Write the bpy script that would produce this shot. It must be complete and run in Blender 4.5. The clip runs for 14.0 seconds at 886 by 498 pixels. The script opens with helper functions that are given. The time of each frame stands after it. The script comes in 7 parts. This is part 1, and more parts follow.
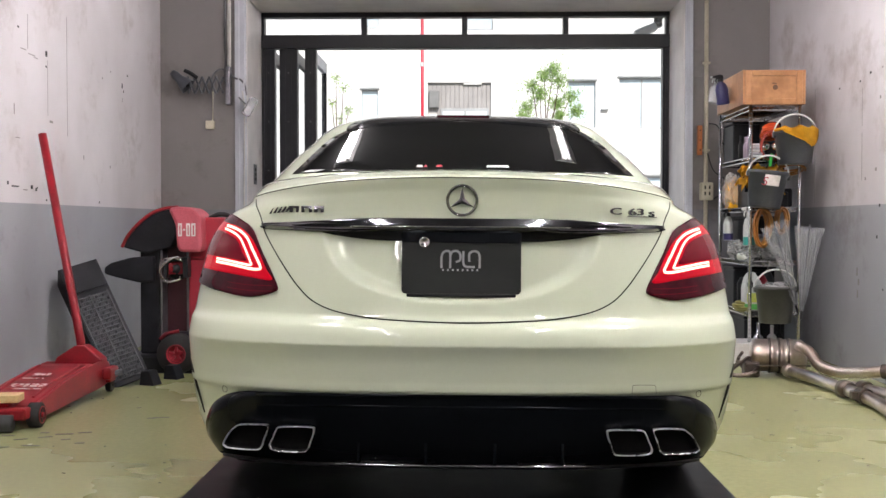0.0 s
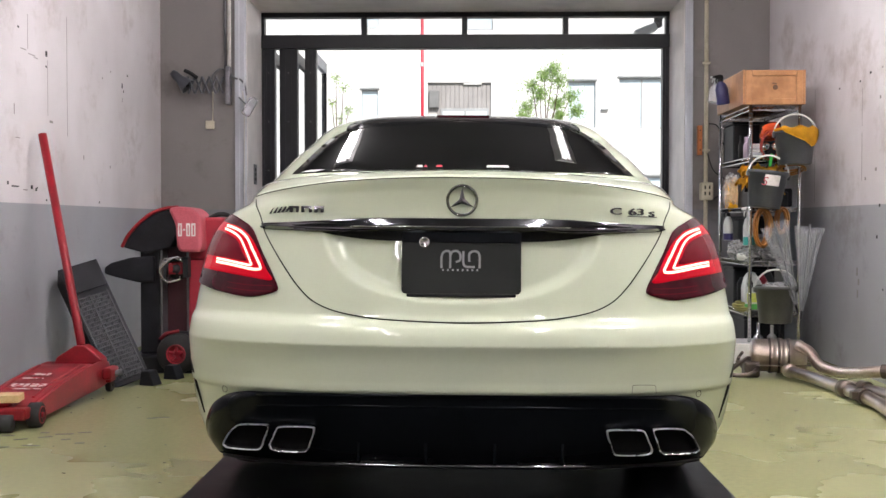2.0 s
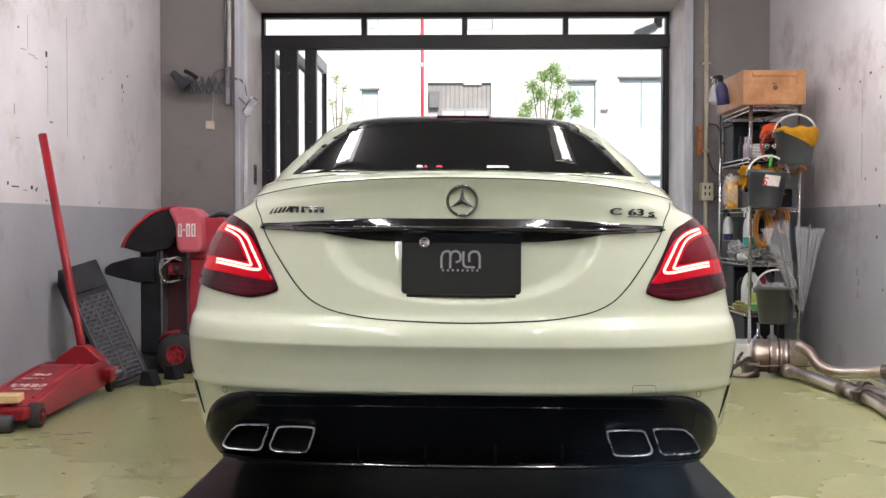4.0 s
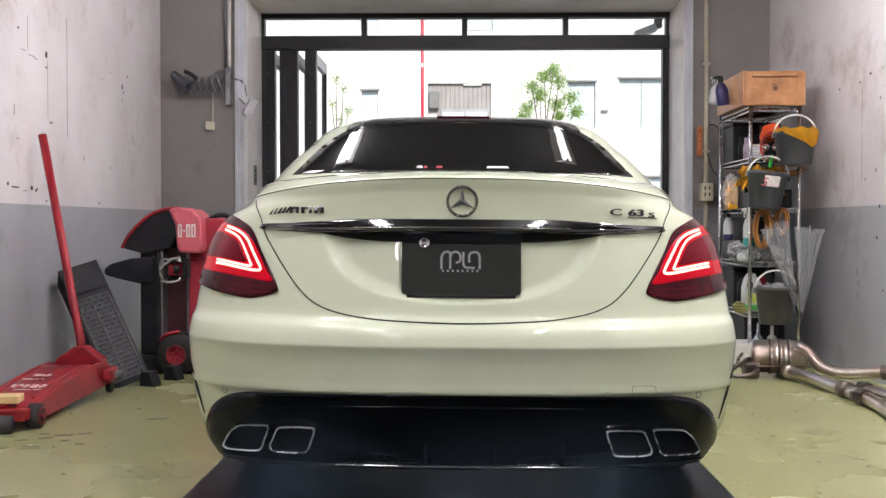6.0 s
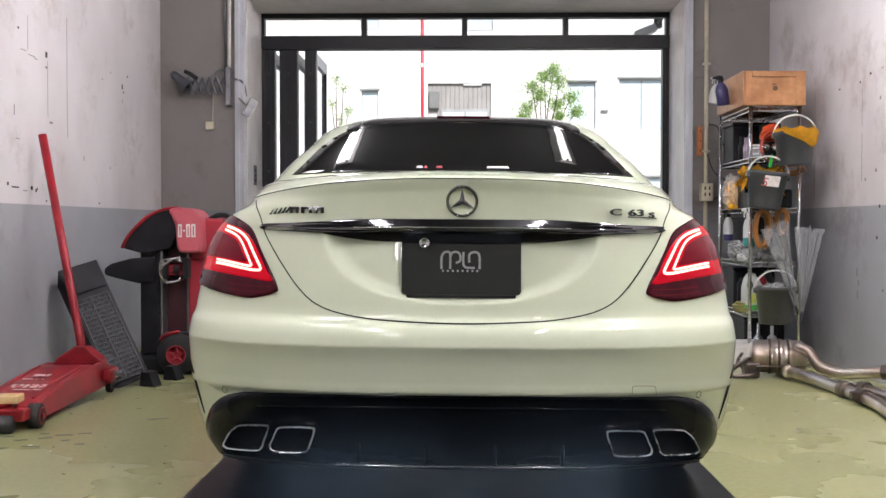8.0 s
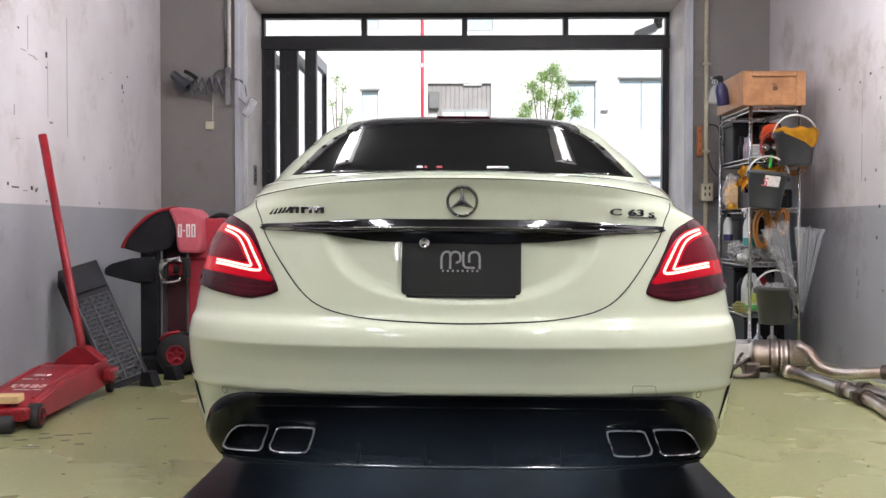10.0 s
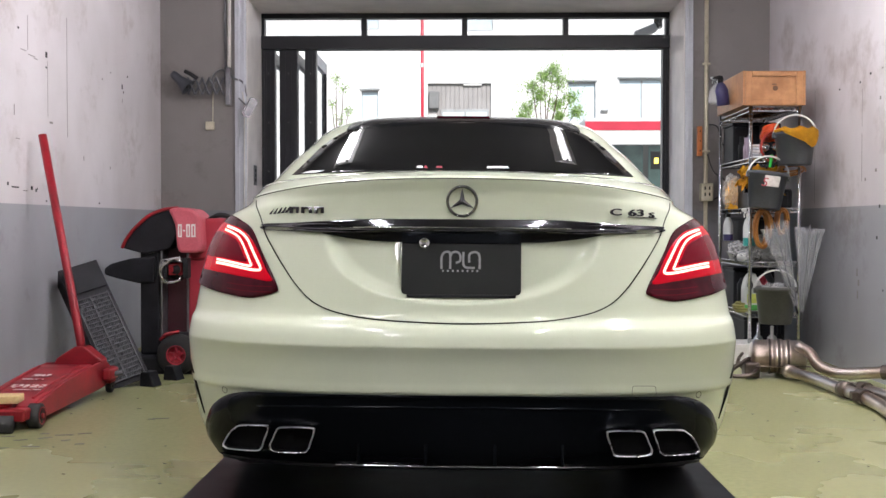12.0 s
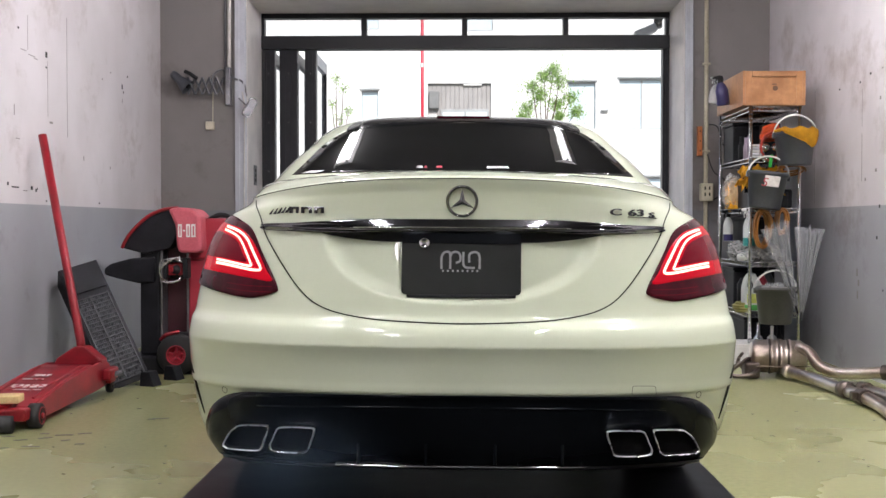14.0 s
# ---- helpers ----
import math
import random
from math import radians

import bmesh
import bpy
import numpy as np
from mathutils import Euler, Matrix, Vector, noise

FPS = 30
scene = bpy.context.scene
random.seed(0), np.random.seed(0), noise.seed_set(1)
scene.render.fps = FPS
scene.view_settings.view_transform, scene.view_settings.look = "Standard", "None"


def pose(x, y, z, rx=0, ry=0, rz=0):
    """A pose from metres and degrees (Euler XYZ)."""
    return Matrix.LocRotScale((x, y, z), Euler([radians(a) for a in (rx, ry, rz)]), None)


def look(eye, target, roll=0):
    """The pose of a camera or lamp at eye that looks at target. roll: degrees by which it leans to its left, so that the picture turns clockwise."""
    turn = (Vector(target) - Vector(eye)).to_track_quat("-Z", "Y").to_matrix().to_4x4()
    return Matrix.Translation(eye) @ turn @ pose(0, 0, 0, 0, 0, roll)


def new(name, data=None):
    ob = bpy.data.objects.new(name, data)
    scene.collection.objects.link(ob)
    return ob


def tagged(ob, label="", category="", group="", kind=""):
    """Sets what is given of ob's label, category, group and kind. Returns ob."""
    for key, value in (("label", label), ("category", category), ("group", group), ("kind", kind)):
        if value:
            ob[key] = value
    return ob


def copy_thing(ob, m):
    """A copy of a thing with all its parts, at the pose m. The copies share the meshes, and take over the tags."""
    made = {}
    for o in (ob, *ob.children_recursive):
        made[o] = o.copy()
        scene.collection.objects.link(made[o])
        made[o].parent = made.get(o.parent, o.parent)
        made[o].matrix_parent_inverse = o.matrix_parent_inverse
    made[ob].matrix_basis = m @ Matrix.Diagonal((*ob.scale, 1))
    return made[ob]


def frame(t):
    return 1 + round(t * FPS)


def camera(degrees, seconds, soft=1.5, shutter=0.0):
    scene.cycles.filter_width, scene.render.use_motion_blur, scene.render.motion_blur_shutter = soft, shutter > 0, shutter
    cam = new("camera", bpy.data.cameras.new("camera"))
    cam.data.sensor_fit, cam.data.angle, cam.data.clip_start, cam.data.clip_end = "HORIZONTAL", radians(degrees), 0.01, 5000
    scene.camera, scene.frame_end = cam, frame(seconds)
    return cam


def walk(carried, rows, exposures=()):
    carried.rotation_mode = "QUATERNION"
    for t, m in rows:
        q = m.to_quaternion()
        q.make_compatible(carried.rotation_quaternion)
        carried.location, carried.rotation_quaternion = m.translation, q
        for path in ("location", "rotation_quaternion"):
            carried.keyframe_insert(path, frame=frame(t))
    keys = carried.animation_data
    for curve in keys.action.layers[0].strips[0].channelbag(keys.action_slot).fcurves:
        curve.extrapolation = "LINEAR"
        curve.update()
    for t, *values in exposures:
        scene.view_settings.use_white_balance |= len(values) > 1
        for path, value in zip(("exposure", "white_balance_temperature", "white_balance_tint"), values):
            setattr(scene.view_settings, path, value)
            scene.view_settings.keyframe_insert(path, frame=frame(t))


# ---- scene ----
# camera: stands still, settles by a hair between the first and the second stretch
cam = camera(43.8, 14.0, soft=1.5)
LOW, SET = pose(0, 0, 0.95, 88.68, 0, 1.058), pose(0, 0, 0.95, 88.724, 0, 1.058)
walk(cam, [(0.0, LOW), (3.2, LOW), (5.3, SET), (14.0, SET)], exposures=[(0.0, 0.04, 6500, 10), (3.2, 0.04, 6500, 10), (8.0, 0.03, 6420, 10), (11.0, 0.0, 6300, 10), (14.0, 0.02, 6350, 10)])

# ---- world and light ----
world = bpy.data.worlds.new("sky")
scene.world = world
world.use_nodes = True
sky = world.node_tree.nodes.new("ShaderNodeTexSky")
sky.sky_type, sky.sun_disc = "NISHITA", False
sky.sun_elevation, sky.sun_rotation = radians(35), radians(167)
backing = world.node_tree.nodes["Background"]
backing.inputs["Strength"].default_value = 0.15
world.node_tree.links.new(sky.outputs["Color"], backing.inputs["Color"])
sun = new("sun", bpy.data.lights.new("sun", "SUN"))
sun.data.energy, sun.data.angle, sun.data.color = 5.0, radians(0.5), (1, 0.96, 0.9)
sun.matrix_basis = look((4, -18, 13), (0, 0, 0))
TUBE_WEST, TUBE_EAST, TUBE_DIM = 88.0, 470.0, 34.0

# ---- materials ----


def surface(name, col, col2=None, scale=6.0, rough=0.5, metal=0.0, bump=0.0, grain=90.0, coat=0.0, fine=0.25, spread=(0.4, 0.62), spec=0.5):
    """A principled surface with large patches, fine grain and a little relief."""
    m = bpy.data.materials.new(name)
    m.use_nodes = True
    t = m.node_tree
    p = t.nodes["Principled BSDF"]
    col2 = col2 or tuple(c * 0.85 for c in col)
    geo = t.nodes.new("ShaderNodeTexCoord")
    big, small = t.nodes.new("ShaderNodeTexNoise"), t.nodes.new("ShaderNodeTexNoise")
    big.inputs["Scale"].default_value, big.inputs["Detail"].default_value = scale, 4
    small.inputs["Scale"].default_value, small.inputs["Detail"].default_value = grain, 2
    t.links.new(geo.outputs["Object"], big.inputs["Vector"])
    t.links.new(geo.outputs["Object"], small.inputs["Vector"])
    ramp = t.nodes.new("ShaderNodeValToRGB")
    ramp.color_ramp.elements[0].position, ramp.color_ramp.elements[1].position = spread
    ramp.color_ramp.elements[0].color, ramp.color_ramp.elements[1].color = (*col2, 1), (*col, 1)
    t.links.new(big.outputs["Fac"], ramp.inputs["Fac"])
    mix = t.nodes.new("ShaderNodeMix")
    mix.data_type, mix.blend_type = "RGBA", "OVERLAY"
    mix.inputs["Factor"].default_value = fine
    t.links.new(ramp.outputs["Color"], mix.inputs["A"])
    t.links.new(small.outputs["Fac"], mix.inputs["B"])
    t.links.new(mix.outputs["Result"], p.inputs["Base Color"])
    p.inputs["Metallic"].default_value, p.inputs["Specular IOR Level"].default_value = metal, spec
    p.inputs["Coat Weight"].default_value, p.inputs["Coat Roughness"].default_value = coat, 0.02
    r = t.nodes.new("ShaderNodeMapRange")
    r.inputs["To Min"].default_value, r.inputs["To Max"].default_value = max(0.0, rough - min(0.06, rough)), min(1.0, rough + min(0.06, rough))
    t.links.new(big.outputs["Fac"], r.inputs["Value"])
    t.links.new(r.outputs["Result"], p.inputs["Roughness"])
    if bump:
        b = t.nodes.new("ShaderNodeBump")
        b.inputs["Strength"].default_value, b.inputs["Distance"].default_value = bump, 0.004
        t.links.new(small.outputs["Fac"], b.inputs["Height"])
        t.links.new(b.outputs["Normal"], p.inputs["Normal"])
    return m


def glow(name, col, strength, rough=0.5, spec=0.5):
    m = bpy.data.materials.new(name)
    m.use_nodes = True
    p = m.node_tree.nodes["Principled BSDF"]
    p.inputs["Base Color"].default_value = (*col, 1)
    p.inputs["Roughness"].default_value, p.inputs["Specular IOR Level"].default_value = rough, spec
    p.inputs["Emission Color"].default_value, p.inputs["Emission Strength"].default_value = (*col, 1), strength
    return m


def clear(name, col, rough=0.0, alpha=0.25):
    """Thin clear plastic or glass: mostly let through, with its own gloss."""
    m = bpy.data.materials.new(name)
    m.use_nodes = True
    p = m.node_tree.nodes["Principled BSDF"]
    p.inputs["Base Color"].default_value, p.inputs["Roughness"].default_value, p.inputs["Alpha"].default_value = (*col, 1), rough, alpha
    return m


def wall_paint(name, upper, lower, line):
    """Plaster painted in two tones that meet at a height, with scuffs, cracks and stains."""
    m = surface(name, upper, tuple(c * 0.9 for c in upper), 1.3, 0.55, bump=0.12, grain=160, fine=0.1)
    t = m.node_tree
    p = t.nodes["Principled BSDF"]
    old = p.inputs["Base Color"].links[0].from_socket
    geo, sep = t.nodes.new("ShaderNodeNewGeometry"), t.nodes.new("ShaderNodeSeparateXYZ")
    t.links.new(geo.outputs["Position"], sep.inputs["Vector"])
    cut = t.nodes.new("ShaderNodeMath")
    cut.operation, cut.inputs[1].default_value = "LESS_THAN", line
    t.links.new(sep.outputs["Z"], cut.inputs[0])
    low = t.nodes.new("ShaderNodeMix")
    low.data_type = "RGBA"
    low.inputs["B"].default_value = (*lower, 1)
    t.links.new(cut.outputs["Value"], low.inputs["Factor"])
    t.links.new(old, low.inputs["A"])
    # blotches of wear, drawn out upright
    mp, n2, rr = t.nodes.new("ShaderNodeMapping"), t.nodes.new("ShaderNodeTexNoise"), t.nodes.new("ShaderNodeValToRGB")
    mp.inputs["Scale"].default_value = (1.5, 1.5, 1.1)
    n2.inputs["Scale"].default_value, n2.inputs["Detail"].default_value = 1.1, 6
    rr.color_ramp.elements[0].position, rr.color_ramp.elements[1].position = 0.30, 0.55
    rr.color_ramp.elements[0].color, rr.color_ramp.elements[1].color = (0.84, 0.82, 0.81, 1), (1, 1, 1, 1)
    t.links.new(geo.outputs["Position"], mp.inputs["Vector"])
    t.links.new(mp.outputs["Vector"], n2.inputs["Vector"])
    t.links.new(n2.outputs["Fac"], rr.inputs["Fac"])
    mul = t.nodes.new("ShaderNodeMix")
    mul.data_type, mul.blend_type = "RGBA", "MULTIPLY"
    mul.inputs["Factor"].default_value = 0.7
    t.links.new(low.outputs["Result"], mul.inputs["A"])
    t.links.new(rr.outputs["Color"], mul.inputs["B"])
    # grimy smears and rubbed spots
    n3, r3, dirt = t.nodes.new("ShaderNodeTexNoise"), t.nodes.new("ShaderNodeValToRGB"), t.nodes.new("ShaderNodeMix")
    n3.inputs["Scale"].default_value, n3.inputs["Detail"].default_value, n3.inputs["Roughness"].default_value = 1.7, 9, 0.68
    r3.color_ramp.elements[0].position, r3.color_ramp.elements[1].position = 0.53, 0.72
    r3.color_ramp.elements[0].color, r3.color_ramp.elements[1].color = (1, 1, 1, 1), (0.56, 0.50, 0.46, 1)
    t.links.new(geo.outputs["Position"], n3.inputs["Vector"])
    t.links.new(n3.outputs["Fac"], r3.inputs["Fac"])
    dirt.data_type, dirt.blend_type = "RGBA", "MULTIPLY"
    dirt.inputs["Factor"].default_value = 0.9
    t.links.new(mul.outputs["Result"], dirt.inputs["A"])
    t.links.new(r3.outputs["Color"], dirt.inputs["B"])
    t.links.new(dirt.outputs["Result"], p.inputs["Base Color"])
    return m


WALL = wall_paint("two_tone_wall", (0.635, 0.595, 0.61), (0.315, 0.315, 0.34), 1.066)
# The end wall's shade is put into these darker tones.
WALL_BACK = wall_paint("two_tone_wall_shaded", (0.21, 0.192, 0.185), (0.165, 0.165, 0.178), 1.066)
FLOOR = surface("green_epoxy", (0.352, 0.360, 0.180), (0.334, 0.341, 0.170), 0.9, 0.27, bump=0.05, grain=40, fine=0.16, spread=(0.1, 0.95))
CEILING = surface("ceiling_grey", (0.055, 0.055, 0.055), None, 1.0, 0.8, fine=0.1)
JAMB = surface("jamb_white", (0.84, 0.79, 0.77), None, 3.0, 0.5, fine=0.1)
STEEL_LIGHT = surface("rail_steel", (0.60, 0.61, 0.66), None, 3.0, 0.35, fine=0.1)
ALU_BLACK = surface("black_aluminium", (0.010, 0.010, 0.013), None, 5.0, 0.4, fine=0.1, spec=0.3)
RUBBER = surface("black_rubber", (0.008, 0.0095, 0.0115), (0.012, 0.0135, 0.016), 5.0, 0.36, bump=0.1, grain=120, spec=0.14)
TYRE = surface("tyre_rubber", (0.02, 0.02, 0.02), None, 8.0, 0.75, bump=0.2, grain=80)
BLACK_PLASTIC = surface("black_plastic", (0.012, 0.012, 0.014), (0.018, 0.018, 0.021), 7.0, 0.5, bump=0.1, spec=0.13)
RED = surface("red_enamel", (0.27, 0.010, 0.018), (0.19, 0.008, 0.013), 6.0, 0.42, fine=0.2, spec=0.35)
RED_PLASTIC = surface("red_plastic", (0.38, 0.022, 0.042), (0.31, 0.018, 0.034), 4.0, 0.5, fine=0.1)
WHITE_PRINT = surface("white_print", (0.75, 0.72, 0.70), None, 20.0, 0.6)
CHROME = surface("chrome", (0.75, 0.75, 0.76), (0.62, 0.62, 0.64), 10.0, 0.12, metal=1.0)
GREY_METAL = surface("grey_metal", (0.22, 0.22, 0.23), (0.15, 0.15, 0.16), 12.0, 0.42, metal=0.8, bump=0.05)
PAINT = surface("pearl_white_paint", (0.59, 0.64, 0.49), (0.58, 0.63, 0.48), 2.0, 0.5, coat=1.0, fine=0.02, spec=0.12)
GLOSS_BLACK = surface("gloss_black", (0.0045, 0.0055, 0.007), None, 3.0, 0.12, fine=0.02, spec=0.13)
SATIN_BLACK = surface("satin_black", (0.010, 0.010, 0.011), None, 9.0, 0.5, bump=0.05, spec=0.25)
GAP = surface("gap_dark", (0.006, 0.006, 0.006), None, 3.0, 0.8, spec=0.05)
GLASS_DARK = surface("tinted_glass", (0.006, 0.006, 0.006), None, 2.0, 0.0, fine=0.0, spec=0.2)
PIPE_CREAM = surface("cream_conduit", (0.55, 0.50, 0.38), (0.45, 0.41, 0.30), 9.0, 0.5)
PIPE_WHITE = surface("white_conduit", (0.62, 0.60, 0.56), None, 9.0, 0.45)
PINE = surface("pine_wood", (0.44, 0.22, 0.095), (0.32, 0.14, 0.055), 5.0, 0.5, bump=0.1, grain=30)
FACADE = surface("facade_white", (0.86, 0.85, 0.84), None, 0.8, 0.7, fine=0.1)
ASPHALT = surface("asphalt", (0.06, 0.06, 0.06), (0.045, 0.045, 0.045), 0.7, 0.85, bump=0.3, grain=60)
TUBE = glow("fluorescent_tube", (1.0, 0.945, 0.985), TUBE_WEST)
# East row glows far stronger than the west, set to brighten that side.
TUBE_STRONG = glow("fluorescent_tube_strong", (1.0, 0.945, 0.96), TUBE_EAST)
TUBE_WEAK = glow("fluorescent_tube_weak", (1.0, 0.945, 0.97), TUBE_DIM)
CASE_WHITE = surface("lamp_case", (0.75, 0.75, 0.73), None, 5.0, 0.4)
PANE = clear("window_glass", (0.9, 0.95, 0.95), 0.0, 0.12)

# ---- building blocks ----


def finish(name, bm, material, smooth=False):
    me = bpy.data.meshes.new(name)
    bm.normal_update()
    bm.to_mesh(me)
    bm.free()
    me.materials.append(material)
    if smooth:
        for p in me.polygons:
            p.use_smooth = True
    return new(name, me)


def part(name, bm, material, parent, label="", smooth=False):
    """One mesh object under a thing or under a part."""
    ob = finish(name, bm, material, smooth)
    ob.parent = parent
    return tagged(ob, label)


def thing(name, m, label, category, group="", kind=""):
    ob = new(name)
    ob.matrix_basis = m
    return tagged(ob, label, category, group, kind)


def solid(name, bm, material, label, category, group="", kind="", smooth=False, m=None):
    ob = finish(name, bm, material, smooth)
    if m is not None:
        ob.matrix_basis = m
    return tagged(ob, label, category, group, kind)


def add_box(bm, lo, hi, bevel=0.0, m=None):
    r = bmesh.ops.create_cube(bm, size=1)
    vs = r["verts"]
    for v in vs:
        v.co = Vector([lo[i] + (v.co[i] + 0.5) * (hi[i] - lo[i]) for i in range(3)])
    if bevel:
        es = list({e for v in vs for e in v.link_edges})
        out = bmesh.ops.bevel(bm, geom=es, offset=bevel, segments=2, affect="EDGES", profile=0.5)
        vs = list({v for f in out["faces"] for v in f.verts} | {v for v in vs if v.is_valid})
    if m is not None:
        bmesh.ops.transform(bm, matrix=m, verts=vs)
    return bm


def box(lo, hi, bevel=0.0, m=None):
    return add_box(bmesh.new(), lo, hi, bevel, m)


def add_tube(bm, path, radius, sides=10, closed=False, taper=None, caps=True):
    """A round tube along a line of points; taper gives a radius factor at each point."""
    pts = [Vector(p) for p in path]
    n, rings, ref = len(pts), [], None
    for i, p in enumerate(pts):
        a = pts[i - 1] if (i or closed) else p
        b = pts[(i + 1) % n] if (i < n - 1 or closed) else p
        d = (b - a).normalized()
        if ref is None:
            ref = d.orthogonal().normalized()
        ref = (ref - d * ref.dot(d)).normalized()
        side = d.cross(ref)
        r = radius * (taper[i] if taper else 1)
        rings.append([bm.verts.new(p + (ref * math.cos(2 * math.pi * k / sides) + side * math.sin(2 * math.pi * k / sides)) * r) for k in range(sides)])
    for i in range(n if closed else n - 1):
        a, b = rings[i], rings[(i + 1) % n]
        for k in range(sides):
            bm.faces.new((a[k], a[(k + 1) % sides], b[(k + 1) % sides], b[k]))
    if caps and not closed:
        bm.faces.new(rings[0][::-1])
        bm.faces.new(rings[-1])
    return bm


def tube(path, radius, sides=10, **more):
    return add_tube(bmesh.new(), path, radius, sides, **more)


def add_lathe(bm, profile, sides=24, m=None):
    """Turns a profile of (radius, height) about z."""
    rings = []
    for r, z in profile:
        rings.append([bm.verts.new((r * math.cos(2 * math.pi * k / sides), r * math.sin(2 * math.pi * k / sides), z)) for k in range(sides)] if r > 1e-6 else [bm.verts.new((0, 0, z))])
    for a, b in zip(rings, rings[1:]):
        for k in range(sides):
            j = (k + 1) % sides
            if len(a) == 1 and len(b) == 1:
                continue
            if len(a) == 1:
                bm.faces.new((a[0], b[j], b[k]))
            elif len(b) == 1:
                bm.faces.new((a[k], a[j], b[0]))
            else:
                bm.faces.new((a[k], a[j], b[j], b[k]))
    if m is not None:
        bmesh.ops.transform(bm, matrix=m, verts=[v for g in rings for v in g])
    return bm


def lathe(profile, sides=24, m=None):
    return add_lathe(bmesh.new(), profile, sides, m)


def spline(points, steps=8, closed=False):
    """A smooth line through a few points."""
    p = [Vector(q) for q in points]
    n, out = len(p), []
    for i in range(n if closed else n - 1):
        a, b, c, d = ((p[(i + k) % n] for k in (-1, 0, 1, 2)) if closed else (p[max(i - 1, 0)], p[i], p[i + 1], p[min(i + 2, n - 1)]))
        for k in range(steps):
            t = k / steps
            out.append(0.5 * ((2 * b) + (c - a) * t + (2 * a - 5 * b + 4 * c - d) * t * t + (3 * b - a - 3 * c + d) * t ** 3))
    if not closed:
        out.append(p[-1])
    return out


def extrude_outline(outline, depth, axis="y", bevel=0.0):
    """A plate of that thickness from a flat outline of (a, b): x, z for axis y; y, z for axis x; x, y for axis z."""
    bm = bmesh.new()
    place = {"y": lambda a, b, c: (a, c, b), "x": lambda a, b, c: (c, a, b), "z": lambda a, b, c: (a, b, c)}[axis]
    f = bm.faces.new([bm.verts.new(place(a, b, 0)) for a, b in outline])
    r = bmesh.ops.extrude_face_region(bm, geom=[f])
    bmesh.ops.translate(bm, verts=[v for v in r["geom"] if isinstance(v, bmesh.types.BMVert)], vec=Vector(place(0, 0, depth)))
    bmesh.ops.recalc_face_normals(bm, faces=bm.faces)
    if bevel:
        bmesh.ops.bevel(bm, geom=bm.edges[:], offset=bevel, segments=2, affect="EDGES", profile=0.5)
    return bm


def rounded(w, h, r, n=5):
    """The outline of a rounded rectangle about the origin."""
    out = []
    for cx, cy, a0 in ((w / 2 - r, h / 2 - r, 0), (r - w / 2, h / 2 - r, 90), (r - w / 2, r - h / 2, 180), (w / 2 - r, r - h / 2, 270)):
        out += [(cx + r * math.cos(radians(a0 + 90 * k / n)), cy + r * math.sin(radians(a0 + 90 * k / n))) for k in range(n + 1)]
    return out


def lettering(text, size, depth, bold=0.0):
    """The built-in font's letters as a solid, standing in the x z plane and facing -y."""
    cu = bpy.data.curves.new("letters", "FONT")
    cu.body, cu.size, cu.extrude, cu.offset, cu.align_x = text, size, depth, bold, "CENTER"
    ob = new("letters", cu)
    me = bpy.data.meshes.new_from_object(ob.evaluated_get(bpy.context.evaluated_depsgraph_get()))
    bpy.data.objects.remove(ob)
    bm = bmesh.new()
    bm.from_mesh(me)
    bpy.data.meshes.remove(me)
    bmesh.ops.transform(bm, matrix=pose(0, 0, 0, 90, 0, 0), verts=bm.verts)
    return bm

# ---- the room ----
XL, XR, YB, YS, ZC = -2.5, 2.5, 9.08, -4.5, 3.25
OUT = 9.77
DOOR_L, DOOR_R, DOOR_T = -1.783, 1.807, 2.81


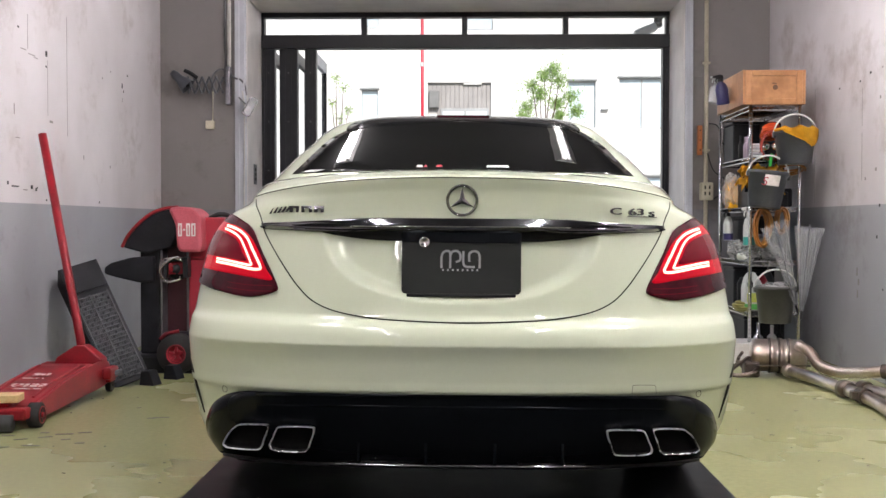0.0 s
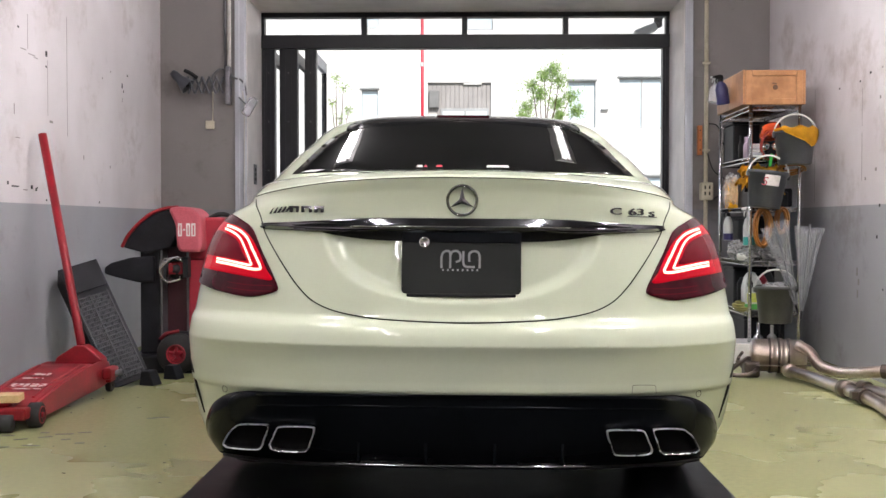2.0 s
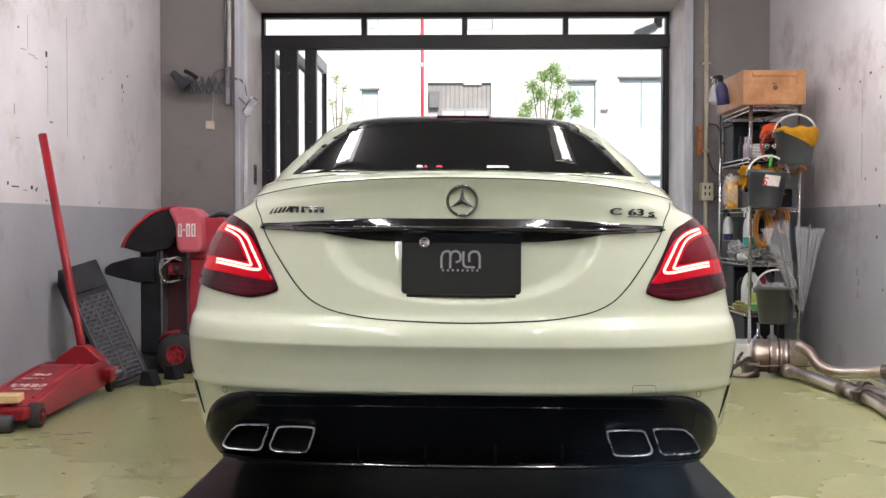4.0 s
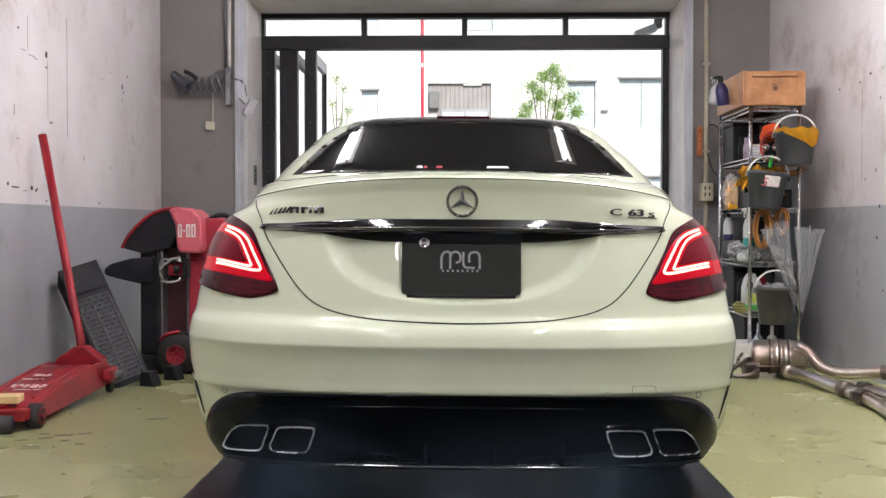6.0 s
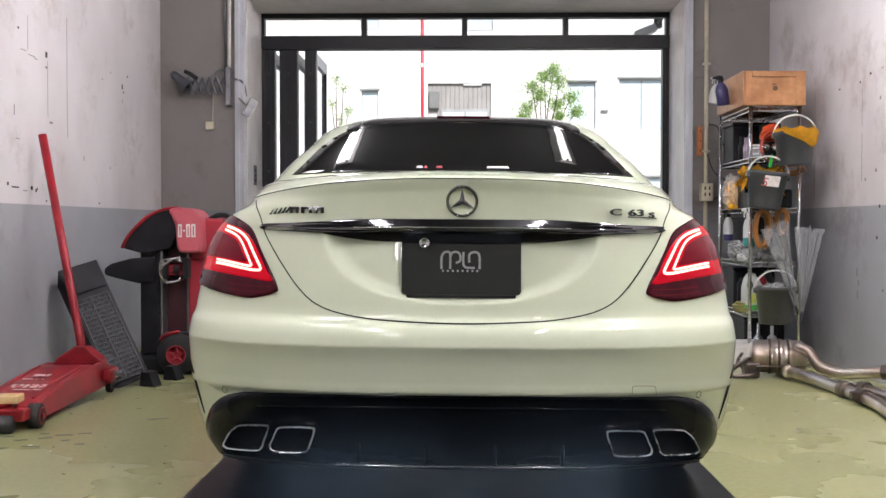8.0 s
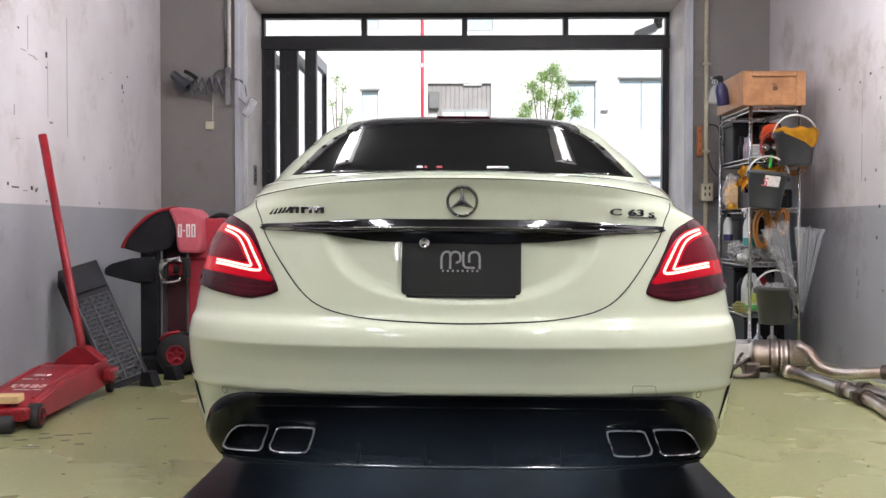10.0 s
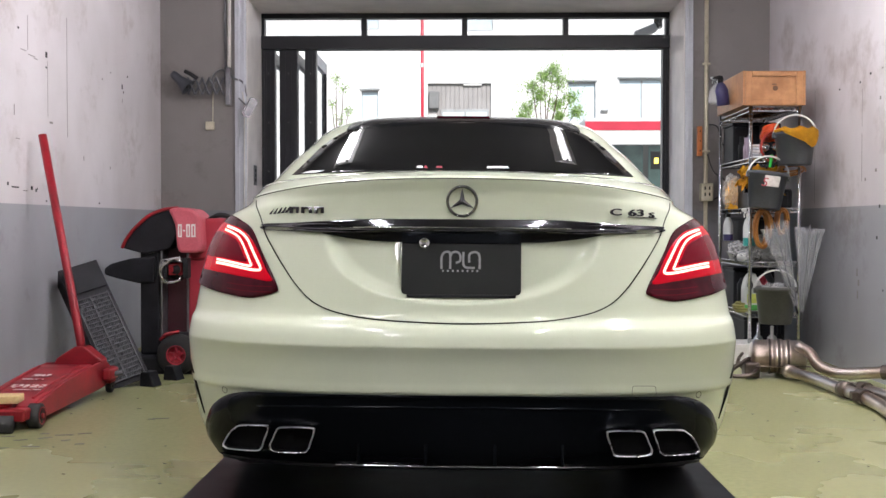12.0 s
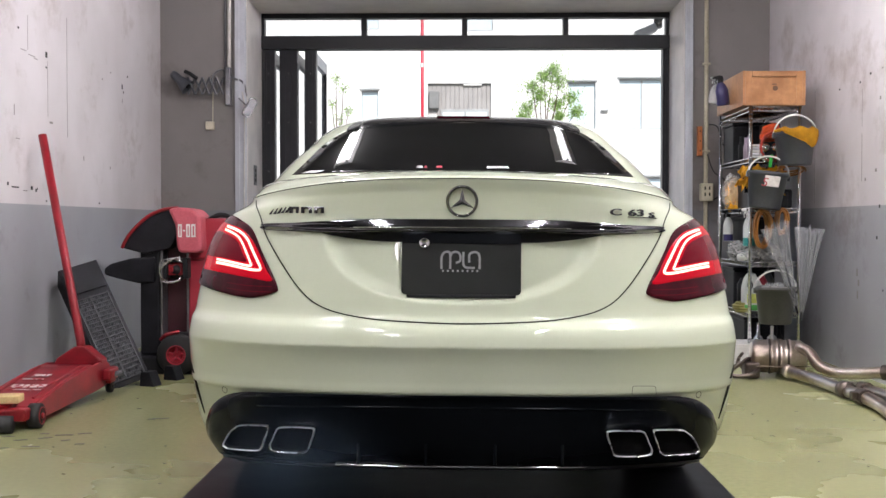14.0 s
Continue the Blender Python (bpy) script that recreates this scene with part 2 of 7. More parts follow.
def build_room():
    solid("floor", box((XL - 0.2, YS - 0.2, -0.2), (XR + 0.2, OUT + 0.1, 0)), FLOOR, "pale olive green epoxy garage floor with tyre scuffs", "floor", kind="structure")
    solid("wall_west", box((XL - 0.2, YS, 0), (XL, OUT + 0.1, ZC)), WALL, "scuffed plaster wall, off-white over grey", "wall", kind="structure")
    solid("wall_east", box((XR, YS, 0), (XR + 0.2, OUT + 0.1, ZC)), WALL, "scuffed plaster wall, off-white over grey", "wall", kind="structure")
    solid("wall_south", box((XL - 0.2, YS - 0.2, 0), (XR + 0.2, YS, ZC)), WALL, "plain plaster wall behind the workspace", "wall", kind="structure")
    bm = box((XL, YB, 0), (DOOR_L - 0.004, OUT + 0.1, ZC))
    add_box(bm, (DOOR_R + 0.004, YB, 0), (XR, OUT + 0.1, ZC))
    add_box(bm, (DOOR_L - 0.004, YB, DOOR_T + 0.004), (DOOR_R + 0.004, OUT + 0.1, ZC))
    solid("wall_north", bm, WALL_BACK, "two-tone plaster wall around the wide garage opening, shade painted in", "wall", kind="structure")
    solid("ceiling", box((XL - 0.2, YS - 0.2, ZC), (XR + 0.2, OUT + 0.1, ZC + 0.2)), CEILING, "plain dark grey garage ceiling", "ceiling", kind="structure")
    lining = box((DOOR_L - 0.003, YB - 0.004, 0.0), (DOOR_L + 0.002, OUT, DOOR_T + 0.002))
    add_box(lining, (DOOR_R - 0.002, YB - 0.004, 0.0), (DOOR_R + 0.003, OUT, DOOR_T + 0.002))
    add_box(lining, (DOOR_L + 0.002, YB - 0.004, DOOR_T - 0.002), (DOOR_R - 0.002, OUT, DOOR_T + 0.003))
    solid("trim_opening", lining, JAMB, "off-white lining of the deep garage opening", "trim", kind="structure")
    for a, b in ((DOOR_L - 0.097, DOOR_L - 0.004), (DOOR_R + 0.004, DOOR_R + 0.067)):
        rail = box((a, YB - 0.03, 0), (b, YB - 0.002, ZC), 0.006)
        w = b - a
        add_box(rail, (a + 0.32 * w, YB - 0.042, 0), (a + 0.42 * w, YB - 0.028, ZC))
        add_box(rail, (a + 0.78 * w, YB - 0.042, 0), (a + 0.9 * w, YB - 0.028, ZC))
        solid("trim_rail", rail, STEEL_LIGHT, "pale steel shutter guide rail on the wall", "trim", kind="structure")


def build_shopfront():
    """Black aluminium frame with a row of top lights, and the glazed leaves folded away at its side."""
    top = thing("window_1", pose(0, OUT, 0), "black aluminium frame with four clear top lights", "window", kind="structure")
    part("head_rail", box((DOOR_L + 0.002, -0.05, DOOR_T - 0.045), (DOOR_R - 0.002, 0.05, DOOR_T - 0.002), 0.004), ALU_BLACK, top)
    part("transom", box((DOOR_L + 0.002, -0.06, 2.492), (DOOR_R - 0.002, 0.06, 2.610), 0.004), ALU_BLACK, top)
    xs = (DOOR_L + 0.017, -0.875, 0.01, 0.898, DOOR_R - 0.02)
    for i, x in enumerate(xs):
        w = 0.024 if 0 < i < 4 else 0.014
        part("mullion", box((x - w, -0.045, 2.611), (x + w, 0.045, DOOR_T - 0.046), 0.003), ALU_BLACK, top)
    for a, b in zip(xs, xs[1:]):
        part("pane", box((a + 0.025, -0.004, 2.612), (b - 0.025, 0.004, DOOR_T - 0.047)), PANE, top).visible_shadow = False
    post = box((DOOR_R - 0.062, -0.05, 0), (DOOR_R - 0.004, 0.05, 2.491), 0.004)
    add_box(post, (DOOR_R - 0.04, -0.06, 0), (DOOR_R - 0.032, -0.045, 2.491))
    part("post", post, ALU_BLACK, top)
    part("post", box((DOOR_L + 0.004, -0.05, 0), (DOOR_L + 0.03, 0.05, 2.491), 0.004), ALU_BLACK, top)
    # leaves folded back to the street side, square to the opening
    # The third leaf's pale rails paint daylight glare on black aluminium.
    for x0, x1, frame_mat in ((-1.776, -1.663, ALU_BLACK), (-1.623, -1.463, ALU_BLACK), (-1.398, -1.298, STEEL_LIGHT)):
        leaf = thing("door_1", pose(x1, OUT, 0), "black framed glass folding door leaf, folded open", "door", "folding door leaves", "structure")
        w = 0.72
        stile = box((x0 - x1, -0.045, 0.02), (0, 0.05, 2.488), 0.005)
        for k in (0.35, 0.68):
            add_box(stile, ((x0 - x1) * k - 0.003, -0.048, 0.02), ((x0 - x1) * k + 0.003, -0.044, 2.488))
        part("stile", stile, ALU_BLACK, leaf)
        part("stile", box((-0.045, w - 0.05, 0.02), (0, w, 2.47), 0.005), ALU_BLACK, leaf)
        part("rail", box((-0.045, 0.051, 2.37), (0, w - 0.051, 2.47), 0.004), frame_mat, leaf)
        part("rail", box((-0.045, 0.051, 0.02), (0, w - 0.051, 0.16), 0.004), frame_mat, leaf)
        part("pane", box((-0.026, 0.051, 0.161), (-0.018, w - 0.051, 2.369)), PANE, leaf).visible_shadow = False
        part("pivot", box(((x0 - x1) * 0.62, -0.015, 2.4885), ((x0 - x1) * 0.38, 0.015, 2.491)), GREY_METAL, leaf)
        for z in (1.42, 1.85, 2.28):
            part("screw", lathe([(0, 0), (0.006, 0), (0.005, 0.003), (0, 0.003)], 10, pose((x0 - x1) * 0.5, -0.045, z, 90)), GREY_METAL, leaf)


def ceiling_tube(x, y, tube_mat, spots=(-0.06, 0.06)):
    lamp = thing("ceiling_light", pose(x, y, ZC), "white fluorescent tube ceiling light, lit", "ceiling light", "ceiling lights")
    part("case", extrude_outline([(-0.11, 0), (0.11, 0), (0.05, -0.06), (-0.05, -0.06)], 1.25, "y"), CASE_WHITE, lamp)
    for s in spots:
        part("tube", tube([(s, 0.03, -0.085), (s, 1.22, -0.085)], 0.016, 12), tube_mat, lamp, "glowing fluorescent tube", True)
        for y2 in (0.012, 1.238):
            part("holder", box((s - 0.012, y2 - 0.012, -0.105), (s + 0.012, y2 + 0.012, -0.02), 0.003), CASE_WHITE, lamp)
    return lamp


def build_lights():
    first, second = ceiling_tube(-0.80, 0.8, TUBE), ceiling_tube(0.72, 0.8, TUBE_STRONG, (0.0,))
    copy_thing(first, pose(-0.80, -1.3, ZC))
    for y in (2.9, 4.9):
        copy_thing(first, pose(-1.02, y, ZC))
        copy_thing(second, pose(1.4, y, ZC))
    # the pair nearest the street is set dimmer, to keep the end wall dark
    ceiling_tube(-1.02, 6.9, TUBE_WEAK)
    ceiling_tube(0.86, 6.9, TUBE_WEAK, (0.0,))


build_room()
build_shopfront()
build_lights()

# ---- outside ----


def build_street():
    bm = bmesh.new()
    bmesh.ops.create_grid(bm, x_segments=1, y_segments=1, size=900)
    ground = solid("ground", bm, ASPHALT, "grey asphalt street outside the garage", "ground", kind="structure", m=pose(0, 0, -0.21))
    solid("pavement", box((-30, OUT + 0.11, -0.2), (30, 13.5, -0.06), 0.02), surface("pavement_concrete", (0.42, 0.41, 0.39), None, 2.0, 0.8, bump=0.1), "pale concrete pavement before the garage", "pavement", kind="structure")
    solid("pavement", box((-30, 26.5, -0.2), (30, 30, -0.06), 0.02), surface("pavement_far", (0.42, 0.41, 0.39), None, 2.0, 0.8, bump=0.1), "pale concrete pavement across the street", "pavement", kind="structure")


build_street()

# ---- the car: shape of its body ----
CAR = pose(-0.011, 3.24, 0.03, 0, 0.43, 0)


def ease(a, b, v):
    t = min(1.0, max(0.0, (v - a) / (b - a)))
    return t * t * (3 - 2 * t)


def curve(table, v):
    """A smooth curve through a short table of (v, value)."""
    if v <= table[0][0]:
        return table[0][1]
    if v >= table[-1][0]:
        return table[-1][1]
    i = max(k for k in range(len(table) - 1) if table[k][0] <= v)

    def slope(k):
        if k in (0, len(table) - 1):
            return 0.0 if k else (table[1][1] - table[0][1]) / (table[1][0] - table[0][0])
        return (table[k + 1][1] - table[k - 1][1]) / (table[k + 1][0] - table[k - 1][0])
    (a, p), (b, q) = table[i], table[i + 1]
    h, t = b - a, (v - a) / (b - a)
    return (1 + 2 * t) * (1 - t) ** 2 * p + t * (1 - t) ** 2 * h * slope(i) + t * t * (3 - 2 * t) * q + t * t * (t - 1) * h * slope(i + 1)


CREASE = 0.556
REAR_LOW = ((0.17, 0.14), (0.24, 0.10), (0.34, 0.060), (0.402, 0.042), (0.411, 0.032), (0.42, 0.028), (0.45, 0.0265), (0.50, 0.0195), (0.53, 0.0110), (0.556, 0.0), (0.58, -0.012))
REAR_HIGH = ((0.53, -0.005), (0.556, 0.0), (0.585, 0.0065), (0.602, 0.013), (0.614, 0.021), (0.622, 0.034), (0.630, 0.052), (0.645, 0.064), (0.70, 0.074), (0.80, 0.090), (0.90, 0.108), (0.96, 0.110), (1.02, 0.100), (1.062, 0.085))
TAIL_W = ((0.17, 0.832), (0.24, 0.873), (0.327, 0.890), (0.437, 0.899), (0.53, 0.903), (0.59, 0.898), (0.67, 0.888), (0.73, 0.877), (0.785, 0.864), (0.86, 0.847), (0.94, 0.820), (1.0, 0.778), (1.062, 0.702))
SIDE_W = ((0.17, 0.84), (0.32, 0.895), (0.47, 0.915), (0.67, 0.918), (0.77, 0.912), (0.87, 0.895), (0.94, 0.86), (1.0, 0.82), (1.062, 0.77))
FRONT = ((0.17, 4.60), (0.30, 4.70), (0.50, 4.74), (0.80, 4.66), (1.062, 4.45))
GLASS = ((1.098, 0.5, 0.72, 3.72), (1.1474, 0.635, 0.6985, 3.55), (1.203, 0.8, 0.6718, 3.35), (1.2576, 0.975, 0.6364, 3.15), (1.3029, 1.125, 0.6133, 2.98), (1.3395, 1.26, 0.5824, 2.82), (1.3678, 1.4, 0.5388, 2.7), (1.3906, 1.58, 0.4611, 2.6), (1.4049, 1.79, 0.317, 2.5), (1.4151, 1.96, 0.1447, 2.42))
ROUND = 0.42


def droop(zn):
    return 0.062 * ease(0.80, 1.062, zn)


def hollow_profile():
    """Depth share from the hollow's rim inwards: a tight rim, a sloping wall and a wide fillet to the floor."""
    steps = [ease(0.0, 0.25, (k + 0.5) / 60) * (1 - ease(0.40, 1.0, (k + 0.5) / 60)) for k in range(60)]
    total, out = sum(steps), [0.0]
    for v in steps:
        out.append(out[-1] + v / total)
    return out


HOLLOW = hollow_profile()


def recess(x, z):
    """How far the number-plate hollow of the boot lid lies in."""
    if z > 0.905:
        return 0.0
    r = ((abs(x) / 0.430) ** 2.3 + ((0.905 - z) / 0.231) ** 2.3) ** (1 / 2.3)
    t = min(59.999, max(0.0, (1 - r) / 0.17 * 60))
    k = int(t)
    return (0.020 + 0.065 * (z - 0.674)) * (HOLLOW[k] + (HOLLOW[k + 1] - HOLLOW[k]) * (t - k))


def rear(z):
    """Depth of the tail's middle line, with a sharp crease along the bumper."""
    return curve(REAR_LOW if z < CREASE else REAR_HIGH, z)


def tail(x, z):
    """Depth (car y) of the rear skin at x and height z."""
    zn = z
    for _ in range(4):
        w = curve(TAIL_W, zn)
        q = min(0.999, abs(x) / w)
        zn = z + droop(zn) * q * q
    return rear(zn) + ROUND * (1 - math.sqrt(1 - q ** 3)) + recess(x, z)


BOW = 7


def skirt_depth(x, z):
    """Depth of the black lower bumper, which wraps less than the painted skin."""
    q = min(0.999, abs(x) / curve(TAIL_W, z))
    return rear(z) + 0.24 * (1 - math.sqrt(1 - q ** 3))


def pane_depth(x, z):
    """Depth of the rear window's skin."""
    zn = z
    for _ in range(5):
        q = min(0.999, abs(x) / curve([(g[0], g[2]) for g in GLASS], zn))
        zn = z + cabin_sink(zn) * q * q
    return curve([(g[0], g[1]) for g in GLASS], zn) + 0.5 * (1 - math.sqrt(1 - q ** BOW))


def cabin_sink(zn):
    return 0.03 * (1 - ease(1.098, 1.43, zn)) + 0.008


def flank(y, z):
    """Half width of the body's side at depth y and height z (cabin above the belt)."""
    if z > 1.098:
        zn = z + cabin_sink(z + 0.03)
        w, r, f = (curve([(g[0], g[i]) for g in GLASS], zn) for i in (2, 1, 3))
        c = 0.5 - 0.28 * ease(1.098, 1.43, z)
        k, e = max(0.0, min(1.0, (y - r) / 0.5)), max(0.0, min(0.98, (y - f + c) / c))
        return w * (1 - (1 - k) ** 2) ** (1 / BOW) * (1 - e * e) ** (1 / 2.6)
    k = ease(0.35, 1.1, y)
    return curve(TAIL_W, z) * (1 - k) + curve(SIDE_W, z) * k


STEPS_X = [0.93 * k / 120 for k in range(121)]
STEPS_U = [math.sqrt(1 - 0.93 ** 3) * (1 - k / 14) for k in range(1, 15)]


def half_ring(zn, rear, front, wt, ws, rc, fc, hollow, sink, bow=3):
    """Points of one level from the middle of the tail round the right side to the middle of the nose."""
    pts = []
    for q in STEPS_X + [(1 - v * v * (1 - 0.93 ** bow) / (1 - 0.93 ** 3)) ** (1 / bow) for v in STEPS_U]:
        u = rear + rc * (1 - math.sqrt(max(0.0, 1 - q ** bow)))
        k = ease(0.35, 1.1, u)
        x = q * (wt * (1 - k) + ws * k)
        z = zn - sink * q * q
        pts.append((x, u + (recess(x, z) if hollow else 0), z))
    a, b = rear + rc, front - fc
    for i in range(1, 80):
        u = a + (b - a) * i / 80
        k = ease(0.35, 1.1, u)
        w = (wt * (1 - k) + ws * k) - 0.015 * ease(3.6, 4.6, u)
        pts.append((w, u, zn - sink))
    for i in range(21):
        c = math.pi / 2 * i / 20
        q = math.cos(c) ** (2 / 2.6)
        pts.append(((ws - 0.015) * q, b + fc * math.sin(c), zn - sink * (0.4 + 0.6 * q * q)))
    return pts


def nose_drop(p, base):
    x, y, z = p
    if z > base:
        z = base + (z - base) * (1 - 0.48 * ease(2.9, 4.75, y))
    return (x, y, z)


def car_levels():
    """All levels of the skin from sill to roof, each a half ring."""
    rows = []
    for i in range(224):
        zn = 0.17 + 0.004 * i
        rows.append([nose_drop(p, 0.5) for p in half_ring(zn, rear(zn), curve(FRONT, zn), curve(TAIL_W, zn), curve(SIDE_W, zn), ROUND, 0.75, True, droop(zn))])
    cabin = []
    heights = [GLASS[0][0]] + [a[0] + (b[0] - a[0]) * j / 5 for a, b in zip(GLASS, GLASS[1:]) for j in range(1, 6)]
    for z in heights:
        r, w, f = (curve([(g[0], g[i]) for g in GLASS], z) for i in (1, 2, 3))
        k = ease(1.098, 1.43, z)
        cabin.append([(x, y, zz - 0.05 * ease(2.6, 3.7, y) * (1 - k)) for x, y, zz in half_ring(z, r, f, w, w, 0.5 if z < 1.38 else 0.5 - 0.3 * ease(1.38, 1.42, z), 0.5 - 0.28 * k, False, cabin_sink(z), BOW)])
    lip, base = rows[-1], cabin[0]
    for i in range(1, 8):
        t = i / 8
        rise = math.sin(math.pi * t) * 0.012
        rows.append([tuple(a[k] + (b[k] - a[k]) * t + (rise if k == 2 else 0) for k in range(3)) for a, b in zip(lip, base)])
    return rows, cabin

WHEELS = ((0.985, 0.333), (3.825, 0.333))
ARCH = 0.375


def skin(rows, cut_wheels=False, cap_low=False, cap_top=False):
    bm = bmesh.new()
    grid = []
    for row in rows:
        left = [(-x, y, z) for x, y, z in row[-2:0:-1]]
        grid.append([bm.verts.new(p) for p in row + left])
    n = len(grid[0])
    for a, b in zip(grid, grid[1:]):
        for k in range(n):
            j = (k + 1) % n
            try:
                bm.faces.new((a[k], a[j], b[j], b[k]))
            except ValueError:
                pass
    if cap_low:
        bm.faces.new(grid[0][::-1])
    if cap_top:
        bm.faces.new(grid[-1])
    if cut_wheels:
        gone = []
        for f in bm.faces:
            c = f.calc_center_median()
            if abs(c.x) > 0.7 and len(f.verts) == 4 and any(math.hypot(c.y - wy, c.z - wz) < ARCH for wy, wz in WHEELS):
                gone.append(f)
        bmesh.ops.delete(bm, geom=gone, context="FACES")
        for v in bm.verts:
            if abs(v.co.x) > 0.7 and v.is_boundary:
                for wy, wz in WHEELS:
                    d = math.hypot(v.co.y - wy, v.co.z - wz)
                    if 0.3 < d < 0.45 and v.co.z > 0.18:
                        v.co.y, v.co.z = wy + (v.co.y - wy) * ARCH / d, wz + (v.co.z - wz) * ARCH / d
    return bm


def patch(outline, depth_of, proud=0.004, rings=8, thick=0.012, steps=7, hard=False):
    """A panel that follows the skin inside a closed outline of (x, z), a little proud of it, with a turned-in edge."""
    loop = [Vector((a, b, 0)) for a, b in outline]
    if not hard:
        loop = spline(loop, steps, True)
    else:
        loop = [loop[i].lerp(loop[(i + 1) % len(loop)], k / steps) for i in range(len(loop)) for k in range(steps)]
    mid = sum(loop, Vector()) / len(loop)
    bm = bmesh.new()

    def vert(p, off):
        x = p.x
        if depth_of is tail:
            w = 0.988 * curve(TAIL_W, p.y + 0.8 * droop(p.y))
            x = max(-w, min(w, x))
        return bm.verts.new((x + math.copysign(min(off, 0.004) * (abs(x) / 0.9) ** 6, x), depth_of(x, p.y) - off, p.y))
    heart = vert(mid, proud)
    last = None
    for r in range(1, rings + 1):
        ring = [vert(mid.lerp(p, r / rings), proud) for p in loop]
        for k in range(len(loop)):
            j = (k + 1) % len(loop)
            bm.faces.new((heart, ring[k], ring[j]) if last is None else (last[k], ring[k], ring[j], last[j]))
        last = ring
    edge = [vert(mid.lerp(p, 1.0), proud - thick) for p in loop]
    for k in range(len(loop)):
        j = (k + 1) % len(loop)
        bm.faces.new((last[k], edge[k], edge[j], last[j]))
    bmesh.ops.recalc_face_normals(bm, faces=bm.faces)
    if sum(f.normal.y for f in bm.faces) > 0:
        bmesh.ops.reverse_faces(bm, faces=bm.faces)
    return bm


def ribbon(line, width, depth_of, proud=0.002, steps=8, closed=False):
    """A narrow flat strip along a line of (x, z) on the skin."""
    pts = spline([Vector((a, b, 0)) for a, b in line], steps, closed)
    bm = bmesh.new()
    pairs = []
    for i, p in enumerate(pts):
        d = (pts[min(i + 1, len(pts) - 1)] - pts[max(i - 1, 0)]).normalized()
        s = Vector((-d.y, d.x, 0)) * width / 2
        pairs.append([bm.verts.new((q.x, depth_of(q.x, q.y) - proud, q.y)) for q in (p + s, p - s)])
    for a, b in zip(pairs, pairs[1:]):
        bm.faces.new((a[0], a[1], b[1], b[0]))
    bmesh.ops.recalc_face_normals(bm, faces=bm.faces)
    if sum(f.normal.y for f in bm.faces) > 0:
        bmesh.ops.reverse_faces(bm, faces=bm.faces)
    return bm


def mirror(points):
    return [(-a, b) for a, b in points]



LENS = glow("tail_lens_dim", (0.09, 0.0006, 0.006), 0.5, 0.12, 0.1)
LENS_LIT = glow("tail_lens_lit", (0.10, 0.0003, 0.0025), 4.6, 0.15, 0.1)
LENS_DARK = surface("tail_lens_smoked", (0.048, 0.0025, 0.008), (0.034, 0.002, 0.006), 30.0, 0.15, fine=0.05, spec=0.12)
STRIP = glow("tail_light_strip", (1.0, 0.36, 0.30), 3.2)
PLATE = surface("plate_cover", (0.022, 0.024, 0.023), None, 4.0, 0.22, fine=0.05)
PRINT_GREY = surface("grey_print", (0.32, 0.33, 0.33), None, 20.0, 0.35)
BADGE = surface("badge_chrome", (0.28, 0.28, 0.28), (0.2, 0.2, 0.2), 60.0, 0.12, metal=1.0)
DARK_CHROME = surface("dark_chrome", (0.13, 0.13, 0.14), None, 4.0, 0.07, metal=1.0, fine=0.02)
LAMP_COOL = glow("plate_lamp", (0.85, 0.88, 1.0), 6.0)
# Serves the real sticker and the daylight painted on the rear window.
STICKER_DAYLIGHT = surface("sticker_daylight_white", (0.55, 0.56, 0.56), None, 30.0, 0.4)
RIM = surface("rim_grey", (0.10, 0.10, 0.11), None, 8.0, 0.3, metal=0.9)
HEAD = surface("headlight_glass", (0.45, 0.47, 0.5), None, 20.0, 0.08, coat=1.0)


def skin_tube(line, radius, proud, steps=6, sides=8, depth_of=tail):
    pts = [(p.x, depth_of(p.x, p.y) - proud, p.y) for p in spline([Vector((a, b, 0)) for a, b in line], steps)]
    return tube(pts, radius, sides)


def both(line):
    """A right half line from the middle outwards, made whole."""
    return mirror(line)[:0:-1] + list(line)


def side_panel(ys, zs, sign, proud, steps=14):
    """A panel on the car's side between two lines: ys at the foot and head, zs likewise, as (rear, front)."""
    bm = bmesh.new()
    grid = []
    for j in range(steps + 1):
        t = j / steps
        row = []
        for i in range(steps + 1):
            q = i / steps
            a, b = ys[0][0] * (1 - t) + ys[1][0] * t, ys[0][1] * (1 - t) + ys[1][1] * t
            z = (zs[0][0] * (1 - q) + zs[0][1] * q) * (1 - t) + (zs[1][0] * (1 - q) + zs[1][1] * q) * t
            y = a + (b - a) * q
            row.append(bm.verts.new((sign * (flank(y, z) + proud), y, z)))
        grid.append(row)
    for a, b in zip(grid, grid[1:]):
        for i in range(steps):
            bm.faces.new((a[i], a[i + 1], b[i + 1], b[i]))
    bmesh.ops.solidify(bm, geom=bm.faces[:], thickness=-0.01)
    bmesh.ops.recalc_face_normals(bm, faces=bm.faces)
    return bm


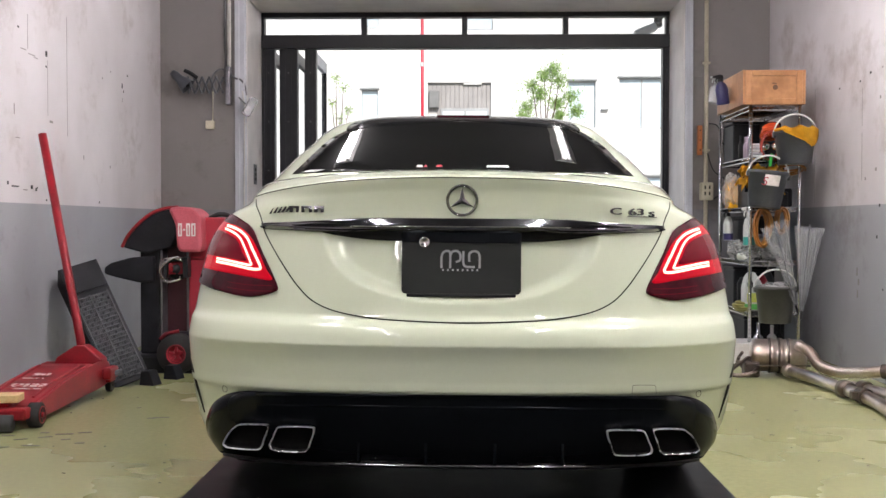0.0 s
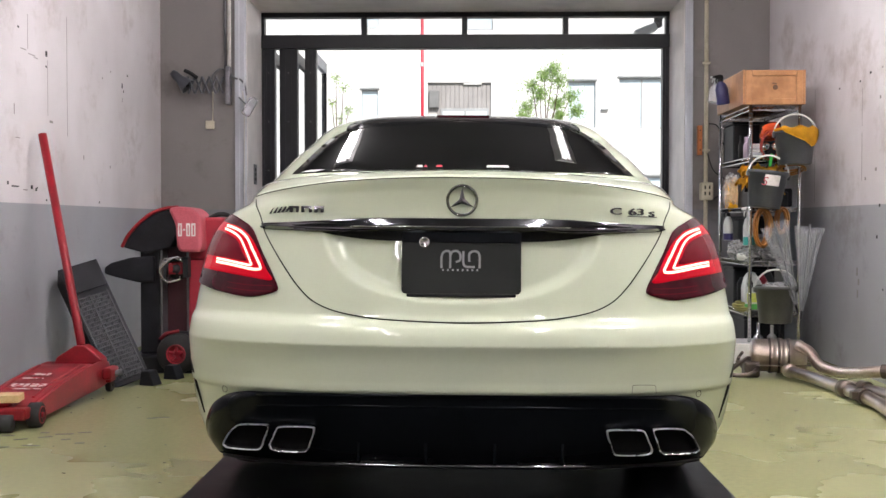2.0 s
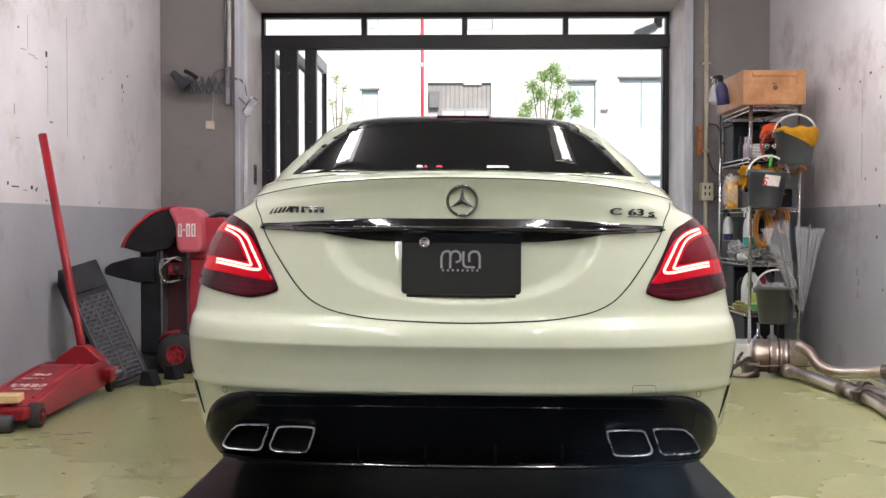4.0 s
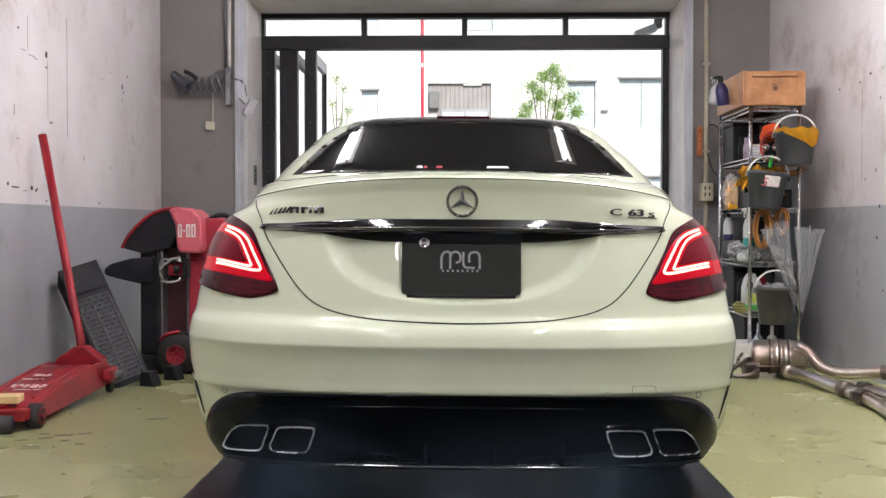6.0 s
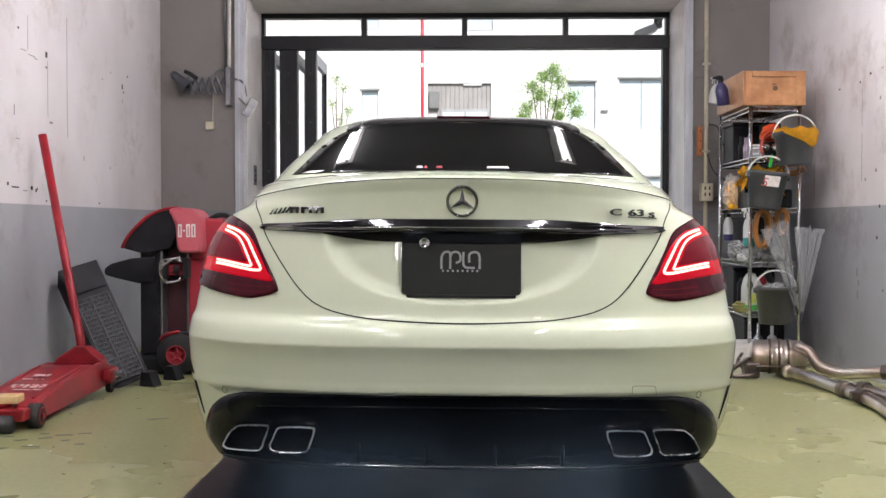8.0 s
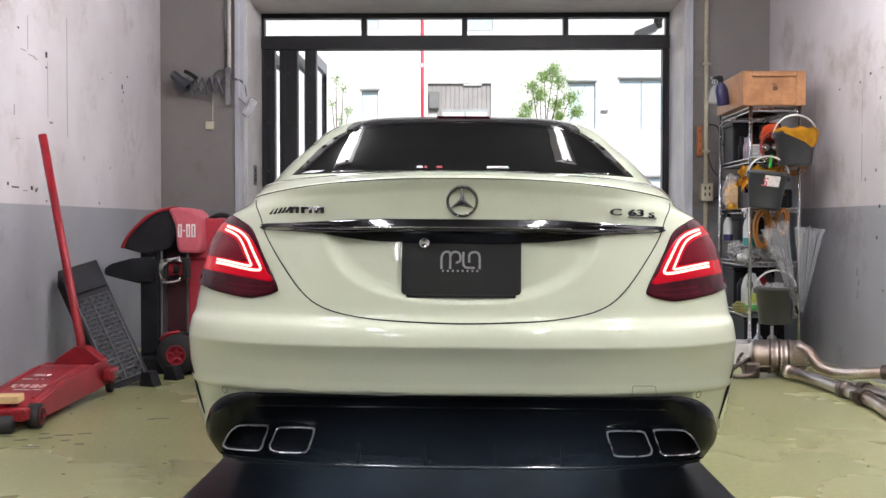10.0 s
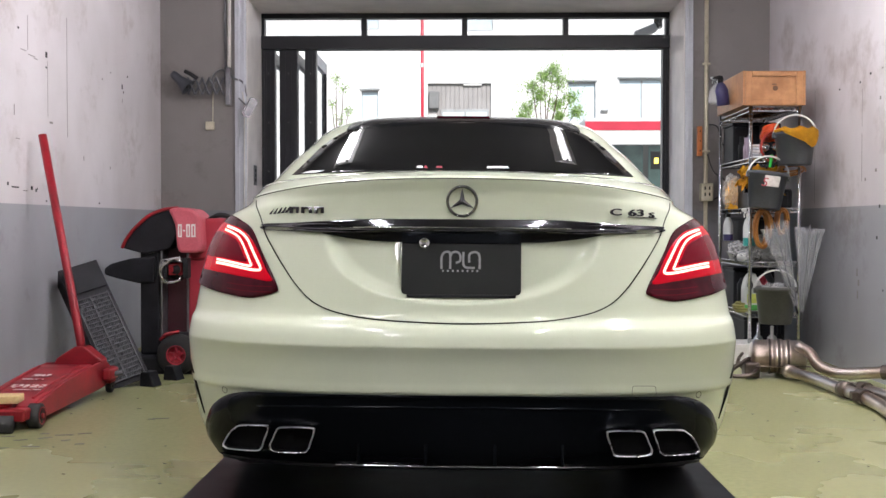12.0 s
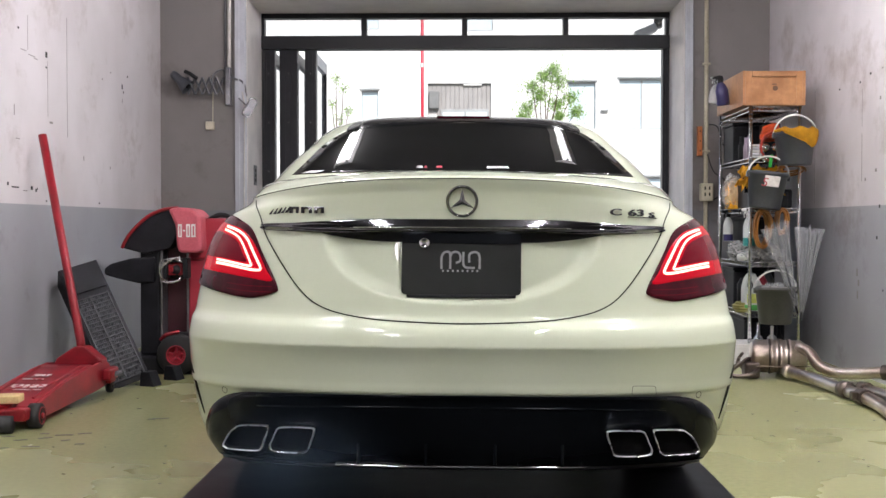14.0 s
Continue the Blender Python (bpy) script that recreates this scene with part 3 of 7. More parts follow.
def build_wheel(car, x, y, sign):
    wheel = part("wheel", lathe([(0.0, -0.02), (0.09, -0.02), (0.09, 0.0), (0.0, 0.0)], 24, pose(x, y, 0.333, 0, 90 * sign, 0)), RIM, car)
    turn = Matrix.Translation((x, y, 0.333)) @ pose(0, 0, 0, 0, 90 * sign, 0)
    part("tyre", lathe([(0.245, -0.11), (0.30, -0.125), (0.325, -0.105), (0.333, -0.06), (0.333, 0.06), (0.325, 0.105), (0.30, 0.125), (0.245, 0.11), (0.245, -0.11)], 48, turn), TYRE, wheel, "", True)
    part("rim", lathe([(0.246, -0.1), (0.246, 0.108), (0.232, 0.112), (0.225, 0.08), (0.225, -0.1), (0.246, -0.1)], 48, turn), RIM, wheel, "", True)
    spokes = bmesh.new()
    for k in range(10):
        add_box(spokes, (-0.016, 0.05, 0.05), (0.016, 0.235, 0.085), 0.005, turn @ pose(0, 0, 0, 0, 0, 36 * k))
    part("spokes", spokes, RIM, wheel)
    part("brake_disc", lathe([(0, -0.01), (0.19, -0.01), (0.19, 0.015), (0, 0.015)], 36, turn), GREY_METAL, wheel)


def build_star(car):
    mid = (0.0, 0.99)
    y = tail(*mid) - 0.006
    ring = [(0.0445 * math.cos(a), tail(0.0445 * math.cos(a), mid[1] + 0.0445 * math.sin(a)) - 0.005, mid[1] + 0.0445 * math.sin(a)) for a in (2 * math.pi * k / 48 for k in range(48))]
    badge = part("round_badge", tube(ring, 0.0045, 8, closed=True), BADGE, car, "chrome ring badge with a three-armed star", True)
    bm = bmesh.new()
    for k in range(3):
        a = radians(90 + 120 * k)
        tip = Vector((math.cos(a), 0, math.sin(a)))
        side = Vector((-math.sin(a), 0, math.cos(a)))
        c = Vector((0, y, mid[1]))
        v = [bm.verts.new(p) for p in (c + tip * 0.042 + Vector((0, tail(0, mid[1] + tip.z * 0.042) - y - 0.005, 0)), c + side * 0.008 + tip * 0.004, c - side * 0.008 + tip * 0.004, c + Vector((0, -0.007, 0)), c + Vector((0, 0.004, 0)))]
        for f in ((0, 1, 3), (0, 3, 2), (0, 4, 1), (0, 2, 4)):
            bm.faces.new([v[i] for i in f])
    part("star", bm, BADGE, badge)


def build_badges(car):
    # the maker's tuning mark, as plain slanted bars and blocks
    bm = bmesh.new()
    for k in range(5):
        x0 = -0.606 + 0.0135 * k
        y0 = tail(x0, 0.958) - 0.004
        z0 = 0.947 + 0.0014 * k
        v = []
        for yy in (y0 - 0.004, y0 + 0.006):
            v += [bm.verts.new(p) for p in ((x0, yy, z0), (x0 + 0.009, yy, z0), (x0 + 0.024, yy, z0 + 0.019), (x0 + 0.015, yy, z0 + 0.019))]
        for f in ((0, 1, 2, 3), (7, 6, 5, 4), (0, 4, 5, 1), (1, 5, 6, 2), (2, 6, 7, 3), (3, 7, 4, 0)):
            bm.faces.new([v[i] for i in f])
    for x0, x1 in ((-0.535, -0.504), (-0.497, -0.462), (-0.455, -0.424)):
        y = max(tail(x0, 0.96), tail(x1, 0.96)) - 0.012
        for lo, hi in (((x0, 0.964), (x1, 0.971)), ((x0, 0.951), (x0 + 0.011, 0.9645)), ((x1 - 0.011, 0.951), (x1, 0.9645))):
            add_box(bm, (lo[0], y, lo[1]), (hi[0], y + 0.012, hi[1]), 0.001)
    part("badge", bm, DARK_CHROME, car, "chrome bars of a lettered badge")
    for text, x, z, turn, size in (("C", 0.4705, 0.9515, 19, 0.029), ("63", 0.5370, 0.9500, 23, 0.029), ("S", 0.588, 0.9460, 27, 0.022)):
        bm = lettering(text, size, 0.004, 0.0004)
        bmesh.ops.transform(bm, matrix=pose(x, tail(x, z + 0.008) - 0.008, z, 0, 0, turn) @ Matrix.Diagonal((2.0, 1, 1, 1)), verts=bm.verts)
        part("model_badge", bm, DARK_CHROME, car, "chrome model lettering")
    y = tail(0.57, 0.944) - 0.004
    part("badge_underline", box((-0.052, -0.003, -0.0012), (0.052, 0.004, 0.0012), 0.0, pose(0.557, y, 0.9455, 0, 1.5, 23)), BADGE, car)


def build_plate(car):
    m = pose(-0.001, 0.092, 0.80, -3)
    plate = part("number_plate", extrude_outline(rounded(0.362, 0.186, 0.012), 0.012, "y", 0.002), PLATE, car, "black number plate cover with a grey mark")
    plate.matrix_basis = m
    part("plate_ledge", box((-0.165, -0.006, -0.102), (0.165, 0.02, -0.092), 0.002), SATIN_BLACK, plate)
    part("plate_head", box((-0.181, -0.0035, 0.062), (0.181, 0.004, 0.0925), 0.002), GLOSS_BLACK, plate)
    part("seal", lathe([(0, 0.0), (0.013, 0.0), (0.016, 0.004), (0.016, 0.007), (0.013, 0.008), (0.011, 0.006), (0, 0.0065)], 24, pose(-0.112, -0.003, 0.063, 90)), CHROME, plate, "round silver seal", True)
    # the shop's mark, as plain strokes, with a row of small bars
    bm = bmesh.new()
    strokes = (((-0.060, -0.014), (-0.060, 0.018), (-0.054, 0.033), (-0.042, 0.037), (-0.034, 0.030), (-0.034, -0.014)), ((-0.034, 0.020), (-0.028, 0.034), (-0.014, 0.037), (-0.004, 0.028), (-0.004, 0.010), (-0.016, 0.004)),
               ((0.006, 0.036), (0.006, 0.002), (0.012, -0.009), (0.026, -0.011), (0.040, -0.011)), ((0.055, -0.014), (0.055, 0.022), (0.048, 0.035), (0.034, 0.036), (0.024, 0.028), (0.024, 0.006)))
    for stroke in strokes:
        pts = spline([Vector((a, b, 0)) for a, b in stroke], 4)
        for p, q in zip(pts, pts[1:]):
            d = (q - p).normalized()
            side = Vector((-d.y, d.x, 0)) * 0.0034
            quad = [bm.verts.new((v.x, -0.0022, v.y)) for v in (p - side - d * 0.001, q - side + d * 0.001, q + side + d * 0.001, p + side - d * 0.001)]
            bm.faces.new(quad)
    for k in range(8):
        add_box(bm, (-0.058 + 0.0148 * k, -0.0022, -0.0235), (-0.0525 + 0.0148 * k, 0.002, -0.0175))
    part("mark", bm, PRINT_GREY, plate, "grey printed strokes")
    for s in (-0.135, 0.135):
        part("plate_light", box((s - 0.022, tail(s, 0.9) - 0.018, 0.885), (s + 0.022, tail(s, 0.9) + 0.004, 0.892), 0.001), LAMP_COOL, car, "lit number plate lamp")


def build_tail_light(car, sign):
    def flip(line):
        return [(a * sign, b) for a, b in line]
    lens = flip(((0.757, 0.945), (0.702, 0.926), (0.660, 0.8985), (0.624, 0.834), (0.590, 0.7735), (0.5645, 0.722), (0.5735, 0.706), (0.618, 0.693), (0.666, 0.6875), (0.748, 0.697), (0.820, 0.7095), (0.873, 0.724), (0.881, 0.755), (0.870, 0.812), (0.852, 0.870), (0.826, 0.912), (0.800, 0.934)))
    lamp = part("tail_light", patch(lens, tail, 0.005, 12, 0.02), LENS_DARK, car, "smoked red tail light, lit", True)
    lit = flip(((0.795, 0.922), (0.750, 0.914), (0.702, 0.901), (0.664, 0.872), (0.634, 0.830), (0.606, 0.777), (0.586, 0.742), (0.666, 0.750), (0.751, 0.760), (0.823, 0.767), (0.862, 0.772), (0.862, 0.810), (0.846, 0.866), (0.822, 0.906)))
    part("lit_lens", patch(lit, tail, 0.0065, 12, 0.003), LENS_LIT, lamp, "glowing red lens", True)
    inner = flip(((0.800, 0.893), (0.755, 0.882), (0.720, 0.866), (0.702, 0.848), (0.688, 0.822), (0.675, 0.799), (0.724, 0.8035), (0.768, 0.809), (0.852, 0.8145), (0.848, 0.845), (0.828, 0.880)))
    field = part("inner_lens", patch(inner, tail, 0.0075, 10, 0.003), LENS, lamp, "dim red inner lens", True)
    for k in range(4):
        z = 0.822 + 0.014 * k
        part("reflector_rib", ribbon(flip(((0.695 + 0.009 * k, z - 0.002), (0.76, z + 0.003), (0.845 - 0.004 * k, z + 0.009))), 0.0022, tail, 0.0082, 3), LENS_DARK, field)
    for z in (0.712, 0.729):
        part("lower_rib", ribbon(flip(((0.584, z - 0.004), (0.666, z - 0.004), (0.76, z + 0.004), (0.86, z + 0.014))), 0.0016, tail, 0.0062, 4), LENS, lamp)
    for line, w in ((((0.782, 0.912), (0.741, 0.904), (0.704, 0.8905), (0.677, 0.869), (0.655, 0.834), (0.634, 0.799), (0.6245, 0.780), (0.632, 0.774), (0.661, 0.775), (0.712, 0.783), (0.765, 0.790), (0.835, 0.795)), 0.0078),
                    (((0.781, 0.9015), (0.740, 0.8895), (0.711, 0.875), (0.692, 0.853), (0.6745, 0.823), (0.660, 0.795), (0.657, 0.7875), (0.670, 0.7865), (0.712, 0.793), (0.767, 0.8005), (0.837, 0.806)), 0.0066)):
        part("light_strip", ribbon(flip(line), w, tail, 0.009, 6), STRIP, lamp, "white-hot red light strip")


def exhaust_tip(car, outline, y0, length):
    """A rounded chrome frame round a dark bore."""
    loop = [(p.x, p.y) for p in spline([Vector((a, b, 0)) for a, b in outline], 5, True)]
    loop = [(a * 0.988, 0.92 + (b - 0.92) * 0.988) for a, b in loop]
    cx, cz = sum(p[0] for p in loop) / len(loop), sum(p[1] for p in loop) / len(loop)
    bm = bmesh.new()

    def ring(k, y):
        return [bm.verts.new((cx + (a - cx) * k, y, cz + (b - cz) * k)) for a, b in loop]

    rings = [ring(0.985, y0 + 0.02), ring(1.0, y0 + 0.012), ring(0.985, y0), ring(0.945, y0 - 0.001), ring(0.915, y0 + 0.008)]
    for a, b in zip(rings, rings[1:]):
        for k in range(len(loop)):
            j = (k + 1) % len(loop)
            bm.faces.new((a[k], a[j], b[j], b[k]))
    bmesh.ops.recalc_face_normals(bm, faces=bm.faces)
    sleeve = [[(cx + (a - cx) * k, y, cz + (b - cz) * k) for a, b in loop] for k, y in ((0.985, y0 + 0.019), (0.93, y0 + length))]
    tip = part("exhaust_tip", bm, TIP, car, "dark chrome rounded exhaust tip", True)
    bm = bmesh.new()
    rows = [[bm.verts.new(p) for p in row] for row in sleeve]
    for k in range(len(loop)):
        j = (k + 1) % len(loop)
        bm.faces.new((rows[0][k], rows[0][j], rows[1][j], rows[1][k]))
    part("sleeve", bm, GAP, tip, "", True)
    bm = bmesh.new()
    outer, inner = ring(0.9155, y0 + 0.006), ring(0.89, y0 + 0.03)
    for k in range(len(loop)):
        j = (k + 1) % len(loop)
        bm.faces.new((outer[k], outer[j], inner[j], inner[k]))
    bm.faces.new(inner)
    part("bore", bm, GAP, tip)


TIP = surface("tip_steel", (0.72, 0.72, 0.73), (0.58, 0.58, 0.60), 14.0, 0.28, metal=1.0)


def build_car():
    car = thing("car", CAR, "pearl white four-door saloon car with tail lights lit", "car")
    rows, cabin = car_levels()
    part("body", skin(rows, True, True), PAINT, car, "", True)
    part("cabin", skin(cabin, False, False, True), PAINT, car, "", True)
    # boot lid: gap round it, ridge of the lip, dark chrome bar
    half = ((0.0, 0.624), (0.203, 0.6295), (0.306, 0.6385), (0.392, 0.6555), (0.4545, 0.6835), (0.503, 0.728), (0.546, 0.783), (0.588, 0.843), (0.618, 0.892), (0.638, 0.943), (0.672, 0.995))
    part("lid_gap", ribbon(both(half), 0.0038, tail, 0.0025, 6), GAP, car)
    lip = ((0.0, 1.0585), (0.204, 1.0555), (0.378, 1.045), (0.480, 1.034), (0.567, 1.022), (0.630, 1.012), (0.690, 1.001))
    part("lip_gap", ribbon(both(lip), 0.0028, tail, 0.0015, 6), GAP, car)
    def bar_depth(x, z):
        return tail(x, 0.936) - 0.010 - 0.55 * max(0.0, 0.936 - z)

    top_edge = [(0.0, 0.936), (0.283, 0.935), (0.380, 0.930), (0.525, 0.9215), (0.621, 0.918), (0.618, 0.910), (0.523, 0.906), (0.430, 0.907), (0.330, 0.910), (0.170, 0.911)]
    part("trim_bar", patch(top_edge + [(0.0, 0.911)] + mirror(top_edge)[:0:-1], bar_depth, 0.0, 6, 0.04, 4), DARK_CHROME, car, "dark chrome bar across the boot", True)
    groove = [(0.0, 0.912), (0.170, 0.912), (0.330, 0.911), (0.430, 0.908), (0.523, 0.907), (0.626, 0.911), (0.622, 0.900), (0.523, 0.895), (0.431, 0.8905), (0.382, 0.895), (0.293, 0.9005), (0.178, 0.899)]
    part("trim_groove", patch(groove + [(0.0, 0.899)] + mirror(groove)[:0:-1], lambda x, z: tail(x, 0.936), 0.012, 4, 0.03, 3), DARK_CHROME, car, "dark underside of the chrome bar", True)
    edge_line = both(((0.0, 0.9105), (0.170, 0.9105), (0.330, 0.9095)))
    part("trim_edge", tube([(p.x, bar_depth(p.x, 0.911) - 0.001, p.y) for p in spline([Vector((a, b, 0)) for a, b in edge_line], 6)], 0.0016, 6), CHROME, car, "thin bright edge of the bar", True)
    # Tapered black patch: handle recess, with the overhang's shade put into its colour.
    under = [(0.0, 0.8985), (0.178, 0.899), (0.293, 0.900), (0.382, 0.895), (0.430, 0.8915), (0.400, 0.884), (0.345, 0.875), (0.27, 0.868), (0.20, 0.866)]
    part("grip_shade", patch(under + [(0.0, 0.866)] + mirror(under)[:0:-1], lambda x, z: tail(x, min(z, 0.9045)), 0.003, 4, 0.01, 3), SATIN_BLACK, car, "black boot handle recess, its shade painted in", True)
    # black lower bumper with its bright lip
    low = [(0.0, 0.4095), (0.372, 0.4075), (0.600, 0.402), (0.661, 0.398), (0.715, 0.381), (0.751, 0.347), (0.770, 0.301), (0.7795, 0.262), (0.779, 0.222), (0.772, 0.200), (0.752, 0.182), (0.647, 0.179), (0.494, 0.176), (0.375, 0.1755)]
    diff = part("diffuser", patch(low + [(0.0, 0.1745)] + mirror(low)[:0:-1], skirt_depth, 0.006, 14, 0.12), GLOSS_BLACK, car, "gloss black rear diffuser", True)
    part("lip_strip", skin_tube(both(((0.0, 0.1765), (0.2, 0.1765), (0.385, 0.1775))), 0.0036, 0.012, depth_of=skirt_depth), CHROME, diff, "bright metal lip", True)
    part("lip_edge", skin_tube(both(((0.0, 0.172), (0.4, 0.173), (0.6, 0.177), (0.752, 0.181))), 0.006, 0.008, depth_of=skirt_depth), SATIN_BLACK, diff, "", True)
    for z, r in ((0.4045, 0.0035), (0.3705, 0.0028)):
        part("ledge", skin_tube(both(((0.0, z), (0.3, z), (0.62, z - 0.006))), r, 0.006, depth_of=skirt_depth), GLOSS_BLACK, diff, "", True)
    for x in (-0.31, -0.105, 0.105, 0.31):
        part("fin", box((x - 0.006, skirt_depth(x, 0.24) - 0.012, 0.185), (x + 0.006, skirt_depth(x, 0.24) + 0.05, 0.29), 0.003), GLOSS_BLACK, diff)
    for s in (-1, 1):
        exhaust_tip(car, [(s * a, b) for a, b in ((0.733, 0.2375), (0.7145, 0.272), (0.700, 0.2855), (0.678, 0.2965), (0.602, 0.297), (0.589, 0.2875), (0.603, 0.250), (0.612, 0.2245), (0.632, 0.217), (0.711, 0.222), (0.727, 0.228))], 0.085, 0.12)
        exhaust_tip(car, [(s * a, b) for a, b in ((0.585, 0.2365), (0.574, 0.265), (0.567, 0.282), (0.549, 0.2965), (0.457, 0.2965), (0.4445, 0.284), (0.455, 0.250), (0.463, 0.2275), (0.481, 0.2175), (0.567, 0.2205))], 0.058, 0.10)
        ring = [(s * 0.738 + 0.009 * math.cos(2 * math.pi * k / 20), 0.398 + 0.0105 * math.sin(2 * math.pi * k / 20)) for k in range(20)]
        part("parking_sensor", ribbon(ring + ring[:1], 0.0018, tail, 0.0016, 2), GAP, car)
        build_tail_light(car, s)
        bm = bmesh.new()
        line = [(0.325, 0.475), (0.305, 0.45), (0.298, 0.38), (0.31, 0.30)]
        for (y, z), wdt in zip(line, (0.010, 0.034, 0.030, 0.010)):
            for q in (0, 1):
                yy = y + q * wdt
                bm.verts.new((s * (tail_half(yy, z) + 0.003), yy, z))
        bm.verts.ensure_lookup_table()
        for k in range(3):
            bm.faces.new((bm.verts[2 * k], bm.verts[2 * k + 1], bm.verts[2 * k + 3], bm.verts[2 * k + 2]))
        part("side_vent", bm, GAP, car, "black slit in the bumper corner")
        # side glass, doors, mirrors
        part("side_window", side_panel(((1.60, 1.68), (1.67, 1.78)), ((1.105, 1.105), (1.255, 1.31)), s, 0.002), GLASS_DARK, car)
        part("side_window", side_panel(((1.72, 2.42), (1.82, 2.36)), ((1.10, 1.10), (1.333, 1.337)), s, 0.004), GLASS_DARK, car)
        part("side_window", side_panel(((2.48, 3.30), (2.42, 2.78)), ((1.10, 1.10), (1.337, 1.32)), s, 0.004), GLASS_DARK, car)
        for y0 in (1.36, 2.44, 3.42):
            part("door_gap", side_panel(((y0, y0 + 0.006), (y0 + 0.03, y0 + 0.036)), ((0.28, 0.28), (1.0, 1.0)), s, 0.002, 10), GAP, car)
        for y0 in (1.48, 2.56):
            part("door_handle", box((s * 0.9 - 0.012, y0, 0.84), (s * 0.9 + 0.035 * s + 0.004, y0 + 0.2, 0.865), 0.006), CHROME, car)
        part("sill", box((s * 0.86 - 0.03, 1.38, 0.15), (s * 0.86 + 0.03, 3.4, 0.22), 0.015), SATIN_BLACK, car)
        part("side_mirror", box((s * 0.90 - 0.09, 3.02, 1.02), (s * 0.90 + 0.09, 3.14, 1.14), 0.03), PAINT, car)
        for y, _ in WHEELS:
            build_wheel(car, s * (0.735 if y < 2 else 0.775), y, s)
        part("headlight", box((s * 0.62 - 0.16, 4.30, 0.60), (s * 0.62 + 0.16, 4.52, 0.72), 0.04), HEAD, car)
    part("hook_cover", ribbon(((0.515, 0.411), (0.516, 0.432), (0.520, 0.438), (0.552, 0.438), (0.584, 0.436), (0.589, 0.430), (0.592, 0.410)), 0.0012, tail, 0.0015, 3), GAP, car)
    # windows
    frame_line = [(0.0, 1.3395), (0.184, 1.336), (0.319, 1.324), (0.428, 1.302), (0.490, 1.266), (0.532, 1.220), (0.558, 1.165), (0.578, 1.124), (0.595, 1.094), (0.582, 1.0895), (0.43, 1.094), (0.23, 1.098)]
    window = part("rear_window", patch(frame_line + [(0.0, 1.0995)] + mirror(frame_line)[:0:-1], pane_depth, 0.004, 12, 0.012, 5), GLASS_DARK, car, "dark tinted rear window", True)
    part("sticker_daylight", patch(((-0.565, 1.0945), (-0.53, 1.104), (-0.478, 1.104), (-0.51, 1.0945)), pane_depth, 0.006, 2, 0.002, 2, True), STICKER_DAYLIGHT, window, "small white sticker")
    # Street light seen through the cabin, painted as small patches on the glass.
    for x0, x1, mat in ((-0.160, -0.135, STICKER_DAYLIGHT), (-0.133, -0.120, RED_PLASTIC), (-0.092, -0.068, RED_PLASTIC), (0.082, 0.160, STICKER_DAYLIGHT)):
        part("sticker_daylight", patch(((x0, 1.113), (x0 + 0.003, 1.122), (x1 - 0.004, 1.122), (x1, 1.113)), pane_depth, 0.0055, 2, 0.001, 2, True), mat, window, "glimpse of the street through the car, painted on the window")
    brow = [(0.0, 1.392), (0.20, 1.388), (0.34, 1.374), (0.425, 1.350), (0.462, 1.318), (0.462, 1.290), (0.432, 1.306), (0.319, 1.328), (0.184, 1.3405)]
    part("roof_brow", patch(brow + [(0.0, 1.3435)] + mirror(brow)[:0:-1], pane_depth, 0.006, 8, 0.012, 5), GLOSS_BLACK, car, "black roof edge above the rear window", True)
    for s in (-1, 1):
        part("roof_moulding", tube([(s * 0.50, 1.74, 1.372), (s * 0.535, 1.95, 1.378), (s * 0.535, 2.55, 1.372)], 0.006, 8), SATIN_BLACK, car, "black roof moulding", True)
    part("windscreen", windscreen(), GLASS_DARK, car, "", True)
    part("brake_light", box((-0.11, pane_depth(0, 1.368) - 0.012, 1.366), (0.11, pane_depth(0, 1.368) + 0.03, 1.374), 0.002), LENS_DARK, car)
    part("roof_panel", roof_panel(), SATIN_BLACK, car, "black glass roof panel", True)
    part("grille", box((-0.42, 4.55, 0.42), (0.42, 4.745, 0.66), 0.05), GLOSS_BLACK, car)
    build_star(car)
    build_badges(car)
    build_plate(car)
    return car


def tail_half(y, z):
    """Half width of the rear corner at depth y."""
    k = max(0.0, min(1.0, (y - rear(z)) / ROUND))
    return curve(TAIL_W, z) * (1 - (1 - k) ** 2) ** (1 / 3)


def windscreen():
    bm = bmesh.new()
    grid = []
    for j in range(9):
        z = 1.10 + 0.24 * j / 8
        f = curve([(g[0], g[3]) for g in GLASS], z)
        w = curve([(g[0], g[2]) for g in GLASS], z)
        row = []
        for i in range(17):
            q = -0.93 + 1.86 * i / 16
            c = 0.5 - 0.28 * ease(1.098, 1.43, z)
            row.append(bm.verts.new((w * q, f - c * (1 - math.sqrt(1 - abs(q) ** 2.6)) + 0.012, z + 0.0)))
        grid.append(row)
    for a, b in zip(grid, grid[1:]):
        for i in range(16):
            bm.faces.new((a[i], b[i], b[i + 1], a[i + 1]))
    return bm


def roof_panel():
    bm = bmesh.new()
    grid = []
    for j in range(9):
        y = 1.98 + 0.62 * j / 8
        row = []
        for i in range(13):
            q = -1 + 2 * i / 12
            row.append(bm.verts.new((0.34 * q, y, 1.4235 - 0.012 * q * q - 0.016 * ((y - 2.3) / 0.35) ** 2)))
        grid.append(row)
    for a, b in zip(grid, grid[1:]):
        for i in range(12):
            bm.faces.new((a[i], a[i + 1], b[i + 1], b[i]))
    bmesh.ops.solidify(bm, geom=bm.faces[:], thickness=0.01)
    return bm


build_car()


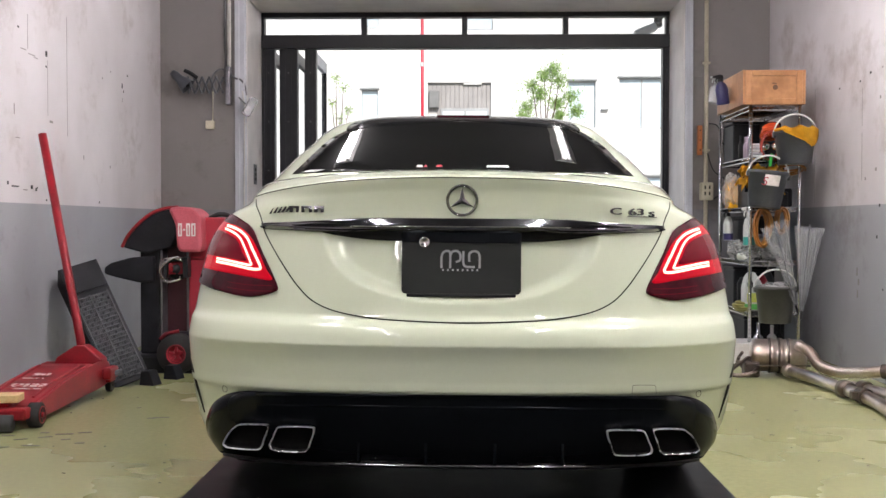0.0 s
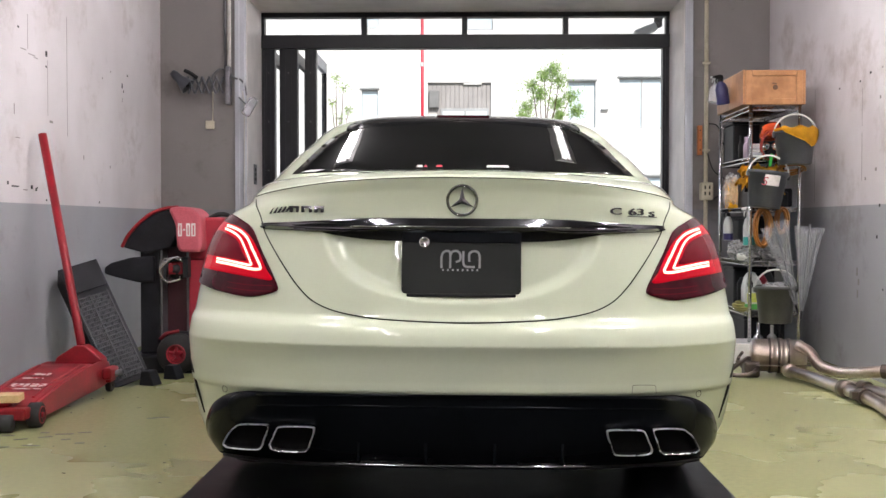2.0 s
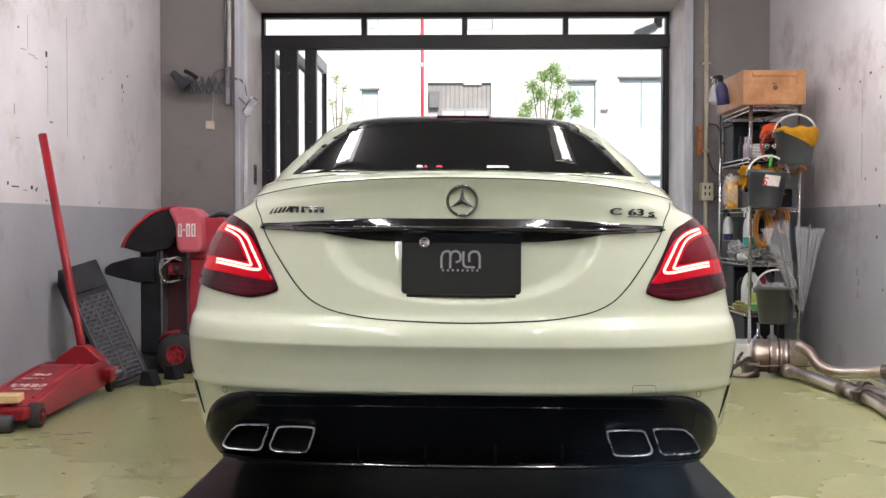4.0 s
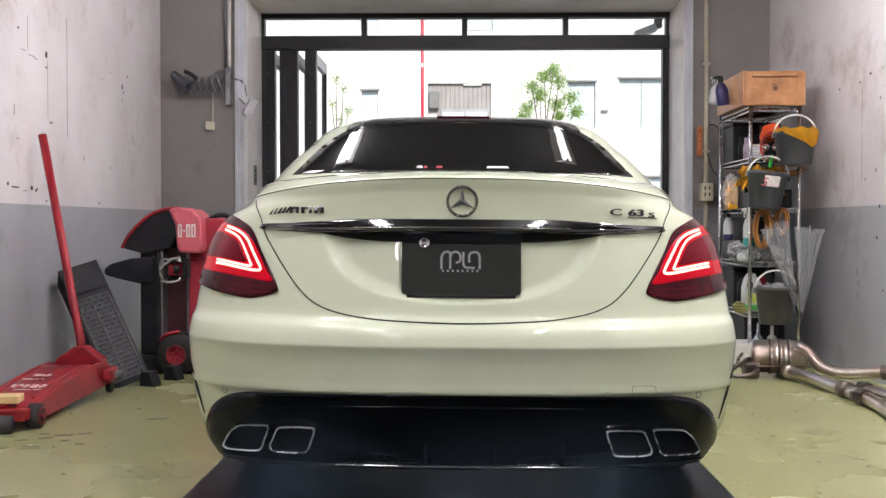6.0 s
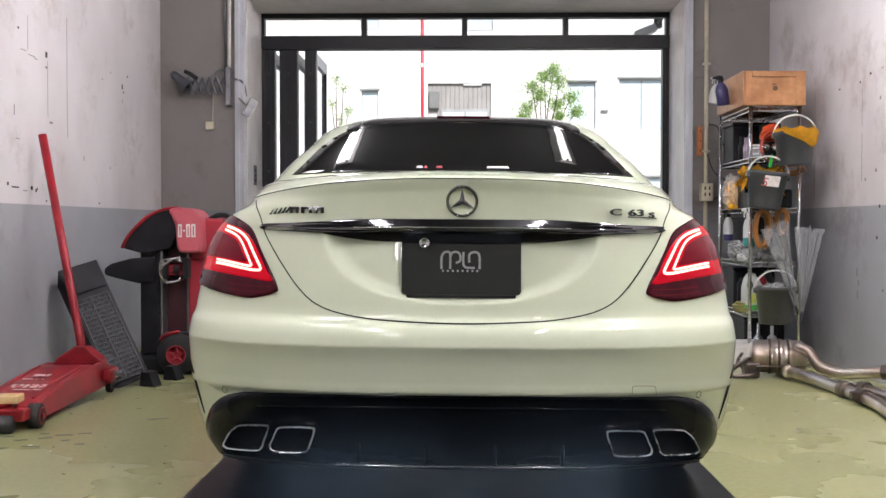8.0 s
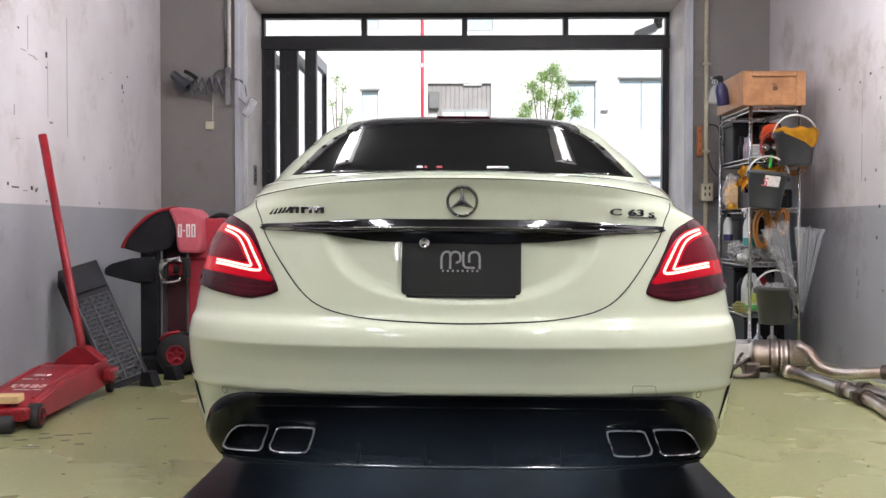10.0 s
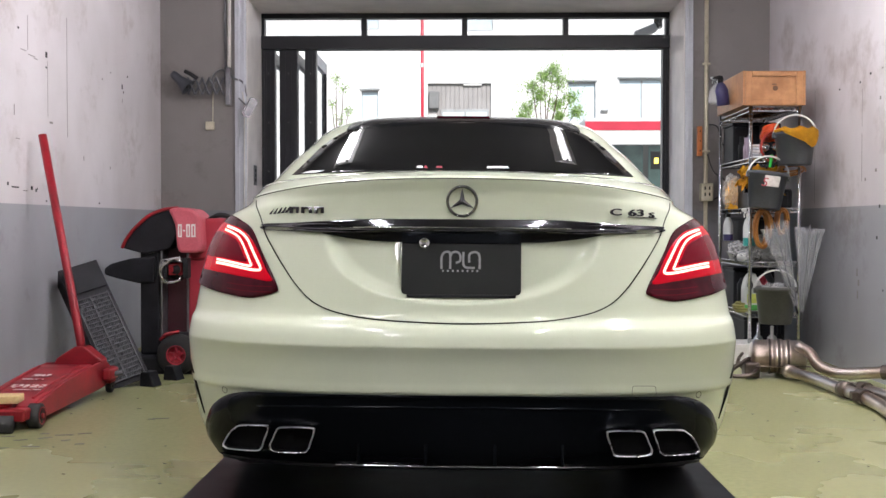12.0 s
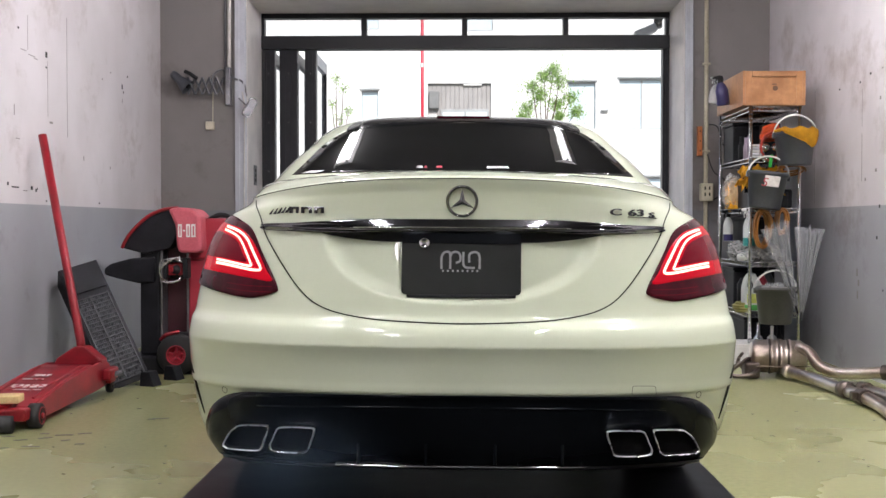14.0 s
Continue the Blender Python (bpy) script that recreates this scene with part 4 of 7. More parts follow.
def build_mat():
    bm = extrude_outline([(-0.97, 0), (-0.945, 0.03), (0.915, 0.03), (0.94, 0)], 8.0, "y")
    solid("floor_mat", bm, RUBBER, "black rubber floor mat under the car", "mat", m=pose(0, 1.0, 0.0005))


build_mat()

# ---- things along the west wall ----


WORN_PRINT = surface("worn_print", (0.62, 0.5, 0.48), (0.36, 0.05, 0.06), 45.0, 0.6, spread=(0.42, 0.5))


def build_floor_jack():
    """Long low floor jack: side frames, lifting arm, saddle with a wooden block, wheels, tall handle."""
    jack = thing("floor_jack", pose(-2.148, 4.915, 0), "red enamel floor jack with tall handle and worn paint", "jack")
    side = [(0.12, 0.03), (0.30, 0.03), (1.12, 0.045), (1.28, 0.06), (1.31, 0.12), (1.24, 0.175), (1.10, 0.19), (0.90, 0.185), (0.55, 0.155), (0.22, 0.108), (0.12, 0.095)]
    for x in (-0.15, 0.134):
        bm = extrude_outline(side, 0.016, "x", 0.003)
        bmesh.ops.translate(bm, verts=bm.verts, vec=(x, 0, 0))
        part("side_frame", bm, RED, jack)
    deck = extrude_outline([(0.16, 0.100), (0.25, 0.116), (0.55, 0.160), (0.90, 0.192), (1.02, 0.190), (1.02, 0.17), (0.55, 0.14), (0.16, 0.08)], 0.266, "x", 0.006)
    bmesh.ops.translate(deck, verts=deck.verts, vec=(-0.133, 0, 0))
    part("cover", deck, RED, jack, "red top cover with worn white lettering")
    for x in (-0.11, 0.10):
        part("cover_rib", tube([(x, 0.28, 0.122), (x, 0.55, 0.162), (x, 0.9, 0.194)], 0.007, 8), RED, jack)
    m = pose(0.0, 0.50, 0.1545, 8.3, 0, 0)
    for x0, x1, y0, y1 in ((-0.085, -0.03, -0.05, 0.0), (-0.02, 0.0, -0.05, 0.0), (0.012, 0.085, -0.05, 0.0), (-0.08, 0.03, 0.09, 0.105), (-0.05, 0.04, 0.15, 0.185), (-0.085, 0.085, -0.09, -0.08)):
        part("lettering_bar", box((x0, y0, 0), (x1, y1, 0.0022), 0.0, m), WORN_PRINT, jack, "worn white lettering")
    arm = extrude_outline([(-0.02, 0.05), (0.02, 0.035), (0.75, 0.08), (0.75, 0.12), (0.05, 0.11), (-0.02, 0.10)], 0.12, "x", 0.006)
    bmesh.ops.translate(arm, verts=arm.verts, vec=(-0.06, 0.1, 0))
    part("lifting_arm", arm, RED, jack)
    part("saddle", lathe([(0, 0), (0.055, 0), (0.06, 0.012), (0.05, 0.02), (0, 0.02)], 24, pose(0.0, 0.13, 0.105)), RED, jack)
    part("crossbar", box((-0.15, 0.05, 0.05), (0.15, 0.13, 0.105), 0.01), RED, jack)
    for x in (-0.185, 0.125):
        wheel = part("front_wheel", lathe([(0.012, 0), (0.05, 0), (0.058, 0.006), (0.058, 0.054), (0.05, 0.06), (0.012, 0.06)], 28, pose(x, 0.17, 0.059, 0, 90, 0)), TYRE, jack, "", True)
        hub = lathe([(0.042, 0.045), (0.042, 0.062), (0.037, 0.063), (0.034, 0.05), (0.014, 0.05), (0.012, 0.068), (0, 0.068)], 20, pose(x, 0.17, 0.059, 0, 90, 0))
        for k in range(5):
            add_box(hub, (-0.005, 0.01, 0.045), (0.005, 0.038, 0.06), 0.0, pose(x, 0.17, 0.059, 0, 90, 0) @ pose(0, 0, 0, 0, 0, 72 * k))
        part("hub", hub, RED, wheel, "red spoked hub")
    part("roller", tube([(-0.13, 0.03, 0.042), (0.1, 0.03, 0.042)], 0.04, 20), TYRE, jack, "", True)
    for x in (-0.14, 0.15):
        fork = part("caster", box((x - 0.028, 1.19, 0.06), (x + 0.028, 1.29, 0.13), 0.01), RED, jack)
        part("caster_wheel", lathe([(0.008, 0), (0.03, 0), (0.036, 0.006), (0.036, 0.028), (0.03, 0.034), (0.008, 0.034)], 20, pose(x - 0.017, 1.26, 0.037, 0, 90, 0)), TYRE, fork)
    part("release_bracket", box((0.15, 1.12, 0.085), (0.20, 1.27, 0.15), 0.012), RED, jack)
    part("release_bolt", tube([(0.18, 1.2, 0.11), (0.235, 1.22, 0.12)], 0.016, 10), GREY_METAL, jack)
    yoke = extrude_outline([(-0.12, 0.17), (0.15, 0.17), (0.15, 0.20), (0.055, 0.275), (0.0, 0.275), (-0.10, 0.21)], 0.10, "y", 0.008)
    bmesh.ops.translate(yoke, verts=yoke.verts, vec=(0.0, 1.12, 0))
    part("yoke", yoke, RED, jack)
    part("handle", tube([(0.03, 1.17, 0.2), (0.012, 1.18, 0.31), (-0.27, 1.385, 1.464)], 0.0235, 16), RED, jack, "long red tube handle", True)
    block = solid("wood_block", box((-0.09, -0.055, 0), (0.09, 0.055, 0.035), 0.004), surface("pale_wood", (0.62, 0.46, 0.22), (0.5, 0.36, 0.16), 12.0, 0.7, bump=0.1), "pale worn wooden block on the jack's saddle", "wood block", m=pose(-2.14, 5.05, 0.1255, 0, 0, 8))


def build_ramp():
    """Black plastic car ramp stood on end against the wall."""
    foot, head = Vector((-1.926, 6.37, 0.0)), Vector((-2.35, 6.66, 0.70))
    up = (head - foot).normalized()
    across = Vector((0.93, 0.37, 0))
    across = (across - up * across.dot(up)).normalized()
    m = Matrix.Translation(foot) @ Matrix((across, up, across.cross(up))).transposed().to_4x4()
    ramp = thing("car_ramp", m, "black plastic car ramp stood against the wall", "ramp")
    length, w = (head - foot).length, 0.112
    part("plate", box((-w, 0.03, -0.015), (w, length, -0.001), 0.003), BLACK_PLASTIC, ramp)
    part("plain_end", box((-w + 0.002, length - 0.19, 0.0), (w - 0.002, length - 0.004, 0.012), 0.003), BLACK_PLASTIC, ramp)
    for s in (-1, 1):
        bm = extrude_outline([(0.03, 0.004), (length, 0.004), (length, -0.19), (0.62, -0.19), (0.03, -0.03)], 0.014, "x", 0.003)
        bmesh.ops.translate(bm, verts=bm.verts, vec=(s * w - 0.007, 0, 0))
        part("side_wall", bm, BLACK_PLASTIC, ramp)
    grid = bmesh.new()
    light = surface("ramp_grid_worn", (0.034, 0.034, 0.040), (0.02, 0.02, 0.024), 12.0, 0.45, bump=0.1)
    for k in range(21):
        y = 0.06 + k * 0.0285
        add_box(grid, (-w + 0.014, y, 0), (w - 0.014, y + 0.007, 0.013))
    for k in range(10):
        x = -w + 0.014 + k * 0.0217
        t = 0.010 if k in (0, 4, 9) else 0.005
        add_box(grid, (x - t / 2, 0.06, 0), (x + t / 2, 0.64, 0.011 if t < 0.01 else 0.018))
    for k in range(20):
        for i in range(9):
            if (i + k) % 2:
                y, x = 0.067 + k * 0.0285, -w + 0.014 + i * 0.0217
                add_box(grid, (x + 0.008, y, 0), (x + 0.013, y + 0.02, 0.011))
    part("tread_grid", grid, light, ramp, "open grid tread")
    for x in (-1.86, -1.79):
        bm = extrude_outline([(-0.045, 0), (0.055, 0), (0.02, 0.085), (-0.035, 0.085)], 0.09, "y", 0.006)
        solid("wheel_chock", bm, BLACK_PLASTIC, "black rubber wheel chock on the floor by the ramp", "wheel chock", "chocks by the ramp", m=pose(x, 6.40 + (0.26 if x > -1.8 else 0.0), 0.0005, 0, 0, -18))


def build_balancer():
    """Red and black wheel-service machine with a hood, a column and a clamp."""
    y = 7.0
    mc = thing("wheel_balancer", pose(-1.86, y, 0), "red and black wheel balancing machine with raised hood", "workshop machine")
    part("base", box((-0.27, -0.08, 0.0), (0.30, 0.52, 0.12), 0.02), BLACK_PLASTIC, mc)
    part("column", box((-0.20, -0.02, 0.12), (-0.075, 0.12, 0.90), 0.014), BLACK_PLASTIC, mc)
    part("column_edge", box((-0.072, -0.012, 0.14), (-0.058, 0.11, 0.86), 0.003), GREY_METAL, mc)
    cab = extrude_outline([(0.09, 0.14), (0.16, 0.14), (0.30, 0.80), (0.30, 0.95), (0.09, 0.95)], 0.42, "y", 0.012)
    bmesh.ops.translate(cab, verts=cab.verts, vec=(0, 0.06, 0))
    part("cabinet", cab, RED_PLASTIC, mc, "red side cabinet")
    part("cabinet_top", box((0.10, 0.04, 0.72), (0.33, 0.46, 0.99), 0.02), RED_PLASTIC, mc)
    part("inner_panel", box((-0.058, 0.10, 0.12), (0.085, 0.4, 0.86), 0.008), surface("maroon_panel", (0.05, 0.008, 0.014), None, 6.0, 0.5), mc, "dark maroon inner panel")
    part("panel_edge", box((0.075, 0.07, 0.16), (0.092, 0.1, 0.8), 0.003), GREY_METAL, mc)
    # hood: a curved shell, black inside, red outside cap
    bm = bmesh.new()
    prof = [(-0.30, 0.80), (-0.265, 0.87), (-0.20, 0.945), (-0.12, 1.01), (-0.03, 1.045), (0.06, 1.055), (0.07, 0.92), (0.0, 0.80), (-0.15, 0.76)]
    rim = extrude_outline(prof, 0.40, "y", 0.012)
    bmesh.ops.translate(rim, verts=rim.verts, vec=(0, -0.06, 0))
    hood = part("hood", rim, BLACK_PLASTIC, mc, "black curved wheel hood")
    edge = tube([(p.x, -0.065, p.y) for p in spline([Vector((a, b, 0)) for a, b in prof[:6]], 5)], 0.011, 8)
    part("hood_edge", edge, RED, hood, "", True)
    cap = extrude_outline([(0.0, 1.045), (0.06, 1.06), (0.16, 1.045), (0.205, 1.0), (0.215, 0.80), (0.20, 0.77), (0.075, 0.77), (0.055, 0.80), (0.045, 0.95)], 0.30, "y", 0.02)
    bmesh.ops.translate(cap, verts=cap.verts, vec=(0, -0.10, 0))
    part("hood_cap", cap, surface("red_hood", (0.50, 0.10, 0.13), (0.44, 0.075, 0.10), 4.0, 0.55), mc, "faded red hood cap with pale lettering")
    for x0, x1 in ((0.066, 0.090), (0.118, 0.142), (0.150, 0.176)):
        bm = bmesh.new()
        for a, b, c, d in ((x0, x1, 0.94, 0.952), (x0, x0 + 0.008, 0.879, 0.941), (x1 - 0.008, x1, 0.879, 0.941), (x0, x1, 0.870, 0.880)):
            add_box(bm, (a, -0.104, c), (b, -0.099, d))
        part("printed_block", bm, WHITE_PRINT, mc, "pale printed stroke")
    part("printed_block", box((0.098, -0.104, 0.906), (0.111, -0.099, 0.916)), WHITE_PRINT, mc, "pale printed stroke")
    for k in range(6):
        part("printed_block", box((0.14 + 0.012 * k, 0.052, 0.24 + 0.075 * k), (0.19 + 0.012 * k, 0.058, 0.29 + 0.075 * k), 0.002), SATIN_BLACK, mc, "dark printed stroke")
    arm = extrude_outline([(-0.42, 0.67), (-0.38, 0.70), (-0.25, 0.735), (-0.10, 0.745), (-0.10, 0.58), (-0.2, 0.575), (-0.35, 0.61), (-0.42, 0.63)], 0.12, "y", 0.012)
    bmesh.ops.translate(arm, verts=arm.verts, vec=(0, -0.05, 0))
    part("shaft_arm", arm, BLACK_PLASTIC, mc)
    part("flange", lathe([(0.02, 0), (0.07, 0.0), (0.075, 0.02), (0.06, 0.035), (0.045, 0.05), (0.02, 0.09), (0, 0.09)], 28, pose(0.045, -0.02, 0.665, 90)), SATIN_BLACK, mc, "", True)
    core = box((-0.005, -0.10, 0.63), (0.05, -0.055, 0.70), 0.006)
    add_box(core, (0.008, -0.115, 0.65), (0.036, -0.095, 0.685), 0.004)
    part("chuck_core", core, RED, mc, "red block inside the clamp")
    cage = bmesh.new()
    for a in range(5):
        t = 0.09 * a / 4
        add_tube(cage, spline([(-0.035 + 0.3 * t, -0.12, 0.60 - 0.1 * t), (-0.045, -0.13, 0.66), (-0.03 + t, -0.125, 0.725 + 0.2 * t), (0.06 + 0.4 * t, -0.12, 0.735 - 0.3 * t)], 4), 0.0035, 6)
    for dx in (0.0, 0.022, 0.044):
        add_tube(cage, spline([(-0.03 + dx, -0.125, 0.590), (0.03 + dx, -0.13, 0.583 + 0.4 * dx), (0.085, -0.12, 0.60 + 0.5 * dx)], 4), 0.004, 6)
    part("jaw_wires", cage, CHROME, mc, "bent bright clamp wires", True)
    clamp = box((-0.02, -0.13, 0.61), (0.004, -0.05, 0.73), 0.004)
    add_box(clamp, (0.10, -0.13, 0.61), (0.135, -0.05, 0.74), 0.006)
    add_box(clamp, (0.0, -0.12, 0.715), (0.11, -0.06, 0.735), 0.004)
    part("clamp", clamp, SATIN_BLACK, mc)
    part("clamp_face", box((0.015, -0.09, 0.63), (0.09, -0.07, 0.71), 0.01), RED, mc)
    for x in (0.055, ):
        wheel = part("wheel", lathe([(0.05, 0), (0.115, 0.0), (0.128, 0.02), (0.128, 0.07), (0.115, 0.09), (0.05, 0.09)], 32, pose(x - 0.0, -0.035, 0.129, 90)), TYRE, mc, "", True)
        hub = lathe([(0.0, 0.07), (0.02, 0.075), (0.03, 0.06), (0.05, 0.085), (0.056, 0.096), (0.062, 0.096), (0.062, 0.06)], 28, pose(x, -0.035, 0.129, 90))
        for k in range(5):
            add_box(hub, (-0.006, 0.015, 0.06), (0.006, 0.055, 0.088), 0.0, pose(x, -0.035, 0.129, 90) @ pose(0, 0, 0, 0, 0, 72 * k))
        part("hub", hub, RED_PLASTIC, wheel, "red spoked hub")
    part("wheel_guard", box((-0.06, -0.06, 0.02), (0.2, 0.1, 0.26), 0.05), BLACK_PLASTIC, mc)
    part("lever", tube([(-0.06, -0.06, 0.22), (-0.02, -0.08, 0.255), (0.06, -0.06, 0.27)], 0.012, 8), RED, mc)
    part("top_hose", tube(spline([(0.2, 0.1, 0.97), (0.28, 0.08, 1.01), (0.34, 0.12, 1.0), (0.36, 0.2, 0.95)], 5), 0.016, 8), SATIN_BLACK, mc, "", True)


def build_wall_lamp():
    """Dark metal lamp on a scissor arm, with its bracket, cords and switch box."""
    y = 8.97
    LAMP_GREY = surface("lamp_grey", (0.055, 0.058, 0.068), None, 9.0, 0.45, bump=0.05)
    lamp = thing("scissor_lamp", pose(-1.925, y, 2.085), "dark metal wall lamp on a folding scissor arm", "wall lamp")
    part("bracket", box((-0.02, 0.02, -0.16), (0.02, 0.105, 0.15), 0.006), GREY_METAL, lamp)
    n = 5
    step = 0.058
    for k in range(n):
        x0 = -0.03 - k * step
        for a, b, yy in ((-0.075, 0.062, -0.006), (0.062, -0.075, 0.008)):
            part("scissor_link", tube([(x0, yy, a), (x0 - step, yy, b)], 0.0085, 8), LAMP_GREY, lamp)
    x1 = -0.03 - n * step
    part("neck", tube([(x1, 0, -0.02), (x1 - 0.03, -0.02, 0.02), (x1 - 0.05, -0.02, 0.05)], 0.014, 8), SATIN_BLACK, lamp)
    shade = lathe([(0.0, 0.10), (0.035, 0.10), (0.042, 0.06), (0.045, 0.0), (0.085, -0.11), (0.088, -0.115), (0.08, -0.108), (0.04, 0.0), (0.0, 0.02)], 28, pose(x1 - 0.062, -0.02, 0.040, 0, -48, 0) @ Matrix.Scale(0.82, 4))
    part("shade", shade, LAMP_GREY, lamp, "dark bell shade", True)
    part("bulb_guard", tube(spline([(x1 - 0.02, -0.03, 0.11), (x1 + 0.03, -0.03, 0.085), (x1 + 0.08, -0.01, 0.05)], 5), 0.016, 8), SATIN_BLACK, lamp, "", True)
    part("cord", tube(spline([(-0.14, 0.08, -0.02), (-0.13, 0.06, 0.08), (-0.06, 0.06, 0.135), (0.0, 0.07, 0.10), (0.05, 0.075, 0.06), (0.09, 0.08, 0.05), (0.125, 0.08, 0.01), (0.14, 0.09, -0.08)], 6), 0.0085, 8), GREY_METAL, lamp, "", True)
    part("lead", tube([(-0.135, 0.085, -0.05), (-0.14, 0.095, -0.3)], 0.005, 6), PIPE_CREAM, lamp)
    box_ = solid("socket_box", box((-0.034, -0.045, -0.034), (0.034, 0, 0.034), 0.006), PIPE_CREAM, "cream plastic socket box on the wall", "socket", m=pose(-2.085, YB, 1.762))
    for x, mat, r, lo in ((-1.925, PIPE_WHITE, 0.016, 1.93), (-1.958, GREY_METAL, 0.009, 2.1)):
        solid("conduit", tube([(x, YB - 0.02, lo), (x, YB - 0.02, ZC)], r, 12), mat, "pale conduit pipe down the wall beside the opening", "pipe", smooth=True)
    solid("cable", tube(spline([(-1.80, 8.97, 2.03), (-1.79, 9.0, 1.9), (-1.795, 9.02, 1.6), (-1.80, 9.02, 0.8), (-1.80, 9.02, 0.05)], 5), 0.006, 8), PIPE_WHITE, "pale cable running down beside the opening", "cable", smooth=True)
    mir = thing("wall_mirror", pose(-1.722, 8.9, 1.895, 0, 30, 30) @ Matrix.Scale(0.9, 4), "small silver mirror on a stalk by the opening", "mirror")
    part("mirror_frame", extrude_outline(rounded(0.085, 0.19, 0.03), 0.03, "y", 0.006), CHROME, mir)
    part("mirror_face", extrude_outline(rounded(0.066, 0.165, 0.025), 0.004, "y"), GREY_METAL, mir).matrix_basis = pose(0, -0.0045, 0)
    part("stalk", tube([(0, 0.03, 0), (-0.06, 0.10, 0.03), (-0.10, 0.13, 0.05)], 0.007, 8), GREY_METAL, mir)
    sw = thing("switch_plate", pose(DOOR_L + 0.002, 9.40, 1.37), "steel switch plate on the door lining", "switch")
    part("plate", box((0, -0.06, -0.085), (0.006, 0.06, 0.085), 0.002), GREY_METAL, sw)
    for z in (-0.04, 0.0, 0.04):
        part("rocker", box((0.005, -0.02, z - 0.014), (0.011, 0.02, z + 0.014), 0.002), SATIN_BLACK, sw)


build_floor_jack()
build_ramp()
build_balancer()
build_wall_lamp()

# ---- things along the east wall ----
RX, RY, RW, RD = 1.967, 7.60, 0.335, 0.88
SHELVES = (0.34, 0.69, 1.06, 1.405, 1.755)
GREY_BUCKET = surface("grey_bucket_plastic", (0.060, 0.064, 0.070), (0.048, 0.051, 0.056), 6.0, 0.38)
OLIVE_BUCKET = surface("dark_bucket_plastic", (0.075, 0.074, 0.066), (0.06, 0.06, 0.053), 6.0, 0.35)
YELLOW_CLOTH = surface("yellow_cloth", (0.80, 0.42, 0.02), (0.66, 0.33, 0.015), 14.0, 0.9, bump=0.4, grain=200)
ORANGE = surface("orange_plastic", (0.72, 0.10, 0.015), (0.6, 0.07, 0.01), 12.0, 0.5)
AMBER = surface("amber_hose", (0.42, 0.17, 0.025), (0.32, 0.12, 0.02), 14.0, 0.4)
WHITE_PLASTIC = surface("white_plastic", (0.68, 0.68, 0.66), (0.6, 0.6, 0.58), 12.0, 0.4)
MILKY = clear("milky_plastic", (0.75, 0.78, 0.76), 0.35, 0.7)
FILM = clear("clear_film", (0.72, 0.72, 0.72), 0.25, 0.35)
PVC = clear("clear_umbrella_film", (0.62, 0.63, 0.65), 0.25, 0.24)
GREEN = surface("green_liquid", (0.10, 0.42, 0.09), None, 12.0, 0.4)
TEAL = surface("teal_liquid", (0.03, 0.28, 0.25), None, 12.0, 0.3)
NAVY = surface("dark_blue_plastic", (0.025, 0.022, 0.09), None, 12.0, 0.35)
LILAC = surface("lilac_plastic", (0.36, 0.28, 0.36), None, 12.0, 0.4)
EXHAUST = surface("used_steel", (0.64, 0.58, 0.54), (0.46, 0.37, 0.31), 5.0, 0.36, metal=1.0, bump=0.06)
EXHAUST_DARK = surface("burnt_steel", (0.16, 0.13, 0.11), (0.10, 0.08, 0.07), 8.0, 0.5, metal=0.9)
LABEL = surface("label_paper", (0.7, 0.66, 0.62), None, 30.0, 0.6)


def build_rack():
    rack = thing("wire_rack", pose(RX, RY, 0), "chrome wire shelving rack crowded with buckets and bottles", "shelf")
    for x in (0, RW):
        for y in (0, RD):
            post = tube([(x, y, 0.02), (x, y, 1.79)], 0.0125, 12)
            for k in range(60):
                z = 0.05 + k * 0.028
                add_lathe(post, [(0.0128, z), (0.0136, z + 0.002), (0.0128, z + 0.004)], 10, pose(x, y, 0))
            part("post", post, CHROME, rack, "", True)
            part("foot", lathe([(0, 0), (0.02, 0), (0.02, 0.012), (0.012, 0.022), (0, 0.022)], 12, pose(x, y, 0.0)), SATIN_BLACK, rack)
    for z in SHELVES:
        bm = bmesh.new()
        for dz in (0, -0.028):
            add_tube(bm, [(0, 0, z + dz), (RW, 0, z + dz), (RW, RD, z + dz), (0, RD, z + dz)], 0.0042, 6, closed=True)
        for a, b, n in (((0, 0), (RW, 0), 7), ((0, RD), (RW, RD), 7), ((0, 0), (0, RD), 18), ((RW, 0), (RW, RD), 18)):
            for k in range(n):
                p, q, r = (tuple(a[i] + (b[i] - a[i]) * t / (2 * n) for i in (0, 1)) for t in (2 * k, 2 * k + 1, 2 * k + 2))
                add_tube(bm, [(*p, z - 0.028), (*q, z), (*r, z - 0.028)], 0.0034, 5)
        for k in range(1, 30):
            add_tube(bm, [(0, RD * k / 30, z + 0.001), (RW, RD * k / 30, z + 0.001)], 0.0018, 5)
        part("wire_shelf", bm, CHROME, rack)
    for x, y, z in ((0.30, -0.05, 1.70), (0.062, -0.09, 1.385), (0.10, -0.08, 0.632)):
        part("hook", tube(spline([(x, 0.0, z + 0.05), (x, -0.02, z + 0.055), (x, y, z + 0.025), (x, y, z), (x, y - 0.012, z - 0.006), (x, y - 0.02, z + 0.012)], 4), 0.003, 6), CHROME, rack)


